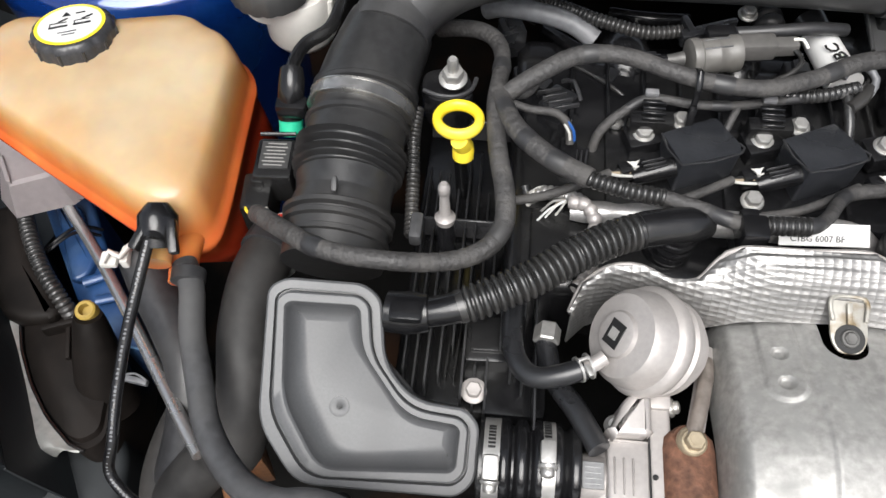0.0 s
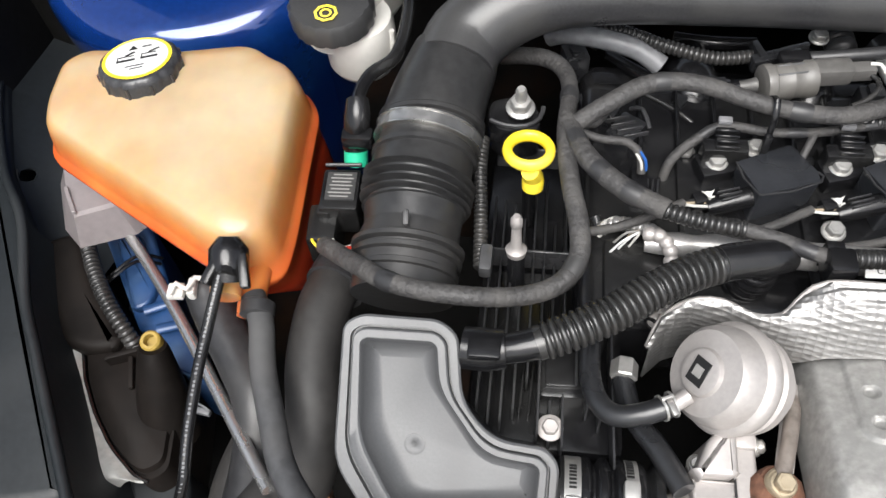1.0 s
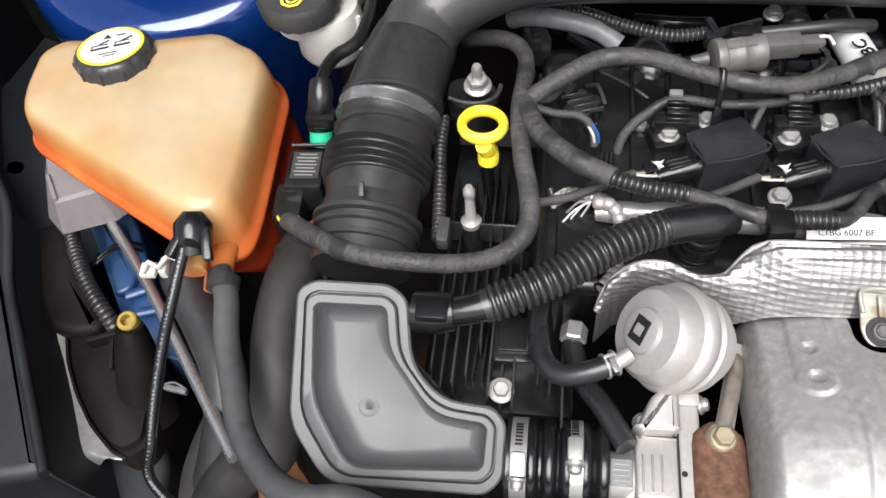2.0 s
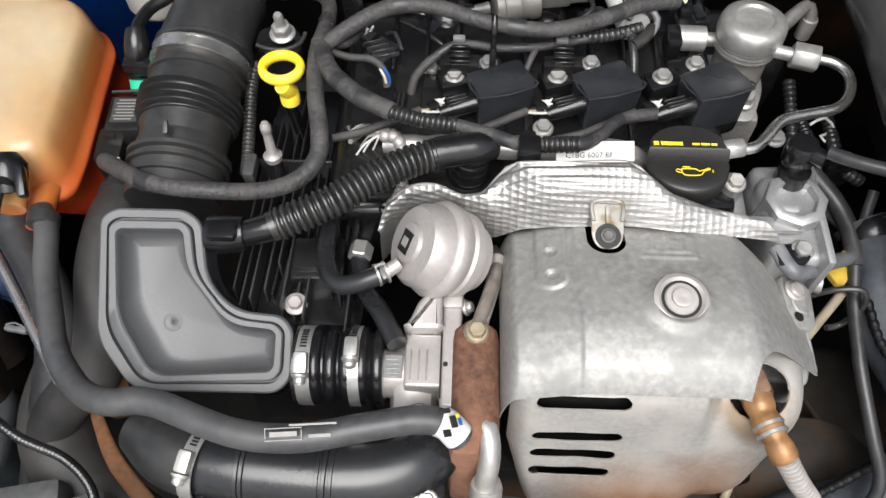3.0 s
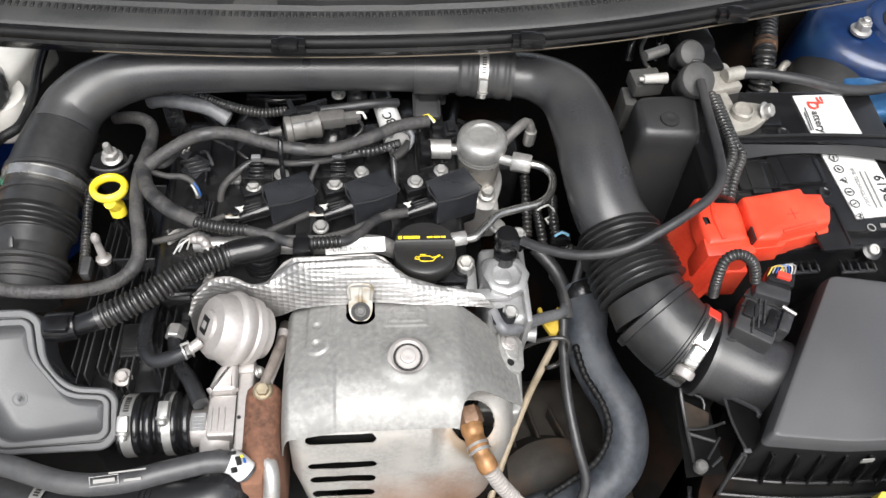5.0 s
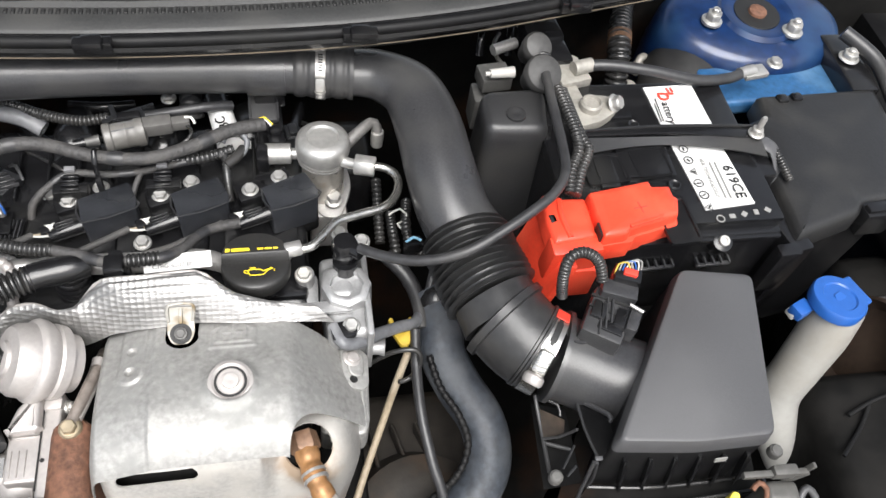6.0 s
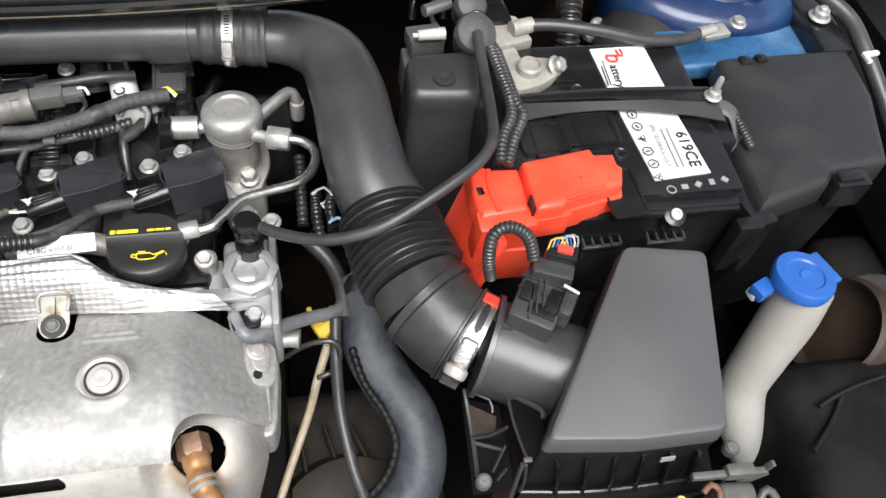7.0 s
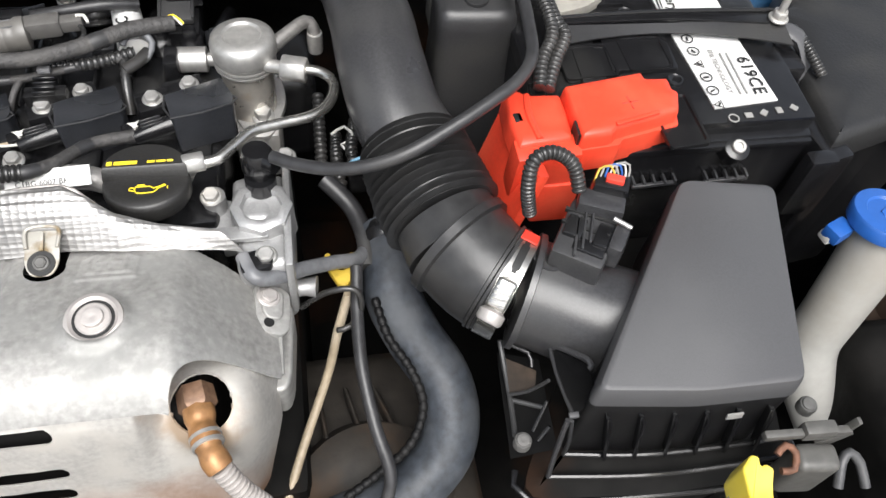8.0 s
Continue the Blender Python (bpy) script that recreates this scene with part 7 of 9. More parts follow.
for k, r in ((0.28, 0.0226), (0.32, 0.023), (0.62, 0.0222), (0.645, 0.0228), (0.67, 0.0222)):
    q = V(LP[2]).lerp(V(LP[5]), k if k < 0.4 else k - 0.02)
    part("ridge", lathe([(r - 0.003, -0.002), (r, -0.001), (r, 0.001), (r - 0.003, 0.002)], V(LP[3]) if k < 0.3 else (V(LP[3]) + V((0.003, 0, 0)) if k < 0.4 else V(LP[4]) + V(((k - 0.62) * 0.16, 0, 0))), V(LP[4]) - V(LP[3]), 36), "gloss", lp)
clamp(LP[2], V(LP[3]) - V(LP[1]), 0.0232, lp, up=(-0.2, -0.1, 0.97), turn=8)
part("seam", tube([V(p) + V((0, -0.0175, -0.008)) for p in LP[2:7]], 0.0018, 8), "gloss", lp)
part("bolt", hexbolt((0.1296, 0.0818, 0.1500), (0, -0.2, 1), 0.0062), "steel", lp)
part("lug", box((0.1288, 0.0835, 0.1440), (0.024, 0.022, 0.010), bevel=0.005), "gloss", lp)
sn = thing("pressure_sensor", (0.2019, 0.0901, 0.0800), "light grey metal pressure switch with a plug", "sensor")
part("barrel", tube([(0.1727, 0.0860, 0.1200), (0.1878, 0.0843, 0.1200)], 0.0095, 20), "greysteel", sn)
part("plug", joined(box((0.2060, 0.0804, 0.1125), (0.0351, 0.0147, 0.0250), (0, 0, 0.5), bevel=0.003), tube([(0.2230, 0.0822, 0.1180), (0.2368, 0.0818, 0.1180)], 0.004, 10)), mat("light_grey_plastic", (0.24, 0.24, 0.235), 0.5), sn)

# looms and fittings in the gap behind the breather hose
fo = thing("foil_sleeve", (0.0826, 0.3446, 0.1600), "crinkled silver foil sleeve over a short wire", "sleeve")
part("sleeve", tube([(0.0641, 0.3376, 0.1700), (0.0732, 0.3375, 0.1780), (0.0864, 0.3346, 0.1800), (0.0975, 0.3316, 0.1780), (0.0999, 0.3313, 0.1650), (0.0995, 0.3303, 0.1500)], 0.0045, 12, rib=(0.0036, 0.0003)), "alu", fo)
part("tie", tube([(0.0633, 0.3320, 0.1680), (0.0652, 0.3377, 0.1760), (0.0728, 0.3398, 0.1800)], 0.002, 8), "white", fo, "white cable tie")
single("sensor_plug", joined(box((0.0816, 0.3235, 0.1570), (0.0202, 0.0176, 0.0300), (0, 0, 3.1), bevel=0.004), box((0.0811, 0.3280, 0.1720), (0.0111, 0.0075, 0.0120), (0, 0, 6.1), bevel=0.002)), "black", "black sensor plug beside the foil sleeve", "plug")
harness("wiring_harness", [(0.0606, 0.3472, 0.1700), (0.0646, 0.3348, 0.1650), (0.0675, 0.3162, 0.1600), (0.0707, 0.2950, 0.1550)], 0.0035, "thin taped loom going down behind the cover", material="conduit")
for p in ([(0.0536, 0.4692, 0.1500), (0.0740, 0.4384, 0.1550), (0.0914, 0.4207, 0.1500)], [(0.0727, 0.5168, 0.1500), (0.0998, 0.4832, 0.1600), (0.1229, 0.4724, 0.1550)], [(0.1206, 0.5275, 0.1600), (0.1509, 0.5184, 0.1650), (0.1801, 0.5252, 0.1600)], [(0.3417, 0.5159, 0.1600), (0.3338, 0.4740, 0.1700), (0.3397, 0.4601, 0.1600)]):
    harness("vacuum_hose", p, 0.0055, "black vacuum hose deep behind the coils", "hose", "black")
single("throttle_plug", joined(box((0.3161, 0.4466, 0.1730), (0.0170, 0.0223, 0.0300), (0, 0, 5.1), bevel=0.004), box((0.3149, 0.4532, 0.1880), (0.0103, 0.0120, 0.0160), (0, 0, 8.5), bevel=0.003)), "black", "black plug under the intake pipe bracket", "plug")
ms = thing("map_sensor", (0.0800, 0.4250, 0.15), "black finned sensor with bright terminals among the looms", "sensor")
part("body", joined(box((0.0800, 0.4170, 0.1640), (0.0200, 0.0260, 0.0300), (0, 0, -32), bevel=0.003), box((0.0690, 0.4310, 0.1700), (0.0110, 0.0120, 0.0220), (0, 0, -32), bevel=0.002)), "gloss", ms)
for k in range(4):
    part("fin", box((0.0735 + 0.0042 * k, 0.4235 - 0.0046 * k, 0.1800), (0.0180, 0.0014, 0.0040), (0, 0, 18), bevel=0.0004, seg=1), "satin", ms)
for k in range(2):
    part("terminal", tube([(0.0660 + 0.004 * k, 0.4310 + 0.003 * k, 0.1800), (0.0690 + 0.004 * k, 0.4345 + 0.003 * k, 0.1840)], 0.0014, 8), "brightsteel", ms)
part("latch", tube([(0.0830, 0.4350, 0.1780), (0.0905, 0.4300, 0.1840), (0.0960, 0.4180, 0.1780)], 0.0016, 8), "satin", ms)
lc = thing("loom_connector", (0.0930, 0.3680, 0.15), "black multi-pin connector with ribbed sides", "connector")
part("shell", joined(box((0.0930, 0.3680, 0.1600), (0.0180, 0.0250, 0.0300), (0, 0, -5), bevel=0.002)), "black", lc)
for k in range(5):
    part("rib", box((0.0865 + 0.0033 * k, 0.3660, 0.1762), (0.0012, 0.0190, 0.0030), (0, 0, -5), bevel=0.0004, seg=1), "satin", lc)
for x, y, w, d, h, a in ((0.0600, 0.4560, 0.022, 0.016, 0.150, 12), (0.1180, 0.4500, 0.016, 0.022, 0.155, -30), (0.1450, 0.4620, 0.020, 0.012, 0.165, 8), (0.0450, 0.5050, 0.018, 0.020, 0.150, 20), (0.2480, 0.4560, 0.018, 0.016, 0.170, 5), (0.3320, 0.4700, 0.016, 0.020, 0.160, 10)):
    lk = thing("loom_connector", (x, y, h - 0.03), "small black plastic connector between the looms", "connector")
    part("shell", joined(box((x, y, h), (w, d, 0.026), (0, 0, a), bevel=0.002), box((x, y, h + 0.014), (w * 0.5, d * 0.7, 0.006), (0, 0, a), bevel=0.001)), "gloss", lk)
    part("lead", tube([(x, y + d * 0.4, h), (x + 0.004, y + d * 0.9, h + 0.006), (x + 0.018, y + d * 1.4, h - 0.01)], 0.0022, 8), "conduit", lk)
harness("wiring_harness", [(0.0820, 0.4640, 0.1650), (0.0918, 0.4581, 0.1700), (0.1090, 0.4470, 0.1710), (0.1244, 0.4354, 0.1700), (0.1330, 0.4300, 0.1650)], 0.0016, "thin black wire between the looms", "wire", "conduit")
yw = thing("loom_end", (0.3020, 0.4610, 0.195), "taped loom end with white and yellow wires into a plug", "wire")
for k, c in enumerate(("white", "yellow")):
    part("wire", tube([(0.2990 + 0.001 * k, 0.4520 + 0.002 * k, 0.2060), (0.3060, 0.4530 + 0.0025 * k, 0.2080), (0.3120 + 0.001 * k, 0.4480 + 0.002 * k, 0.2040)], 0.0009, 6), c, yw)
lr = thing("loom_ring", (0.2760, 0.4330, 0.190), "grey cable eye on a taped loom branch", "clip")
part("ring", tube([(0.2680, 0.4330, 0.2000), (0.2730, 0.4400, 0.2040), (0.2830, 0.4410, 0.2040), (0.2900, 0.4340, 0.2000), (0.2860, 0.4240, 0.1960), (0.2770, 0.4150, 0.1940)], 0.0026, 10), "palehose", lr)
part("tape", tube([(0.2860, 0.4290, 0.1960), (0.2790, 0.4180, 0.1960), (0.2700, 0.4100, 0.1960)], 0.0046, 12), "conduit", lr)


# ---- the intake pipe over the engine and the driver's side ----
cpipe = thing("intake_pipe", (0.2045, 0.5269, 0.2000), "satin black plastic intake pipe arching over the engine", "intake pipe")
PP = [(-0.0410, 0.4466, 0.2000), (-0.0342, 0.4672, 0.2060), (-0.0111, 0.4828, 0.2180), (0.0222, 0.4899, 0.2280), (0.0705, 0.4927, 0.2320), (0.1508, 0.4940, 0.2320), (0.2375, 0.4946, 0.2320), (0.3032, 0.4935, 0.2320), (0.3415, 0.4914, 0.2320)]
part("pipe", tube(PP, [0.029, 0.0285, 0.027, 0.0245, 0.0225, 0.0215, 0.0215, 0.022, 0.022], 40), "pipe", cpipe)
part("band", tube([(0.2933, 0.4934, 0.2320), (0.3278, 0.4921, 0.2320)], 0.0238, 40), "pipe", cpipe)
part("hanger", joined(box((0.3058, 0.4850, 0.1990), (0.0250, 0.0480, 0.0060), (8, 0, 2), bevel=0.002), *[tube([(x, 0.5080, 0.2060), (x + 0.0005, 0.4620, 0.1990)], 0.0014, 8, 0.02) for x in (0.2930, 0.3180)], box((0.3058, 0.5090, 0.2110), (0.0290, 0.0030, 0.0050), bevel=0.001)), "satin", cpipe, "dark hanger plate under the pipe")
part("bracket", joined(box((0.3122, 0.4916, 0.2050), (0.0285, 0.0236, 0.0200), (0, 0, 0.3), bevel=0.003), box((0.3107, 0.4772, 0.1770), (0.0244, 0.0483, 0.0300), (0, 0, 0.2), bevel=0.004)), "black", cpipe)
SL = [(0.3361, 0.4921, 0.2320), (0.3607, 0.4900, 0.2320), (0.3907, 0.4870, 0.2320)]
part("coupling", tube(SL, [0.0245, 0.0248, 0.0255], 40, rib=(0.012, 0.0006)), "rubber", cpipe)
clamp(SL[1], V(SL[2]) - V(SL[0]), 0.0258, cpipe, up=(0, -0.92, 0.3), turn=0)
RP = [(0.3853, 0.4878, 0.2320), (0.4149, 0.4818, 0.2320), (0.4415, 0.4591, 0.2320), (0.4520, 0.4174, 0.2300), (0.4554, 0.3730, 0.2260), (0.4627, 0.3309, 0.2140), (0.4752, 0.3072, 0.2040)]
part("elbow", tube(RP, [0.0235, 0.0255, 0.029, 0.031, 0.0315, 0.032, 0.033], 44, flat=0.85), "pipe", cpipe)
bw = thing("bellows_hose", (0.5167, 0.2933, 0.1600), "black rubber bellows between intake pipe and airbox", "intake hose")
BW = [(0.4700, 0.3130, 0.2060), (0.4735, 0.2940, 0.2025), (0.4790, 0.2720, 0.1990), (0.4850, 0.2525, 0.1965), (0.4925, 0.2330, 0.1920), (0.5060, 0.2140, 0.1885), (0.5190, 0.2035, 0.1860), (0.5290, 0.1985, 0.1850)]
part("bellows", tube(BW[:4], [0.0340, 0.0345, 0.036, 0.0365], 44, rib=(0.0061, -0.0034, 0.05, 2.95)), "bellow", bw)
part("cone", tube(BW[3:5], [0.0345, 0.0372], 44), "bellow", bw)
part("cuff", tube(BW[4:7], [0.0372, 0.0365, 0.0362], 44), "bellow", bw)
part("ridge", lathe([(0.036, -0.0045), (0.0405, -0.003), (0.0405, 0.003), (0.036, 0.0045)], BW[4], V(BW[5]) - V(BW[4]), 48), "bellow", bw)
for k, r in ((0.45, 0.0382), (0.62, 0.0378)):
    part("ridge", lathe([(r - 0.003, -0.002), (r, -0.001), (r, 0.001), (r - 0.003, 0.002)], V(BW[5]).lerp(V(BW[6]), k), V(BW[6]) - V(BW[5]), 48), "bellow", bw)
CA = (V(BW[7]) - V(BW[5])).normalized()
CU = (V((0, 0, 1)) - CA * CA.z).normalized()
CF = CU.cross(CA) if CU.cross(CA).y < 0 else CA.cross(CU)


def round_clamp(ang, r):
    """A place and turn on the clamp, by the angle from its top towards the front."""
    a = radians(ang)
    n = CU * math.cos(a) + CF * math.sin(a)
    t = CF * math.cos(a) - CU * math.sin(a)
    return Matrix.Translation(V(BW[6]) + n * r) @ Matrix((t, CA, n)).transposed().to_4x4()


bc = part("hose_clamp", lathe([(0.0364, -0.0065), (0.0375, -0.0065), (0.0375, 0.0065), (0.0364, 0.0065)], BW[6], CA, 56, hollow=True), "brightsteel", bw, "bright steel worm-drive clamp")
part("band_slot", joined(*[placed(box((0, 0, 0), (0.0034, 0.0052 if -14 < a < 16 else 0.0034, 0.0008), bevel=0), round_clamp(a, 0.0377)) for a in range(-18, 22, 4)]), "ink", bc, "long dark slot in the band")
part("worm_housing", placed(box((0, 0, 0), (0.020, 0.0125, 0.007), bevel=0.003, seg=3), round_clamp(42, 0.0400)), "brightsteel", bc)
part("worm_thread", joined(*[placed(box((0, 0, 0), (0.0014, 0.010, 0.0016), (0, 0, 12), bevel=0.0004, seg=1), round_clamp(a, 0.0440 if 32 < a < 52 else 0.0425)) for a in range(26, 58, 5)]), "steel", bc)
part("screw", placed(joined(lathe([(0.0060, -0.006), (0.0085, -0.004), (0.0085, 0.001), (0.0072, 0.003), (0.001, 0.0032)], (0, 0, 0), (0.8, 0, 0.6), 24)), round_clamp(66, 0.0420)), "can", bc, "pale screw head")
part("red_tag", placed(box((0, 0, 0), (0.013, 0.011, 0.0012), bevel=0.0004, seg=1), round_clamp(-28, 0.0380)), "redink", bw, "small red tag")

# lid grey, skirt and body near-black: the sides' shading is put into the colours
M["dull"] = mat("shaded_airbox_plastic", (0.007, 0.007, 0.0075), 0.33, fine=300, bump=0.04, col2=(0.011, 0.0107, 0.0105), spec=0.22)
ab = thing("air_filter_box", (0.6, 0.17, -0.1), "dark grey plastic air filter box with a plain sloping lid", "air filter box")
LT = rounded([(0.545, 0.107), (0.606, 0.0995), (0.667, 0.099), (0.702, 0.236), (0.640, 0.246)], 0.008, 5)
LIDM = Matrix.Translation((0, 0.0, 0.222)) @ Matrix.Rotation(radians(1.5), 4, "X")
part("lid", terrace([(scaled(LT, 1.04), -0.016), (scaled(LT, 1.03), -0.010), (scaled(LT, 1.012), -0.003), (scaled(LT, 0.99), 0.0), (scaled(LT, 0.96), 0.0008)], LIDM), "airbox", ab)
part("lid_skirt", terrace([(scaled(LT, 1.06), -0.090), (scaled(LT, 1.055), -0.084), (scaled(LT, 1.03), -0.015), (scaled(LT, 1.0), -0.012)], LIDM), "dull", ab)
BO = rounded([(0.520, 0.086), (0.60, 0.079), (0.685, 0.080), (0.72, 0.262), (0.62, 0.262)], 0.008, 3)
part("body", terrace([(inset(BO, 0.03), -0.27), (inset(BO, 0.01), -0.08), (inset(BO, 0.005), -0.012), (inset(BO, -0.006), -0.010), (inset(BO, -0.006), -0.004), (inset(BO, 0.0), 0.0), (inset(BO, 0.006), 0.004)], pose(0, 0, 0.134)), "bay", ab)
part("lower_ledge", tube([(0.512, 0.10, 0.128), (0.517, 0.081, 0.128), (0.60, 0.073, 0.128), (0.692, 0.074, 0.128), (0.70, 0.10, 0.128)], 0.0022, 8, 0.01), "black", ab)
sp = part("side_panel", plate([(0.5140, 0.1790, 0.1380), (0.5390, 0.1660, 0.1480), (0.5370, 0.1040, 0.1480), (0.5110, 0.1080, 0.1280)], 0.003), "liner", ab, "black ribbed side bracket of the box")
part("edge_rail", tube([(0.5140, 0.1790, 0.1560), (0.5149, 0.1700, 0.1500), (0.5150, 0.1414, 0.1450), (0.5115, 0.1140, 0.1520)], 0.0018, 8, 0.01), "satin", sp)
part("window_plate", plate([(0.5179, 0.1790, 0.1628), (0.5337, 0.1674, 0.1686), (0.5335, 0.1625, 0.1660), (0.5175, 0.1745, 0.1600)]), "airbox", sp)
part("web", joined(tube([(0.5135, 0.1787, 0.1546), (0.5313, 0.1690, 0.1540), (0.5325, 0.1600, 0.1500)], 0.0013, 8, 0.02), tube([(0.5376, 0.1607, 0.1831), (0.5370, 0.1350, 0.1860), (0.5375, 0.1057, 0.1955)], 0.0013, 8, 0.02)), "satin", sp)
part("dirty_plate", plate([(0.5149, 0.1700, 0.1490), (0.5333, 0.1540, 0.1563), (0.5304, 0.1434, 0.1551), (0.5140, 0.1438, 0.1465)]), mat("dusty_brown_plastic", (0.085, 0.060, 0.042), 0.6, var=0.35, fine=120, bump=0.1, col2=(0.03, 0.024, 0.02), amount=0.5), sp, "brown dusty plate")
part("arc", tube([(0.5140, 0.1438, 0.1470), (0.5240, 0.1390, 0.1600), (0.5326, 0.1355, 0.1813)], 0.0012, 8, 0.01), "satin", sp)
part("ledge", tube([(0.5152, 0.1414, 0.1440), (0.5347, 0.1307, 0.1502)], 0.0017, 8, 0.02), "satin", sp)
part("strut", joined(tube([(0.5220, 0.1140, 0.1560), (0.5330, 0.1290, 0.1650)], 0.0012, 8, 0.02), tube([(0.5240, 0.1080, 0.1560), (0.5310, 0.1130, 0.1640)], 0.0015, 8, 0.02)), "black", sp)
part("corner_post", joined(tube([(0.5335, 0.1035, 0.1960), (0.5300, 0.0950, 0.1650), (0.5285, 0.0890, 0.1430)], 0.0016, 8, 0.01), tube([(0.5360, 0.1030, 0.1950), (0.5390, 0.1000, 0.1700), (0.5405, 0.1009, 0.1457)], 0.0013, 8, 0.01)), "satin", ab)
for k in range(6):
    part("rib", joined(tube([(0.5564 + 0.0197 * k, 0.1005 - 0.0012 * k, 0.2000), (0.5596 + 0.0197 * k, 0.0985 - 0.0012 * k, 0.1900), (0.5610 + 0.0197 * k, 0.0975 - 0.0012 * k, 0.1780), (0.5655 + 0.0197 * k, 0.0945 - 0.0012 * k, 0.1450)], 0.0012, 8, 0.006), box((0.5612 + 0.0197 * k, 0.1005 - 0.0012 * k, 0.1720), (0.0012, 0.0070, 0.0540), (-4, -11, 0), bevel=0.0004, seg=1)), "black", ab)
part("shelf", joined(tube([(0.5405, 0.1009, 0.1457), (0.60, 0.0935, 0.1462), (0.690, 0.0925, 0.1470)], 0.0018, 8), tube([(0.5285, 0.0890, 0.1430), (0.60, 0.0815, 0.1435), (0.690, 0.0820, 0.1440)], 0.0018, 8)), "black", ab)
part("date_mark", box((0.632, 0.0935, 0.197), (0.010, 0.001, 0.005), (-7, 0, 0), bevel=0), "print", ab)
for p in [(0.5141, 0.1079, 0.1590), (0.6840, 0.0975, 0.1900)]:
    part("screw", joined(hexbolt(p, (0, -0.1, 1), 0.0034, h=0.002), lathe([(0.0056, -0.006), (0.0056, 0.0), (0.005, 0.001)], p, n=18)), "greysteel", ab)
MM = [V(BW[7]), V((0.5430, 0.1920, 0.1835)), V((0.5680, 0.1800, 0.1800)), V((0.6050, 0.1640, 0.1740))]
part("inlet_tube", tube(MM, [0.0355, 0.0352, 0.036, 0.038], 44), "satin", ab)
part("inlet_boss", lathe([(0.0105, -0.012), (0.0105, 0.0015), (0.0088, 0.0018), (0.0088, -0.002), (0.001, -0.002)], MM[1] + V((-0.002, 0.008, 0.0335)), (0.05, 0.25, 1), 26), "pipe", ab)
part("inlet_rim", lathe([(0.034, -0.003), (0.0392, -0.002), (0.0392, 0.002), (0.034, 0.003)], MM[0].lerp(MM[1], 0.1), MM[1] - MM[0], 48), "pipe", ab)
part("inlet_gusset", plate([(0.5376, 0.1607, 0.1815), (0.5542, 0.1383, 0.1965), (0.5530, 0.1130, 0.1990), (0.5375, 0.1057, 0.1955)], 0.003), "dull", ab)
part("gusset_back", plate([(0.5216, 0.1767, 0.1600), (0.5376, 0.1607, 0.1700), (0.5600, 0.1450, 0.1850), (0.5700, 0.1700, 0.1700), (0.5371, 0.1921, 0.1500)], 0.003), "black", ab)
part("gusset_lip", tube([(0.5216, 0.1767, 0.1793), (0.5376, 0.1607, 0.1831), (0.5542, 0.1383, 0.1983), (0.5548, 0.1340, 0.1960)], 0.0021, 8, 0.01), "satin", ab)
part("corner_tip", box((0.5375, 0.1057, 0.1965), (0.0060, 0.0035, 0.0030), bevel=0.001), "airbox", ab)
ms = part("air_mass_sensor", box((0.5633, 0.2057, 0.2200), (0.0334, 0.0460, 0.0300), (0, 0, -32.5), bevel=0.004), "satin", ab, "black air mass sensor with a plug")
part("joint_groove", joined(box((0.5700, 0.2165, 0.2345), (0.036, 0.0024, 0.003), (0, 0, -28), bevel=0), box((0.5640, 0.2070, 0.2345), (0.034, 0.0020, 0.003), (0, 0, -32), bevel=0)), "ink", ms)
part("ridge_block", joined(box((0.5560, 0.2095, 0.2350), (0.012, 0.016, 0.006), (0, 0, -32), bevel=0.0015), box((0.5720, 0.2000, 0.2350), (0.011, 0.018, 0.006), (0, 0, -32), bevel=0.0015), box((0.5610, 0.1940, 0.2330), (0.020, 0.010, 0.007), (0, 0, -32), bevel=0.0015)), "black", ms)
part("side_lug", box((0.5796, 0.1963, 0.2320), (0.0102, 0.0231, 0.0200), (0, 0, -32.3), bevel=0.004), "satin", ms)
part("socket", box((0.5753, 0.2227, 0.2290), (0.0293, 0.0148, 0.0300), (0, 0, -22.3), bevel=0.003), "satin", ms)
for k in range(3):
    part("rib", box(V((0.5611, 0.2027, 0.2365)) + V((0.006 * k - 0.006, 0.004 * k, 0)), (0.0015, 0.03, 0.003), (0, 0, -20), bevel=0.0004, seg=1), "satin", ms)
part("plug", joined(box((0.5834, 0.2332, 0.2400), (0.0223, 0.0152, 0.0200), (0, 0, -22.6), bevel=0.003)), "black", ms)
part("red_lock", box((0.5842, 0.2320, 0.2505), (0.0113, 0.0059, 0.0050), (0, 0, -22.9), bevel=0.001), "redink", ms)
part("sensor_screw", tube([(0.5778, 0.2071, 0.2450), (0.5875, 0.2004, 0.2430)], 0.0015, 10), "alu", ms)
for k, c in enumerate(("dullyellow", "print", "capblue", "white", "print")):
    part("wire", tube([V((0.5720, 0.2330, 0.2460)) + V((0.003 * k, 0, 0)), V((0.5755, 0.2396, 0.2530)) + V((0.0028 * k, 0, 0.001 * k)), V((0.5820, 0.2385, 0.2560)) + V((0.003 * k, 0, 0)), V((0.5850, 0.2345, 0.2500)) + V((0.0022 * k, 0, 0))], 0.0007, 6), c, ms)
harness("sensor_conduit", [(0.5627, 0.2312, 0.2430), (0.5577, 0.2405, 0.2580), (0.5453, 0.2452, 0.2650), (0.5332, 0.2423, 0.2620), (0.5305, 0.2355, 0.2450), (0.5356, 0.2348, 0.2200)], 0.0043, "black corrugated conduit looping to the air mass sensor", material="conduit", rib=(0.0030, 0.00045))

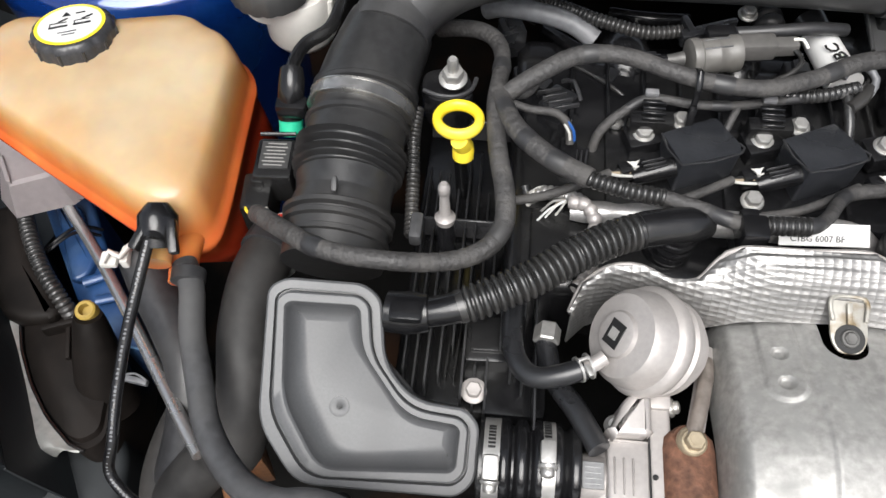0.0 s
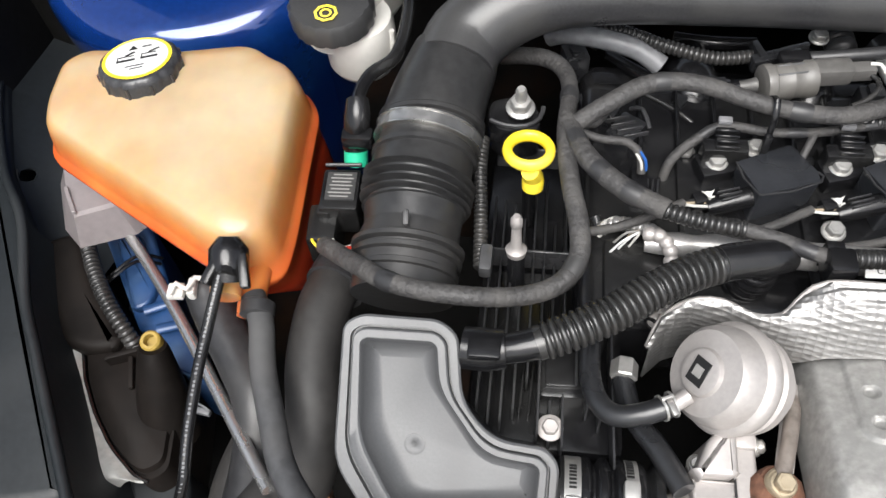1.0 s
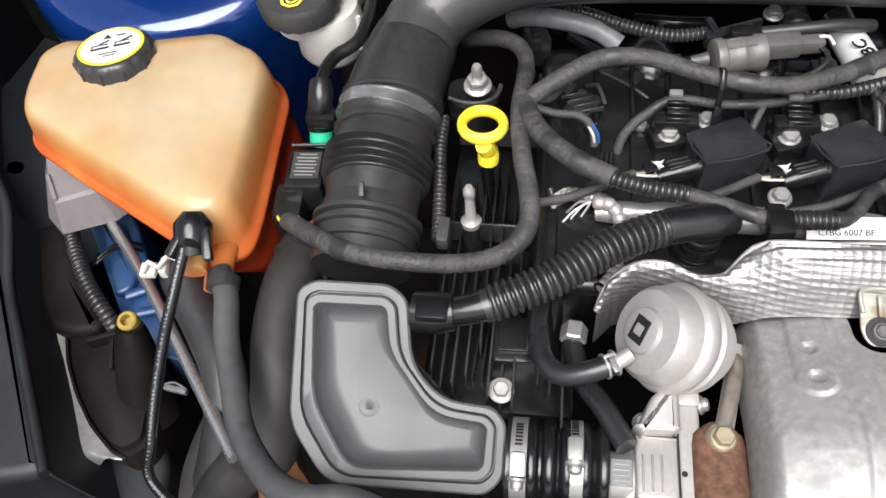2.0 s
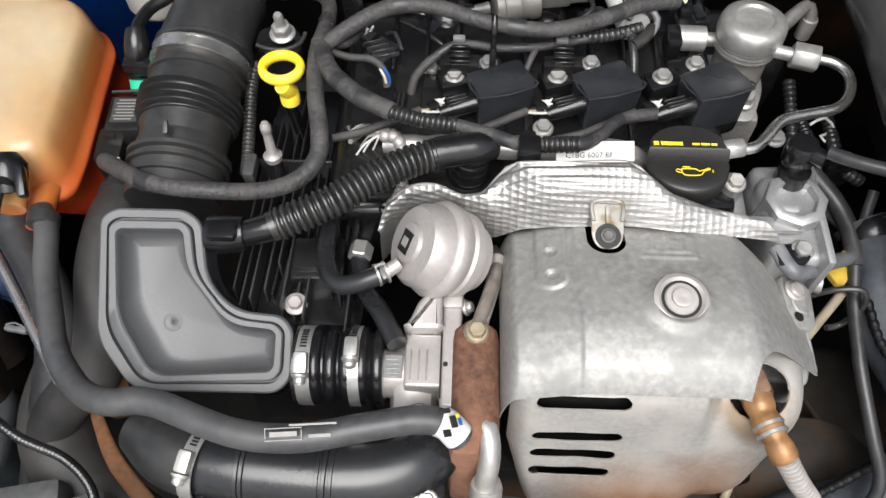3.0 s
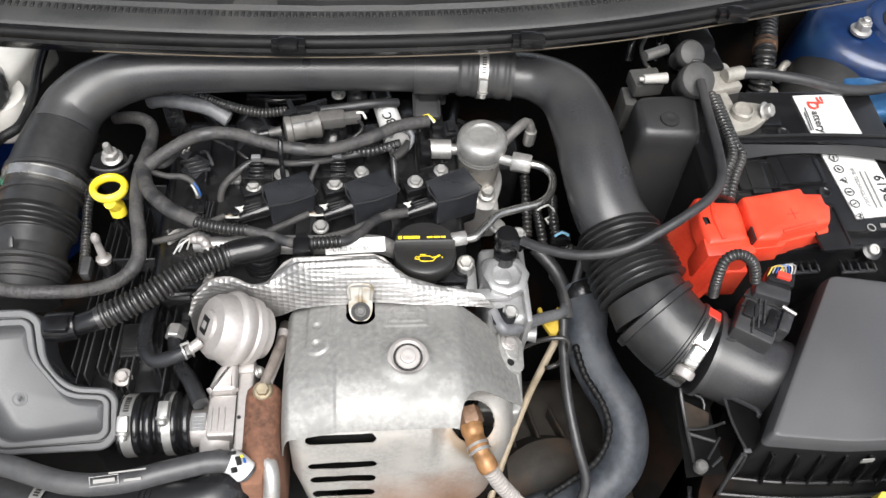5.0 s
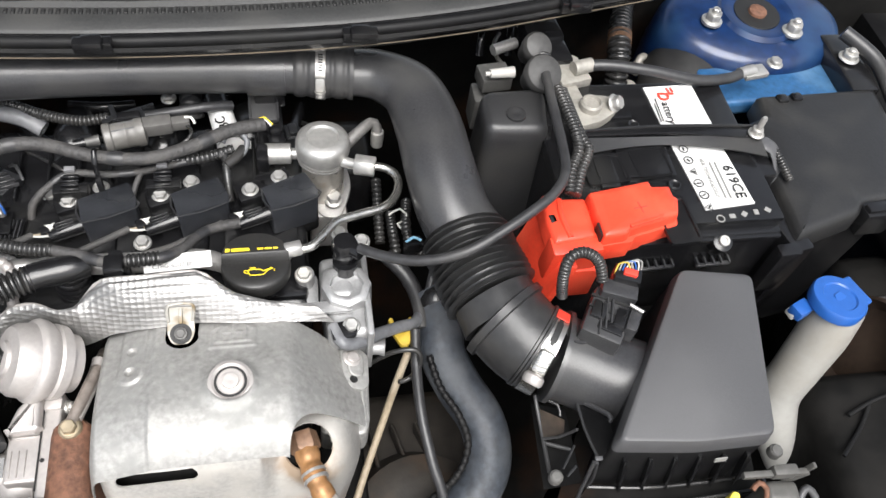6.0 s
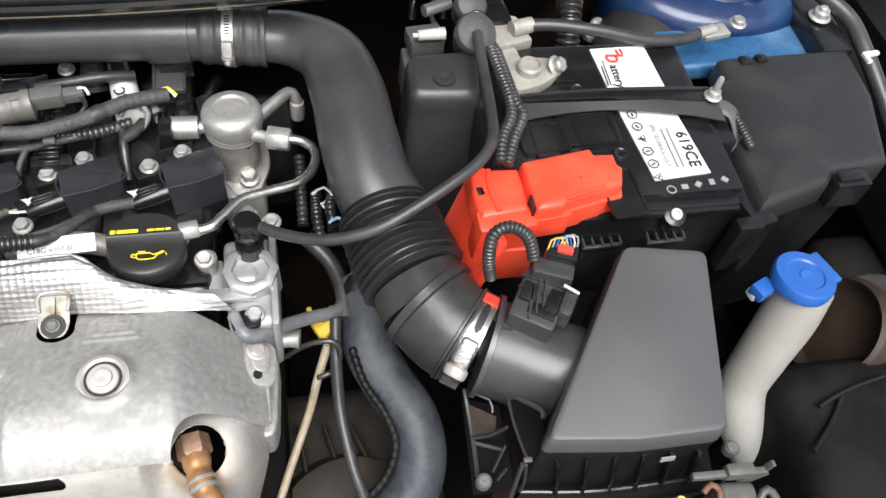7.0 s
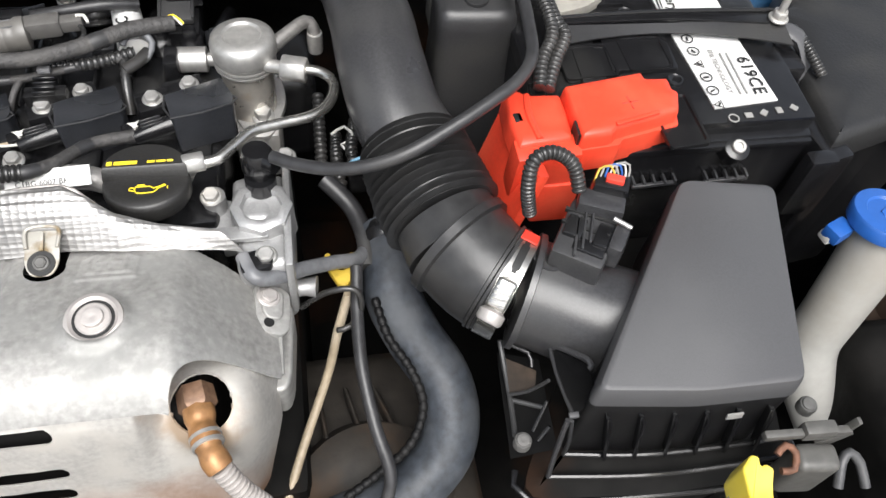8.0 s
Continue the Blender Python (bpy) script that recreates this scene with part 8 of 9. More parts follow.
M["fuselid"] = mat("fuse_box_plastic", (0.013, 0.013, 0.0135), 0.42, var=0.2, fine=420, bump=0.12, col2=(0.026, 0.025, 0.023), amount=0.4)
# battery
bt = thing("battery", (0.648, 0.365, 0.02), "black car battery with white printed labels", "battery")
part("case", box((0.6525, 0.368, 0.125), (0.199, 0.178, 0.2), bevel=0.004), "black", bt)
part("lid", joined(box((0.6525, 0.372, 0.229), (0.199, 0.172, 0.014), bevel=0.003), box((0.6525, 0.282, 0.2195), (0.197, 0.012, 0.006), bevel=0.002)), "black", bt)
part("vent_block", joined(box((0.640, 0.362, 0.2375), (0.05, 0.05, 0.006), bevel=0.002), box((0.60, 0.352, 0.2375), (0.018, 0.05, 0.006), bevel=0.002), box((0.60, 0.425, 0.2372), (0.09, 0.03, 0.004), bevel=0.002)), "black", bt)
for k, p in enumerate([(0.6407, 0.2727, 0.1900), (0.6959, 0.2724, 0.1900)]):
    part("grip_rail", joined(box(p, (0.034, 0.003, 0.003), (0, 0, 2), bevel=0.0005, seg=1), *[box(V(p) + V((-0.0155 + 0.0078 * i, 0.004, 0.002)), (0.0018, 0.010, 0.004), bevel=0.0004, seg=1) for i in range(5)]), "satin", bt)
for q, sz in (((0.5993, 0.3480, 0.2385), (0.040, 0.034, 0.005)), ((0.6439, 0.3540, 0.2385), (0.034, 0.036, 0.005)), ((0.6478, 0.2888, 0.2385), (0.03, 0.05, 0.004))):
    part("lid_panel", tray(q, sz, (0, 0, 3), rim=0.002, dip=0.0016), "black", bt)
for p in [(0.6437, 0.4023, 0.2365), (0.6600, 0.3289, 0.2362)]:
    part("vent_plug", lathe([(0.006, 0), (0.006, 0.0012), (0.005, 0.0016), (0.004, 0.0008), (0.0005, 0.0008)], p, n=22), "black", bt)
part("screw_boss", lathe([(0.0090, -0.012), (0.0090, 0.0), (0.0070, 0.001)], (0.6935, 0.275, 0.2215), (0, -0.4, 1), 24), "black", bt)
part("screw", joined(lathe([(0.0050, 0), (0.0050, 0.003), (0.0044, 0.0036), (0.0028, 0.0036), (0.0025, 0.0022), (0.0005, 0.0022)], (0.6935, 0.275, 0.222), (0, -0.4, 1), 22)), "steel", bt)
L1 = box((0.6959, 0.4236, 0.2369), (0.0515, 0.0560, 0.0012), (0, 0, 2.8), bevel=0)
L1c = V((0.6950, 0.4221, 0.2385))
l1 = part("label", L1, "paper", bt, "white maker's label")
A1 = math.degrees(math.atan2(*reversed((V((0.6690, 0.3944, 0.2380)) - V((0.6708, 0.4492, 0.2380)))[:2])))
X1 = pose(0, 0, 0, 0, 0, A1)
def on1(x, y, z=0.0004):
    return Matrix.Translation(L1c) @ X1 @ pose(x, y, z)
part("print", joined(lettering("attery", 0.0118, on1(0.0085, -0.0115)), *[box(on1(0.004 + 0.004 * k, -0.020 - 0.0025 * k) @ V((0, 0, 0)), (0.03 - 0.006 * k, 0.0008, 0.0005), (0, 0, A1), bevel=0) for k in range(2)]), "ink", l1)
part("emblem", joined(lettering("b", 0.025, on1(-0.0135, -0.0085, 0.0006)), box(on1(-0.0215, -0.0035) @ V((0, 0, 0)), (0.007, 0.0016, 0.0006), (0, 0, A1 + 12), bevel=0), box(on1(-0.0225, 0.0005) @ V((0, 0, 0)), (0.006, 0.0016, 0.0006), (0, 0, A1 + 12), bevel=0)), "redink", l1)
L2 = box((0.7004, 0.3391, 0.2369), (0.0492, 0.0771, 0.0012), (0, 0, 5.1), bevel=0)
L2c = V((0.6989, 0.3363, 0.2385))
l2 = part("label", L2, "paper", bt, "white type label with hazard symbols")
A2 = math.degrees(math.atan2(*reversed((V((0.6761, 0.2936, 0.2380)) - V((0.6749, 0.3793, 0.2380)))[:2])))
X2 = pose(0, 0, 0, 0, 0, A2)
def on2(x, y, z=0.0004):
    return Matrix.Translation(L2c) @ X2 @ pose(x, y, z)
part("type_number", lettering("619CE", 0.0142, on2(0.009, 0.0180)), "ink", l2)
part("print", joined(lettering("EFB TECHNOLOGY", 0.0052, on2(0.003, -0.004)), *[box(on2(0.006, 0.008 - 0.005 * k) @ V((0, 0, 0)), (0.042, 0.0011, 0.0005), (0, 0, A2), bevel=0) for k in (0, 1)]), "print", l2)
sy = []
for k in range(6):
    c = on2(-0.032 + 0.0135 * k, -0.0165) @ V((0, 0, 0))
    sy.append(lathe([(0.0046, 0), (0.0046, 0.0004), (0.0038, 0.0004), (0.0038, 0)], c, n=20 if k % 3 != 2 else 3, hollow=True))
    sy.append(box(c, (0.0038, 0.0011, 0.0006), (0, 0, A2 + 30 * k), bevel=0))
part("hazard_symbols", joined(*sy), "ink", l2)
part("recycling_marks", joined(*[box((0.702 + 0.012 * k, 0.291 + 0.0015 * k, 0.2366), (0.0055, 0.0045, 0.0006), (0, 0, 45 * k), bevel=0) for k in range(4)], lathe([(0.004, 0), (0.004, 0.0006), (0.003, 0.0006), (0.003, 0)], (0.69, 0.289, 0.2364), n=16, hollow=True)), "print", bt)
cb = thing("battery_clamp", (0.6779, 0.3808, 0.2350), "black steel strap across the battery with a threaded stud", "battery strap")
part("strap", prism([(0.5800, 0.3860), (0.6750, 0.3885), (0.7530, 0.3850), (0.7590, 0.3760), (0.7440, 0.3715), (0.6700, 0.3800), (0.5830, 0.3800)], 0.004, pose(0, 0, 0.2485), bevel=0.001), "black", cb)
part("flange", sheet(lambda u, v: V((0.5860 + 0.172 * u, 0.3790 - 0.004 * u - (0.0035 + 0.0125 * (4 * (u - 0.42) ** 2)) * v - 0.004 * v, 0.2470 - 0.0030 * v)), 26, 3, thick=0.0014), "guard", cb, "dusty arched front flange")
part("strap_edge", tube([(0.5800, 0.3850, 0.2490), (0.6436, 0.3880, 0.2490), (0.7026, 0.3870, 0.2490), (0.7530, 0.3840, 0.2490)], 0.0016, 8), "black", cb)
part("stud", hexbolt((0.7530, 0.3745, 0.2490), (0, 0, 1), 0.0058, 0.014, 0.007), "steel", cb)

rc = thing("terminal_cover", (0.59, 0.3, 0.2), "bright red plastic positive terminal cover", "terminal cover")
LIDO = rounded([(0.5720, 0.3140), (0.6285, 0.3235), (0.6295, 0.3170), (0.6455, 0.3165), (0.6455, 0.3060), (0.6490, 0.3031), (0.6441, 0.2872), (0.5975, 0.2752), (0.5940, 0.2712), (0.5735, 0.2690)], 0.0016, 2)
part("lid", terrace([(inset(LIDO, -0.0020), -0.016), (inset(LIDO, -0.0008), -0.004), (LIDO, -0.0012), (inset(LIDO, 0.0012), 0.0), (scaled(LIDO, 0.80), 0.0008), (scaled(LIDO, 0.3), 0.0010)], pose(0, 0, 0.2515)), "red", rc)
SKO = rounded([(0.5700, 0.3040), (0.6440, 0.3060), (0.6500, 0.3000), (0.6465, 0.2830), (0.6040, 0.2735), (0.6010, 0.2690), (0.5715, 0.2660)], 0.0016, 2)
part("front_skirt", prism(SKO, 0.022, pose(0, 0, 0.2400), bevel=0.0012, foot=0.985), "red", rc)
part("lid_step", box((0.6130, 0.2800, 0.2526), (0.0330, 0.0030, 0.0020), (0, 0, 14.5), bevel=0.0008), "red", rc)
FUO = rounded([(0.5330, 0.3190), (0.5410, 0.3195), (0.5470, 0.3140), (0.5690, 0.3130), (0.5698, 0.2990), (0.5690, 0.2740), (0.5330, 0.2700), (0.5315, 0.2920)], 0.0018, 2)
part("fuse_cover", terrace([(inset(FUO, -0.0022), -0.018), (inset(FUO, -0.0010), -0.005), (FUO, -0.0012), (inset(FUO, 0.0014), 0.0), (scaled(FUO, 0.7), 0.0006)], pose(0, 0, 0.2450)), "red", rc)
part("cover_rib", tube([(0.5460, 0.3130, 0.2448), (0.5440, 0.2950, 0.2458), (0.5470, 0.2740, 0.2448)], 0.0026, 8), "red", rc)
part("fuse_front", box((0.5520, 0.2722, 0.2170), (0.0440, 0.0180, 0.0500), (6, 0, 2.8), bevel=0.003), "red", rc)
part("front_ledge", box((0.5520, 0.2690, 0.2335), (0.0400, 0.0100, 0.0040), (0, 0, 4), bevel=0.0012), "red", rc)
part("side_skirt", box((0.5290, 0.2830, 0.1830), (0.0090, 0.0700, 0.1080), (0, 14, 7.8), bevel=0.003), "red", rc)
part("lower_flap", box((0.5640, 0.2740, 0.1900), (0.0310, 0.0240, 0.0400), (0, 0, -0.2), bevel=0.003), "red", rc)
part("plus_mark", joined(box((0.6120, 0.2945, 0.2526), (0.012, 0.0012, 0.0006), (0, 0, 8), bevel=0), box((0.6120, 0.2945, 0.2526), (0.0012, 0.012, 0.0006), (0, 0, 8), bevel=0)), "redink", rc)
part("seam", box((0.5713, 0.2760, 0.2420), (0.0016, 0.0130, 0.0180), bevel=0), "ink", rc, "dark gap between the two covers")
part("slot", box((0.5365, 0.2935, 0.2449), (0.0056, 0.0080, 0.0014), (0, 0, 6.2), bevel=0.0005), "ink", rc)

M["dullmetal"] = mat("dull_lead", (0.30, 0.285, 0.255), 0.5, 0.3, var=0.15, fine=200, bump=0.1, col2=(0.38, 0.36, 0.32), amount=0.5)
ng = thing("negative_terminal", (0.6215, 0.4413, 0.2200), "dull metal negative battery terminal with a bolt", "terminal")
part("clamp_body", joined(prism(rounded([(0.5861, 0.4300), (0.6148, 0.4355), (0.6339, 0.4310), (0.6293, 0.4138), (0.6113, 0.4014), (0.5878, 0.3948)], 0.006), 0.012, pose(0, 0, 0.245), bevel=0.002), lathe([(0.0105, -0.012), (0.0105, 0.004), (0.0088, 0.006), (0.0078, 0.003), (0.001, 0.003)], (0.6033, 0.4186, 0.2470), n=28)), "dullmetal", ng)
part("bolt", hexbolt((0.6267, 0.4207, 0.2470), (0.5, -0.4, 0.6), 0.0068, h=0.008), "steel", ng)
part("lug", joined(box((0.5972, 0.4682, 0.2390), (0.0334, 0.0314, 0.0120), (0, 0, 13.5), bevel=0.003), tube([(0.5981, 0.4651, 0.2500), (0.6172, 0.4702, 0.2500)], 0.007, 16), box((0.5931, 0.4460, 0.2340), (0.0185, 0.0323, 0.0120), (0, 0, 8.2), bevel=0.003)), "dullmetal", ng)
harness("earth_cable", [(0.6143, 0.4689, 0.2500), (0.6364, 0.4662, 0.2520), (0.6768, 0.4594, 0.2500), (0.7249, 0.4527, 0.2430), (0.7650, 0.4597, 0.2380), (0.7971, 0.4780, 0.2320)], 0.0055, "thick black earth cable to the strut tower", material="rubber")
single("earth_lug", joined(box((0.7991, 0.4723, 0.2330), (0.0283, 0.0161, 0.0060), (0, 0, 10.4), bevel=0.002), tube([(0.7800, 0.4676, 0.2360), (0.7973, 0.4724, 0.2360)], 0.006, 14), hexbolt((0.8327, 0.4893, 0.2280), (0, 0, 1), 0.0065)), "steel", "metal earth lug bolted to the blue flange", "lug")

bb = thing("battery_shield", (0.53, 0.4, 0.05), "black plastic heat guard beside the battery", "cover")
GT = [V(p) for p in [(0.4985, 0.3925, 0.2500), (0.5560, 0.3890, 0.2500), (0.5640, 0.4430, 0.2500), (0.5020, 0.4400, 0.2500)]]
GL = [V(p) for p in [(0.4960, 0.3800, 0.1300), (0.5660, 0.3780, 0.1300)]] + [GT[2] + V((0.004, 0, 0)), GT[3] - V((0.006, 0, 0))]
gr = [rounded([(p.x, p.y) for p in q], 0.012, 5) for q in (GL, GT)]


def guard(k):
    return [(a[0] + (b[0] - a[0]) * k, a[1] + (b[1] - a[1]) * k) for a, b in zip(*gr)]


part("shell", terrace([(guard(-0.25), 0.09), (guard(0.0), 0.13), (guard(0.45), 0.185), (guard(0.60), 0.198), (guard(0.80), 0.232), (guard(0.90), 0.243), (inset(guard(0.98), 0.002), 0.248), (inset(gr[1], 0.006), 0.250)]), "guard", bb, sharp=60)
part("screw", lathe([(0.009, 0), (0.0088, 0.002), (0.005, 0.0028), (0.003, 0.002)], (0.5284, 0.4070, 0.2505), n=22), "guard", bb)
part("latch", box((0.5572, 0.4103, 0.2310), (0.0093, 0.0279, 0.0300), (0, 0, 4.9), bevel=0.003), "black", bb)

bx = thing("brake_hose_joint", (0.5849, 0.5273, 0.2000), "black rubber-booted brake servo joint with pale fittings", "fitting")
part("boot", lathe([(0.011, -0.030), (0.012, -0.016), (0.0165, -0.010), (0.0182, 0), (0.0165, 0.004), (0.0120, 0.006), (0.005, 0.007)], (0.5610, 0.4470, 0.2620), (0.1, -0.5, 0.8), 28), "boot", bx)
part("neck", tube([(0.5678, 0.4911, 0.2550), (0.5675, 0.4748, 0.2550), (0.5668, 0.4574, 0.2550)], 0.008, 16, rib=(0.005, 0.0012)), "conduit", bx)
part("boot", lathe([(0.010, -0.026), (0.0105, -0.012), (0.0140, -0.008), (0.0148, 0.0), (0.0125, 0.004), (0.006, 0.006)], (0.5640, 0.4833, 0.2620), (0.1, -0.5, 0.8), 28), "boot", bx)
part("bracket", joined(box((0.5252, 0.4773, 0.2300), (0.0303, 0.0241, 0.0160), (0, 0, 7.7), bevel=0.002), box((0.5130, 0.4736, 0.1950), (0.0137, 0.0267, 0.0400), (0, 0, -0.2), bevel=0.003)), mat("pale_plastic", (0.062, 0.061, 0.058), 0.5), bx)
part("switch", joined(tube([(0.5159, 0.4631, 0.2480), (0.5393, 0.4647, 0.2480)], [0.0042, 0.0055], 16), tube([(0.5114, 0.4631, 0.2480), (0.5182, 0.4631, 0.2480)], 0.0022, 10)), mat("pale_grey_plastic", (0.32, 0.31, 0.29), 0.45), bx)
part("valve_block", joined(box((0.5793, 0.5208, 0.2350), (0.0373, 0.0339, 0.0400), (0, 0, 5.9), bevel=0.004), box((0.5903, 0.4922, 0.2350), (0.0216, 0.0314, 0.0300), (0, 0, 5.7), bevel=0.003)), "black", bx)
part("fitting", tube([(0.5283, 0.5041, 0.2400), (0.5532, 0.5144, 0.2400)], 0.0055, 16), "alu", bx)
part("union", joined(box((0.6028, 0.4959, 0.2250), (0.0120, 0.0280, 0.0160), (0, 0, 12.9), bevel=0.003), lathe([(0.007, -0.004), (0.008, 0.0), (0.007, 0.006)], (0.6050, 0.4870, 0.2350), n=18)), "dullmetal", bx)
for dx in (0.0, 0.03, 0.055):
    part("pipe", tube([V((0.5238, 0.5302, 0.2100)) + V((dx, 0, 0)), V((0.5292, 0.5544, 0.2200)) + V((dx, 0, 0.01)), V((0.5520, 0.6158, 0.2000)) + V((dx, 0.02, 0))], 0.0045, 10), "black", bx)
harness("battery_cable", [(0.5593, 0.4373, 0.2700), (0.5551, 0.3952, 0.2720), (0.5513, 0.3502, 0.2740), (0.5464, 0.3191, 0.2740), (0.5335, 0.3001, 0.2720), (0.5105, 0.2844, 0.2680), (0.4848, 0.2712, 0.2620), (0.4602, 0.2616, 0.2550), (0.4370, 0.2608, 0.2460), (0.4140, 0.2663, 0.2380), (0.3911, 0.2778, 0.2320), (0.3765, 0.2886, 0.2280)], 0.0043, "long thin black hose over the bellows", "hose", "rubber")
for p in ([(0.5698, 0.4289, 0.2620), (0.5714, 0.3987, 0.2620), (0.5727, 0.3731, 0.2620), (0.5709, 0.3538, 0.2600), (0.5606, 0.3347, 0.2560), (0.5551, 0.3148, 0.2500)], [(0.5746, 0.4275, 0.2600), (0.5761, 0.3973, 0.2600), (0.5775, 0.3687, 0.2600), (0.5807, 0.3551, 0.2580), (0.5698, 0.3349, 0.2550), (0.5605, 0.3133, 0.2500)]):
    harness("wiring_conduit", p, 0.0042, "black corrugated conduit down to the red cover", material="conduit", rib=(0.0038, 0.0006))

tr = thing("battery_tray", (0.77, 0.33, 0.02), "black plastic battery tray wall with a clip", "tray")
part("side_wall", joined(box((0.7649, 0.3247, 0.1270), (0.0224, 0.1186, 0.1700), (0, 0, 11.6), bevel=0.004), box((0.7549, 0.3558, 0.2070), (0.0292, 0.0360, 0.0500), (0, 0, 2.4), bevel=0.004), box((0.7567, 0.2649, 0.1880), (0.0220, 0.0129, 0.0600), (0, 0, 2.7), bevel=0.003)), "black", tr)
part("upright", joined(box((0.7835, 0.3654, 0.1300), (0.0159, 0.0509, 0.1200), (0, 0, 10.5), bevel=0.005, seg=3), box((0.7859, 0.3841, 0.1860), (0.0230, 0.0099, 0.0200), (0, 0, 6.4), bevel=0.003)), "satin", tr)
part("stay", tube([(0.7590, 0.3700, 0.2420), (0.7700, 0.3640, 0.2400), (0.7775, 0.3520, 0.2250), (0.7785, 0.3400, 0.1950), (0.7720, 0.3250, 0.1500)], 0.0085, 16, flat=0.35), "airbox", tr, "grey bent steel stay")
harness("wiring_conduit", [(0.7700, 0.3766, 0.2380), (0.7750, 0.3553, 0.2360), (0.7830, 0.3350, 0.2260)], 0.0036, "short black conduit between battery and fuse box", material="conduit", rib=(0.0028, 0.0004))

fb = thing("fuse_box", (0.85, 0.36, -0.05), "black plastic fuse box with a smooth dusty lid", "fuse box")
FO = rounded([(0.7776, 0.4142), (0.7979, 0.4217), (0.8024, 0.4501), (0.9385, 0.4557), (0.9322, 0.3915), (0.9076, 0.3174), (0.8502, 0.3093), (0.8413, 0.2988), (0.7720, 0.2786)], 0.003, 2)
part("lid", terrace([(inset(FO, -0.003), -0.026), (inset(FO, -0.002), -0.006), (inset(FO, 0.0004), -0.003), (inset(FO, 0.0016), -0.0012), (inset(FO, 0.0036), -0.0002), (scaled(FO, 0.90), 0.0006), (scaled(FO, 0.5), 0.0012)], pose(0, 0, 0.222)), "fuselid", fb)
part("case", terrace([(scaled(FO, 0.85), -0.24), (scaled(FO, 0.97), -0.03), (scaled(FO, 0.975), -0.024)], pose(0, 0, 0.222)), "black", fb)
part("latch", joined(box((0.8676, 0.3051, 0.2030), (0.0328, 0.0232, 0.0300), (0, 0, 0.8), bevel=0.003), box((0.8642, 0.3019, 0.2170), (0.0235, 0.0097, 0.0100), (0, 0, 2.9), bevel=0.002)), "black", fb)
part("emblem", joined(box((0.8459, 0.3788, 0.2218), (0.0176, 0.0164, 0.0014), (0, 0, 3.0), bevel=0.0005, seg=1)), "fuselid", fb)
part("catch", joined(box((0.8237, 0.4430, 0.2210), (0.0119, 0.0110, 0.0100), (0, 0, 4.3), bevel=0.003), box((0.8407, 0.4448, 0.2210), (0.0121, 0.0103, 0.0100), (0, 0, 4.3), bevel=0.003)), "black", fb)

wr = thing("washer_filler", (0.77, 0.2, -0.1), "white plastic washer bottle neck with a blue cap", "washer bottle")
WN = [(0.7900, 0.2133, 0.2000), (0.7843, 0.2020, 0.1720), (0.7738, 0.1893, 0.1350), (0.7680, 0.1793, 0.1000), (0.7727, 0.1656, 0.0700), (0.7961, 0.1484, 0.0300), (0.8359, 0.1290, -0.0300)]
part("neck", tube(WN, [0.0225, 0.0225, 0.021, 0.0200, 0.0215, 0.024, 0.026], 32), mat("milky_white_plastic", (0.29, 0.285, 0.268), 0.4, var=0.05, coarse=8, col2=(0.21, 0.19, 0.16), amount=0.5), wr)
WC = V((0.7828, 0.2140, 0.2140))
wc = part("cap", joined(box(WC + V((0.008, 0.002, -0.0045)), (0.040, 0.030, 0.006), (0, 0, 20), bevel=0.012, seg=4), lathe([(0.0215, -0.011), (0.0240, -0.009), (0.0245, 0.0), (0.0232, 0.002), (0.0155, 0.0024), (0.0142, 0.0010), (0.001, 0.0012)], WC, (0.05, 0.12, 1), 44)), "capblue", wr, "bright blue flip cap")
part("hinge", joined(box((0.7533, 0.2137, 0.1990), (0.0175, 0.0137, 0.0120), (0, 0, 23.1), bevel=0.003)), "capblue", wc)
part("hinge_pin", box((0.7487, 0.2140, 0.1940), (0.0089, 0.0100, 0.0080), (0, 0, 10.9), bevel=0.002), "white", wc)
part("cap_mark", prism([(-0.006, -0.003), (0.006, -0.003), (0.004, 0.004), (-0.004, 0.004)], 0.0006, axis_frame(WC + V((0, 0, 0.002)), (0.05, -0.1, 1)), bevel=0.0002, seg=1), "capblue", wc)

hl = thing("headlamp", (0.88, 0.1, -0.1), "back of a dark headlamp housing with a brown round cover", "headlamp")
HR = V((0.8762, 0.2217, 0.1000))
part("round_cover", lathe([(0.050, -0.03), (0.052, -0.008), (0.051, 0.0), (0.047, 0.003), (0.044, -0.002), (0.040, -0.010), (0.001, -0.014)], HR, (-0.86, 0.18, 0.48), 48), mat("brown_black_rubber", (0.024, 0.015, 0.010), 0.5, var=0.3, col2=(0.04, 0.026, 0.017)), hl)
part("reflector", lathe([(0.058, -0.060), (0.058, -0.022), (0.054, -0.016)], HR + V((0.012, 0.0, 0.002)), (-0.86, 0.18, 0.48), 48), mat("dull_silver", (0.13, 0.125, 0.12), 0.45, 0.5, var=0.2), hl)
part("housing", joined(box((0.8574, 0.1083, 0.0200), (0.1471, 0.1635, 0.2000), (0, 0, -1.0), bevel=0.03, seg=3), box((1.0485, 0.2914, -0.0800), (0.1644, 0.1807, 0.2000), (0, 0, -0.1), bevel=0.03, seg=3)), mat("headlamp_back", (0.006, 0.0058, 0.0055), 0.6, fine=90, bump=0.3, col2=(0.012, 0.0112, 0.0104), spec=0.10), hl)
for p in ([(0.8087, 0.1410, 0.1250), (0.8405, 0.1522, 0.1250), (0.8815, 0.1602, 0.1250)], [(0.7878, 0.1059, 0.1230), (0.8170, 0.1304, 0.1240), (0.8331, 0.1480, 0.1250)]):
    part("ridge", tube(p, 0.002, 8), "liner", hl)

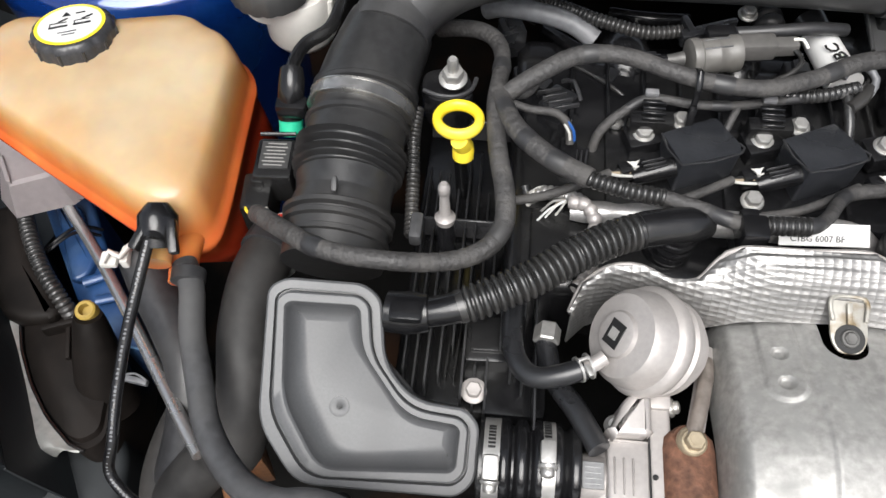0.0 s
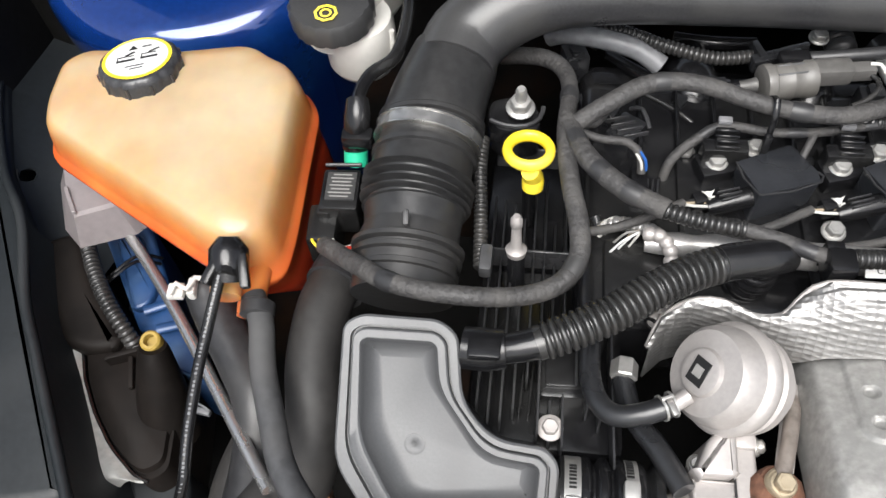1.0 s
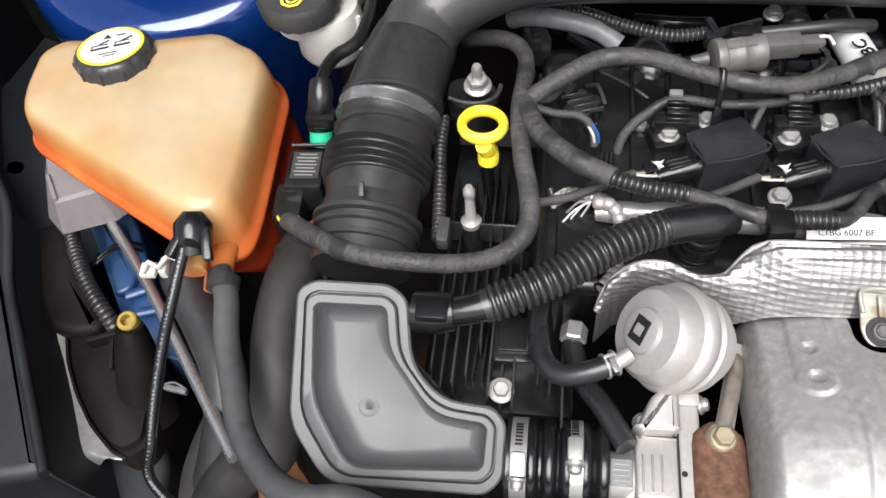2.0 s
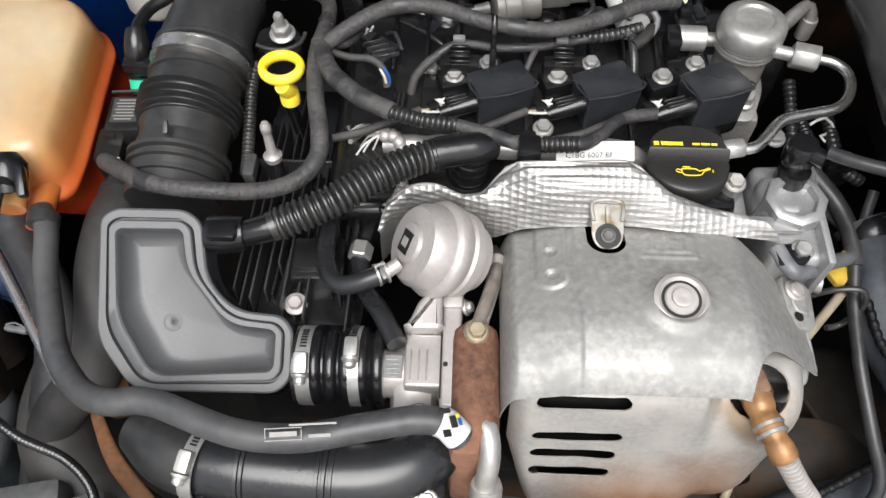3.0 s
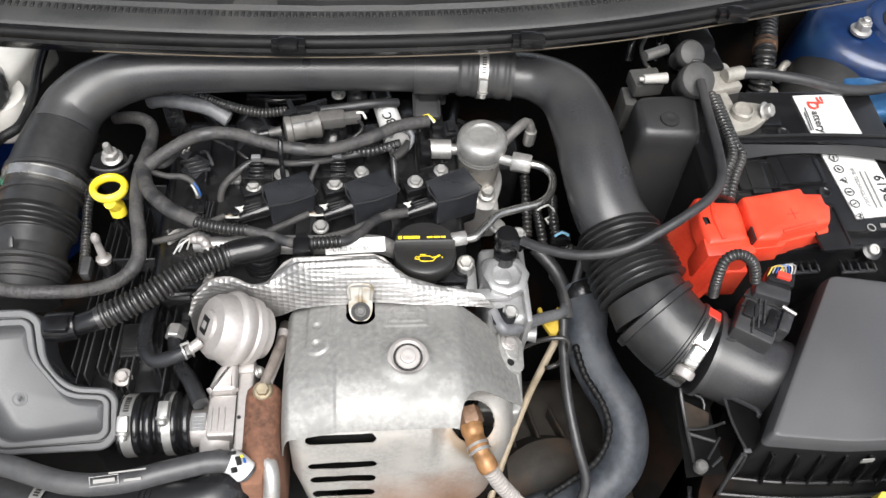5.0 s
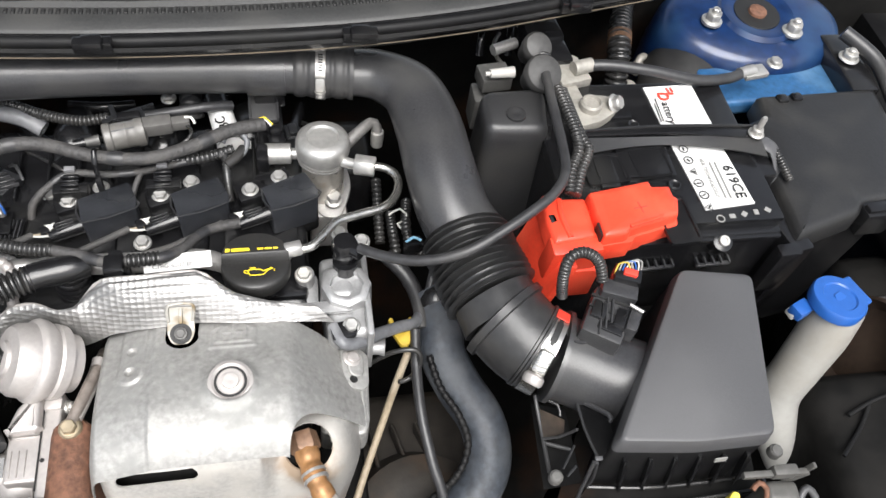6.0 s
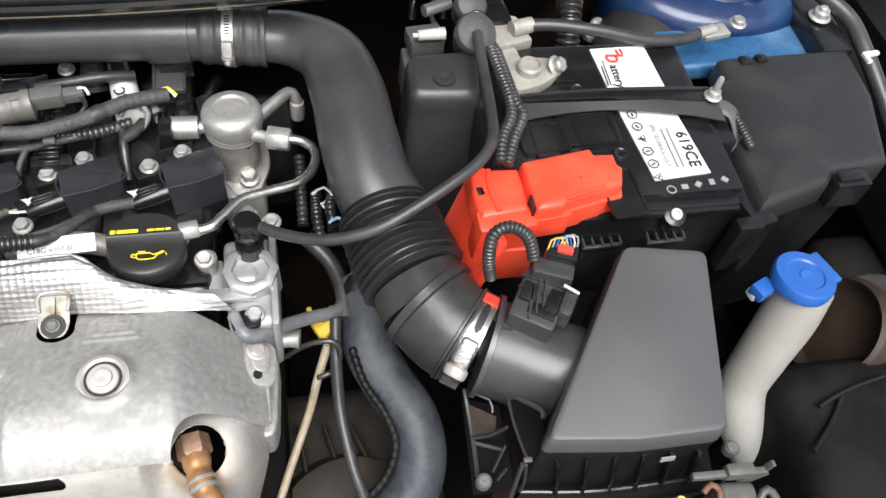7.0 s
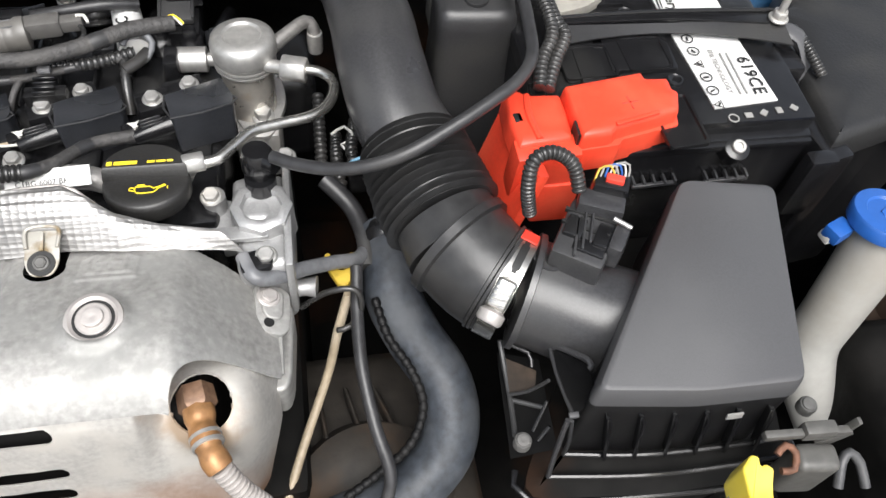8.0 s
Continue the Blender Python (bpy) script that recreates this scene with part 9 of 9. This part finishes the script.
rw = thing("wing_edge", (1.0, 0.4, 0.0), "dusty grey painted wing edge with a black hose", "wing")
part("rail", box((1.0843, 0.4939, 0.0800), (0.1212, 0.4512, 0.1200), (0, 0, 2.5), bevel=0.02, seg=3), "liner", rw)
part("hose", tube([(0.9246, 0.5235, 0.2400), (0.9523, 0.4920, 0.2300), (0.9574, 0.4539, 0.2200), (0.9661, 0.4119, 0.2000), (0.9711, 0.3638, 0.1800)], 0.008, 14), "rubber", rw)
part("clip", joined(box((0.9494, 0.4382, 0.2300), (0.0178, 0.0050, 0.0040), (0, 0, 7.3), bevel=0.001), box((0.9428, 0.4321, 0.2300), (0.0043, 0.0113, 0.0040), (0, 0, 2.2), bevel=0.001)), "white", rw, "white clip")

# thermostat housing and hoses beside the engine
ts = thing("thermostat_housing", (0.3858, 0.3196, 0.1000), "cast aluminium coolant outlet housing at the engine's end", "housing")
part("casting", joined(box((0.3644, 0.2733, 0.1490), (0.0365, 0.0792, 0.0700), (0, 0, 2.3), bevel=0.008, seg=3), box((0.3609, 0.2808, 0.1770), (0.0312, 0.0360, 0.0300), (0, 0, 0.6), bevel=0.010, seg=3), box((0.3458, 0.2589, 0.1880), (0.0466, 0.0109, 0.0040), (0, 0, 0.1), bevel=0.001)), "castalu", ts)
part("neck_collar", lathe([(0.022, -0.03), (0.0205, 0.0), (0.0185, 0.0015), (0.014, 0.0015), (0.0135, -0.004), (0.001, -0.005)], (0.3656, 0.2746, 0.1960), (0, -0.05, 1), 8), "castalu", ts)
part("seal_plate", prism(rounded([(0.3517, 0.2426), (0.3541, 0.2560), (0.3635, 0.2578), (0.3764, 0.2542), (0.3773, 0.2472), (0.3723, 0.2427), (0.3592, 0.2342)], 0.006), 0.008, pose(0, 0, 0.170), bevel=0.0012), "black", ts)
part("bolt", hexbolt((0.3706, 0.2524, 0.170), (0, -0.1, 1), 0.0055), "steel", ts)
part("lower_pipe", tube([(0.3563, 0.2463, 0.1420), (0.3734, 0.2438, 0.1400), (0.3889, 0.2453, 0.1380), (0.3972, 0.2444, 0.1380)], [0.0065, 0.0065, 0.0065, 0.008], 18), "castalu", ts)
part("edge_plate", box((0.3820, 0.2721, 0.1620), (0.0055, 0.0866, 0.0600), (0, 0, -0.6), bevel=0.003), "castalu", ts)
part("lug", joined(lathe([(0.008, -0.02), (0.008, 0.002), (0.006, 0.003)], (0.3326, 0.2974, 0.1800), n=18), box((0.3361, 0.2902, 0.1530), (0.0154, 0.0304, 0.0300), (0, 0, -0.6), bevel=0.004)), "castalu", ts)
for p in [(0.3317, 0.2948, 0.1840), (0.3666, 0.2421, 0.1840), (0.3652, 0.3342, 0.1850), (0.3829, 0.3224, 0.1880)]:
    part("bolt", hexbolt(p, (0, -0.15, 1), 0.0058), "steel", ts)
part("pipe_flange", prism(rounded([(0.3485, 0.2451), (0.3709, 0.2482), (0.3714, 0.2337), (0.3514, 0.2285)], 0.005), 0.006, pose(0, 0, 0.186), bevel=0.001), "black", ts)
cs = thing("vent_connector", (0.3747, 0.3130, 0.1700), "black plastic elbow connector on the housing", "connector")
part("elbow", joined(lathe([(0.009, -0.03), (0.009, -0.012), (0.0105, -0.010), (0.0108, 0.003), (0.009, 0.007), (0.001, 0.008)], (0.3659, 0.2994, 0.2160), (0, 0.1, 1), 28), tube([(0.3666, 0.2987, 0.2170), (0.3781, 0.2889, 0.2190)], 0.0062, 18)), "black", cs)
part("neck", lathe([(0.010, -0.03), (0.0105, 0.0), (0.0105, 0.004)], (0.3661, 0.2940, 0.1980), (0, 0.1, 1), 26), "black", cs)
harness("coolant_hose", [(0.352, 0.245, 0.182), (0.3592, 0.2285, 0.1815), (0.375, 0.234, 0.172), (0.390, 0.2455, 0.161), (0.410, 0.259, 0.145), (0.430, 0.274, 0.127), (0.438, 0.300, 0.118), (0.430, 0.325, 0.112)], 0.0053, "blue-grey coolant hose from the housing", "hose", "palehose")
yc = thing("dipstick_tube", (0.4217, 0.2741, 0.1000), "pale tan gearbox breather tube with a yellow clip", "tube")
part("clip", joined(prism(rounded([(0.4003, 0.2780), (0.4060, 0.2800), (0.4075, 0.2700), (0.4110, 0.2620), (0.4180, 0.2600), (0.4230, 0.2660), (0.4245, 0.2790), (0.4300, 0.2770), (0.4300, 0.2600), (0.4240, 0.2510), (0.4190, 0.2440), (0.4120, 0.2445), (0.4080, 0.2520), (0.4030, 0.2620)], 0.003, 3), 0.006, Matrix.Translation((0.4160, 0.2640, 0.132)) @ Matrix.Diagonal((0.78, 0.85, 1, 1)) @ Matrix.Translation((-0.4160, -0.2640, 0)), bevel=0.0016, seg=3)), "dullyellow", yc, "dull yellow plastic clip")
part("tube", tube([(0.419, 0.245, 0.124), (0.409, 0.232, 0.09), (0.399, 0.218, 0.05), (0.372, 0.165, 0.015), (0.345, 0.10, -0.02)], 0.0036, 12), "tan", yc)
harness("wire_loop", [(0.3848, 0.2394, 0.1200), (0.4030, 0.2377, 0.1400), (0.4224, 0.2353, 0.1450), (0.4271, 0.2302, 0.1300), (0.4191, 0.2263, 0.1100), (0.4086, 0.2236, 0.1100)], 0.0022, "thin black wire loop round the tan tube", "cable", "conduit")
rh = thing("radiator_hose", (0.4949, 0.2435, 0.0200), "thick dusty blue-grey radiator hose", "hose")
part("tube", tube([(0.4499, 0.3066, 0.1200), (0.4556, 0.2840, 0.1150), (0.4527, 0.2524, 0.1050), (0.4652, 0.2238, 0.0900), (0.4832, 0.1952, 0.0750), (0.4876, 0.1670, 0.0600), (0.4763, 0.1421, 0.0450), (0.4413, 0.1204, 0.0300), (0.3930, 0.1084, 0.0200), (0.3512, 0.0907, 0.0000)], 0.0216, 30), "bluehose", rh)
harness("hose_guard", [(0.4376, 0.2418, 0.1200), (0.4446, 0.2147, 0.1100), (0.4588, 0.1906, 0.1000), (0.4653, 0.1690, 0.0850), (0.4540, 0.1476, 0.0700), (0.4303, 0.1327, 0.0600), (0.4044, 0.1206, 0.0500)], 0.0032, "black edge guard along the radiator hose", "edge guard", "liner", (0.007, 0.0004))
harness("coolant_hose", [(0.4264, 0.2606, 0.1350), (0.4239, 0.2307, 0.1250), (0.4234, 0.1903, 0.1150), (0.4286, 0.1532, 0.1000), (0.4364, 0.1235, 0.0800), (0.4285, 0.1067, 0.0600), (0.4073, 0.0975, 0.0450), (0.3783, 0.0930, 0.0300)], 0.0046, "thin black hose beside the radiator hose", "hose", "rubber")
harness("coolant_hose", [(0.4087, 0.3398, 0.1400), (0.4274, 0.3199, 0.1300), (0.4354, 0.2940, 0.1250), (0.4352, 0.2689, 0.1200)], 0.007, "black hose below the bellows", "hose", "rubber")
harness("coolant_pipe", [(0.4530, 0.3229, 0.1400), (0.4473, 0.3068, 0.1300), (0.4411, 0.2875, 0.1200)], 0.004, "thin pale pipe below the bellows", "pipe", "hose")
part("collar", lathe([(0.022, -0.008), (0.0235, -0.006), (0.0235, 0.006), (0.022, 0.008)], (0.4545, 0.2981, 0.1180), (0.1, -0.6, -0.1), 32), "black", rh, "black rubber collar")
gb = thing("gearbox", (0.4021, 0.2191, -0.1500), "dirty rust-brown gearbox casing below the exhaust", "gearbox")
dirty = mat("dirty_casing", (0.026, 0.022, 0.018), 0.65, 0.1, var=0.3, fine=60, bump=0.4, col2=(0.065, 0.036, 0.018), amount=0.4)
part("casing", box((0.42, 0.17, -0.13), (0.20, 0.22, 0.20), (-8, 0, 0), bevel=0.035, seg=4), dirty, gb)
part("bell_housing", lathe([(0.075, -0.1), (0.072, 0), (0.055, 0.016), (0.03, 0.022), (0.012, 0.02)], (0.43, 0.13, -0.03), (0.1, -0.4, 0.9), 40), dirty, gb)
for k in range(4):
    part("rib", box((0.365 + 0.03 * k, 0.18, -0.022), (0.004, 0.12, 0.02), (-8, 0, 6 * k), bevel=0.0015, seg=1), dirty, gb)
sg = thing("side_bracket", (0.68, 0.07, 0.10), "dull grey plastic bracket and connector beside the airbox", "bracket")
greyb = mat("grey_bracket", (0.075, 0.073, 0.068), 0.5, var=0.15, fine=200, col2=(0.055, 0.052, 0.047))
part("shelf", joined(box((0.6680, 0.0765, 0.2020), (0.0530, 0.0050, 0.0060), (0, 0, -3), bevel=0.0015), box((0.6948, 0.0765, 0.2070), (0.0030, 0.0045, 0.0110), (0, 12, 0), bevel=0.001), box((0.6880, 0.0745, 0.1940), (0.0100, 0.0030, 0.0200), (0, 35, 0), bevel=0.001)), greyb, sg)
part("connector", joined(box((0.6745, 0.0770, 0.2030), (0.0200, 0.0090, 0.0120), (0, 0, -3), bevel=0.003), box((0.6760, 0.0660, 0.1700), (0.0265, 0.0170, 0.0440), (0, 0, -6), bevel=0.006, seg=4)), greyb, sg)
part("post", box((0.6740, 0.0720, 0.1350), (0.0120, 0.0100, 0.0700), bevel=0.002), "black", sg)
part("brown_loop", tube([(0.6500, 0.0690, 0.1940), (0.6560, 0.0730, 0.1960), (0.6620, 0.0690, 0.1930), (0.6600, 0.0610, 0.1880), (0.6520, 0.0610, 0.1880)], 0.0022, 10), "rust", sg, "brown plastic loop")
part("hook", tube([(0.6930, 0.0520, 0.170), (0.6960, 0.0640, 0.180), (0.7020, 0.0680, 0.182), (0.7080, 0.0620, 0.178), (0.7100, 0.0500, 0.170)], 0.0030, 12), "hose", sg)
part("yellow_tab", prism(rounded([(0.6070, 0.0400), (0.6098, 0.0583), (0.6190, 0.0650), (0.6240, 0.0630), (0.6225, 0.0575), (0.6270, 0.0590), (0.6310, 0.0555), (0.6260, 0.0470), (0.6220, 0.0380)], 0.002, 4), 0.03, Matrix.Translation((0.6235, 0.052, 0.215)) @ Matrix.Diagonal((0.82, 1, 1, 1)) @ Matrix.Translation((-0.6190, -0.052, 0)), bevel=0.002, seg=3), "yellow", sg, "bright yellow plastic tab")
part("tab_stem", tube([(0.6180, 0.0470, 0.190), (0.6300, 0.0560, 0.160), (0.6700, 0.0680, 0.150)], 0.005, 12), "black", sg)

# loom and fittings behind the battery
lsv = thing("loom_sleeve", (0.7055, 0.60, 0.18), "fat corrugated loom sleeve with a brown tape band", "cable")
part("sleeve", tube([(0.7250, 0.6500, 0.2000), (0.7050, 0.6050, 0.2000), (0.6900, 0.5600, 0.1980), (0.6860, 0.5350, 0.1800), (0.6850, 0.5200, 0.1400)], 0.0115, 20, 0.0012, rib=(0.0062, 0.0014)), "conduit", lsv)
part("band", tube([(0.6945, 0.5740, 0.1990), (0.6895, 0.5590, 0.1980)], 0.0132, 20), mat("brown_tape", (0.14, 0.075, 0.04), 0.5, var=0.3), lsv, "brown tape band")
single("pipe_bracket", joined(box((0.7250, 0.5616, 0.1600), (0.0200, 0.0150, 0.0120), (0, 0, 30), bevel=0.004), tube([(0.7180, 0.5560, 0.160), (0.7250, 0.5640, 0.172), (0.7330, 0.5690, 0.168)], 0.0045, 12), lathe([(0.0075, -0.01), (0.0075, 0.002), (0.005, 0.003)], (0.7050, 0.5330, 0.160), n=18)), "dullmetal", "pale metal pipe bracket behind the battery", "bracket")
single("brake_pipe", tube([(0.5543, 0.5870, 0.2000), (0.5668, 0.5771, 0.2150), (0.5748, 0.5548, 0.2200), (0.5714, 0.5282, 0.2200), (0.5803, 0.5152, 0.2200)], 0.0022, 10), "dullmetal", "thin bent metal brake pipe", "pipe")
single("brake_pipe", tube([(0.5607, 0.5873, 0.1900), (0.5474, 0.5592, 0.2000), (0.5468, 0.5368, 0.2000), (0.5530, 0.5236, 0.2000)], 0.0022, 10), "dullmetal", "thin bent metal brake pipe", "pipe")

# clutter in the gap between engine and bellows
for p in ([(0.4221, 0.4032, 0.1200), (0.4205, 0.3672, 0.1300), (0.4225, 0.3467, 0.1200)], [(0.4386, 0.4100, 0.1300), (0.4324, 0.3668, 0.1400), (0.4383, 0.3533, 0.1300), (0.4568, 0.3464, 0.1200)], [(0.4101, 0.4318, 0.1400), (0.4089, 0.3956, 0.1300), (0.4083, 0.3675, 0.1200)]):
    harness("wiring_conduit", p, 0.0045, "black conduit in the gap beside the engine", material="conduit", rib=(0.005, 0.0007))
single("white_clip", tube([(0.4178, 0.3858, 0.1400), (0.4286, 0.3889, 0.1450), (0.4358, 0.3802, 0.1400), (0.4250, 0.3763, 0.1380), (0.4314, 0.3691, 0.1360)], 0.0012, 8), "white", "small bent white wire clip", "clip")
single("loom_plug", joined(box((0.4380, 0.3537, 0.1250), (0.0196, 0.0136, 0.0300), (0, 0, 3.6), bevel=0.004), box((0.4365, 0.3482, 0.1380), (0.0137, 0.0041, 0.0100), (0, 0, 5.2), bevel=0.001)), "black", "black loom plug below the bellows", "plug")
single("blue_seal", tube([(0.4292, 0.3488, 0.1460), (0.4369, 0.3528, 0.1470), (0.4438, 0.3494, 0.1460)], 0.0014, 8), mat("pale_blue_seal", (0.25, 0.5, 0.7), 0.4), "pale blue seal on a loom plug", "seal")

# things along the front edge
hp = thing("headlamp_plug", (-0.1744, 0.1005, 0.0300), "grey plastic plug on a black cable near the headlamp", "plug")
part("shell", joined(box((-0.1586, 0.0962, 0.0400), (0.0545, 0.0226, 0.0400), (0, 0, 11.8), bevel=0.006), box((-0.1186, 0.0910, 0.0400), (0.0399, 0.0214, 0.0300), (0, 0, 15.4), bevel=0.005)), mat("mid_grey_plastic", (0.055, 0.056, 0.056), 0.5), hp)
single("front_connector", joined(box((0.4531, 0.1082, -0.0300), (0.0333, 0.0241, 0.0600), (0, 0, -0.4), bevel=0.008), lathe([(0.014, -0.03), (0.014, 0.0), (0.010, 0.004)], (0.4530, 0.1168, 0.0040), n=20)), "black", "black connector below the radiator hose", "connector")
for p in ([(0.4853, 0.1172, -0.0200), (0.5045, 0.1128, -0.0200), (0.5380, 0.1087, -0.0200)], [(0.5183, 0.1220, -0.0300), (0.5326, 0.1075, -0.0300)]):
    single("bracket_strip", tube(p, 0.006, 8, flat=0.4), mat("dusty_brown_steel", (0.05, 0.034, 0.024), 0.8, col2=(0.08, 0.055, 0.038)), "tan dusty bracket strip at the bay floor", "bracket")
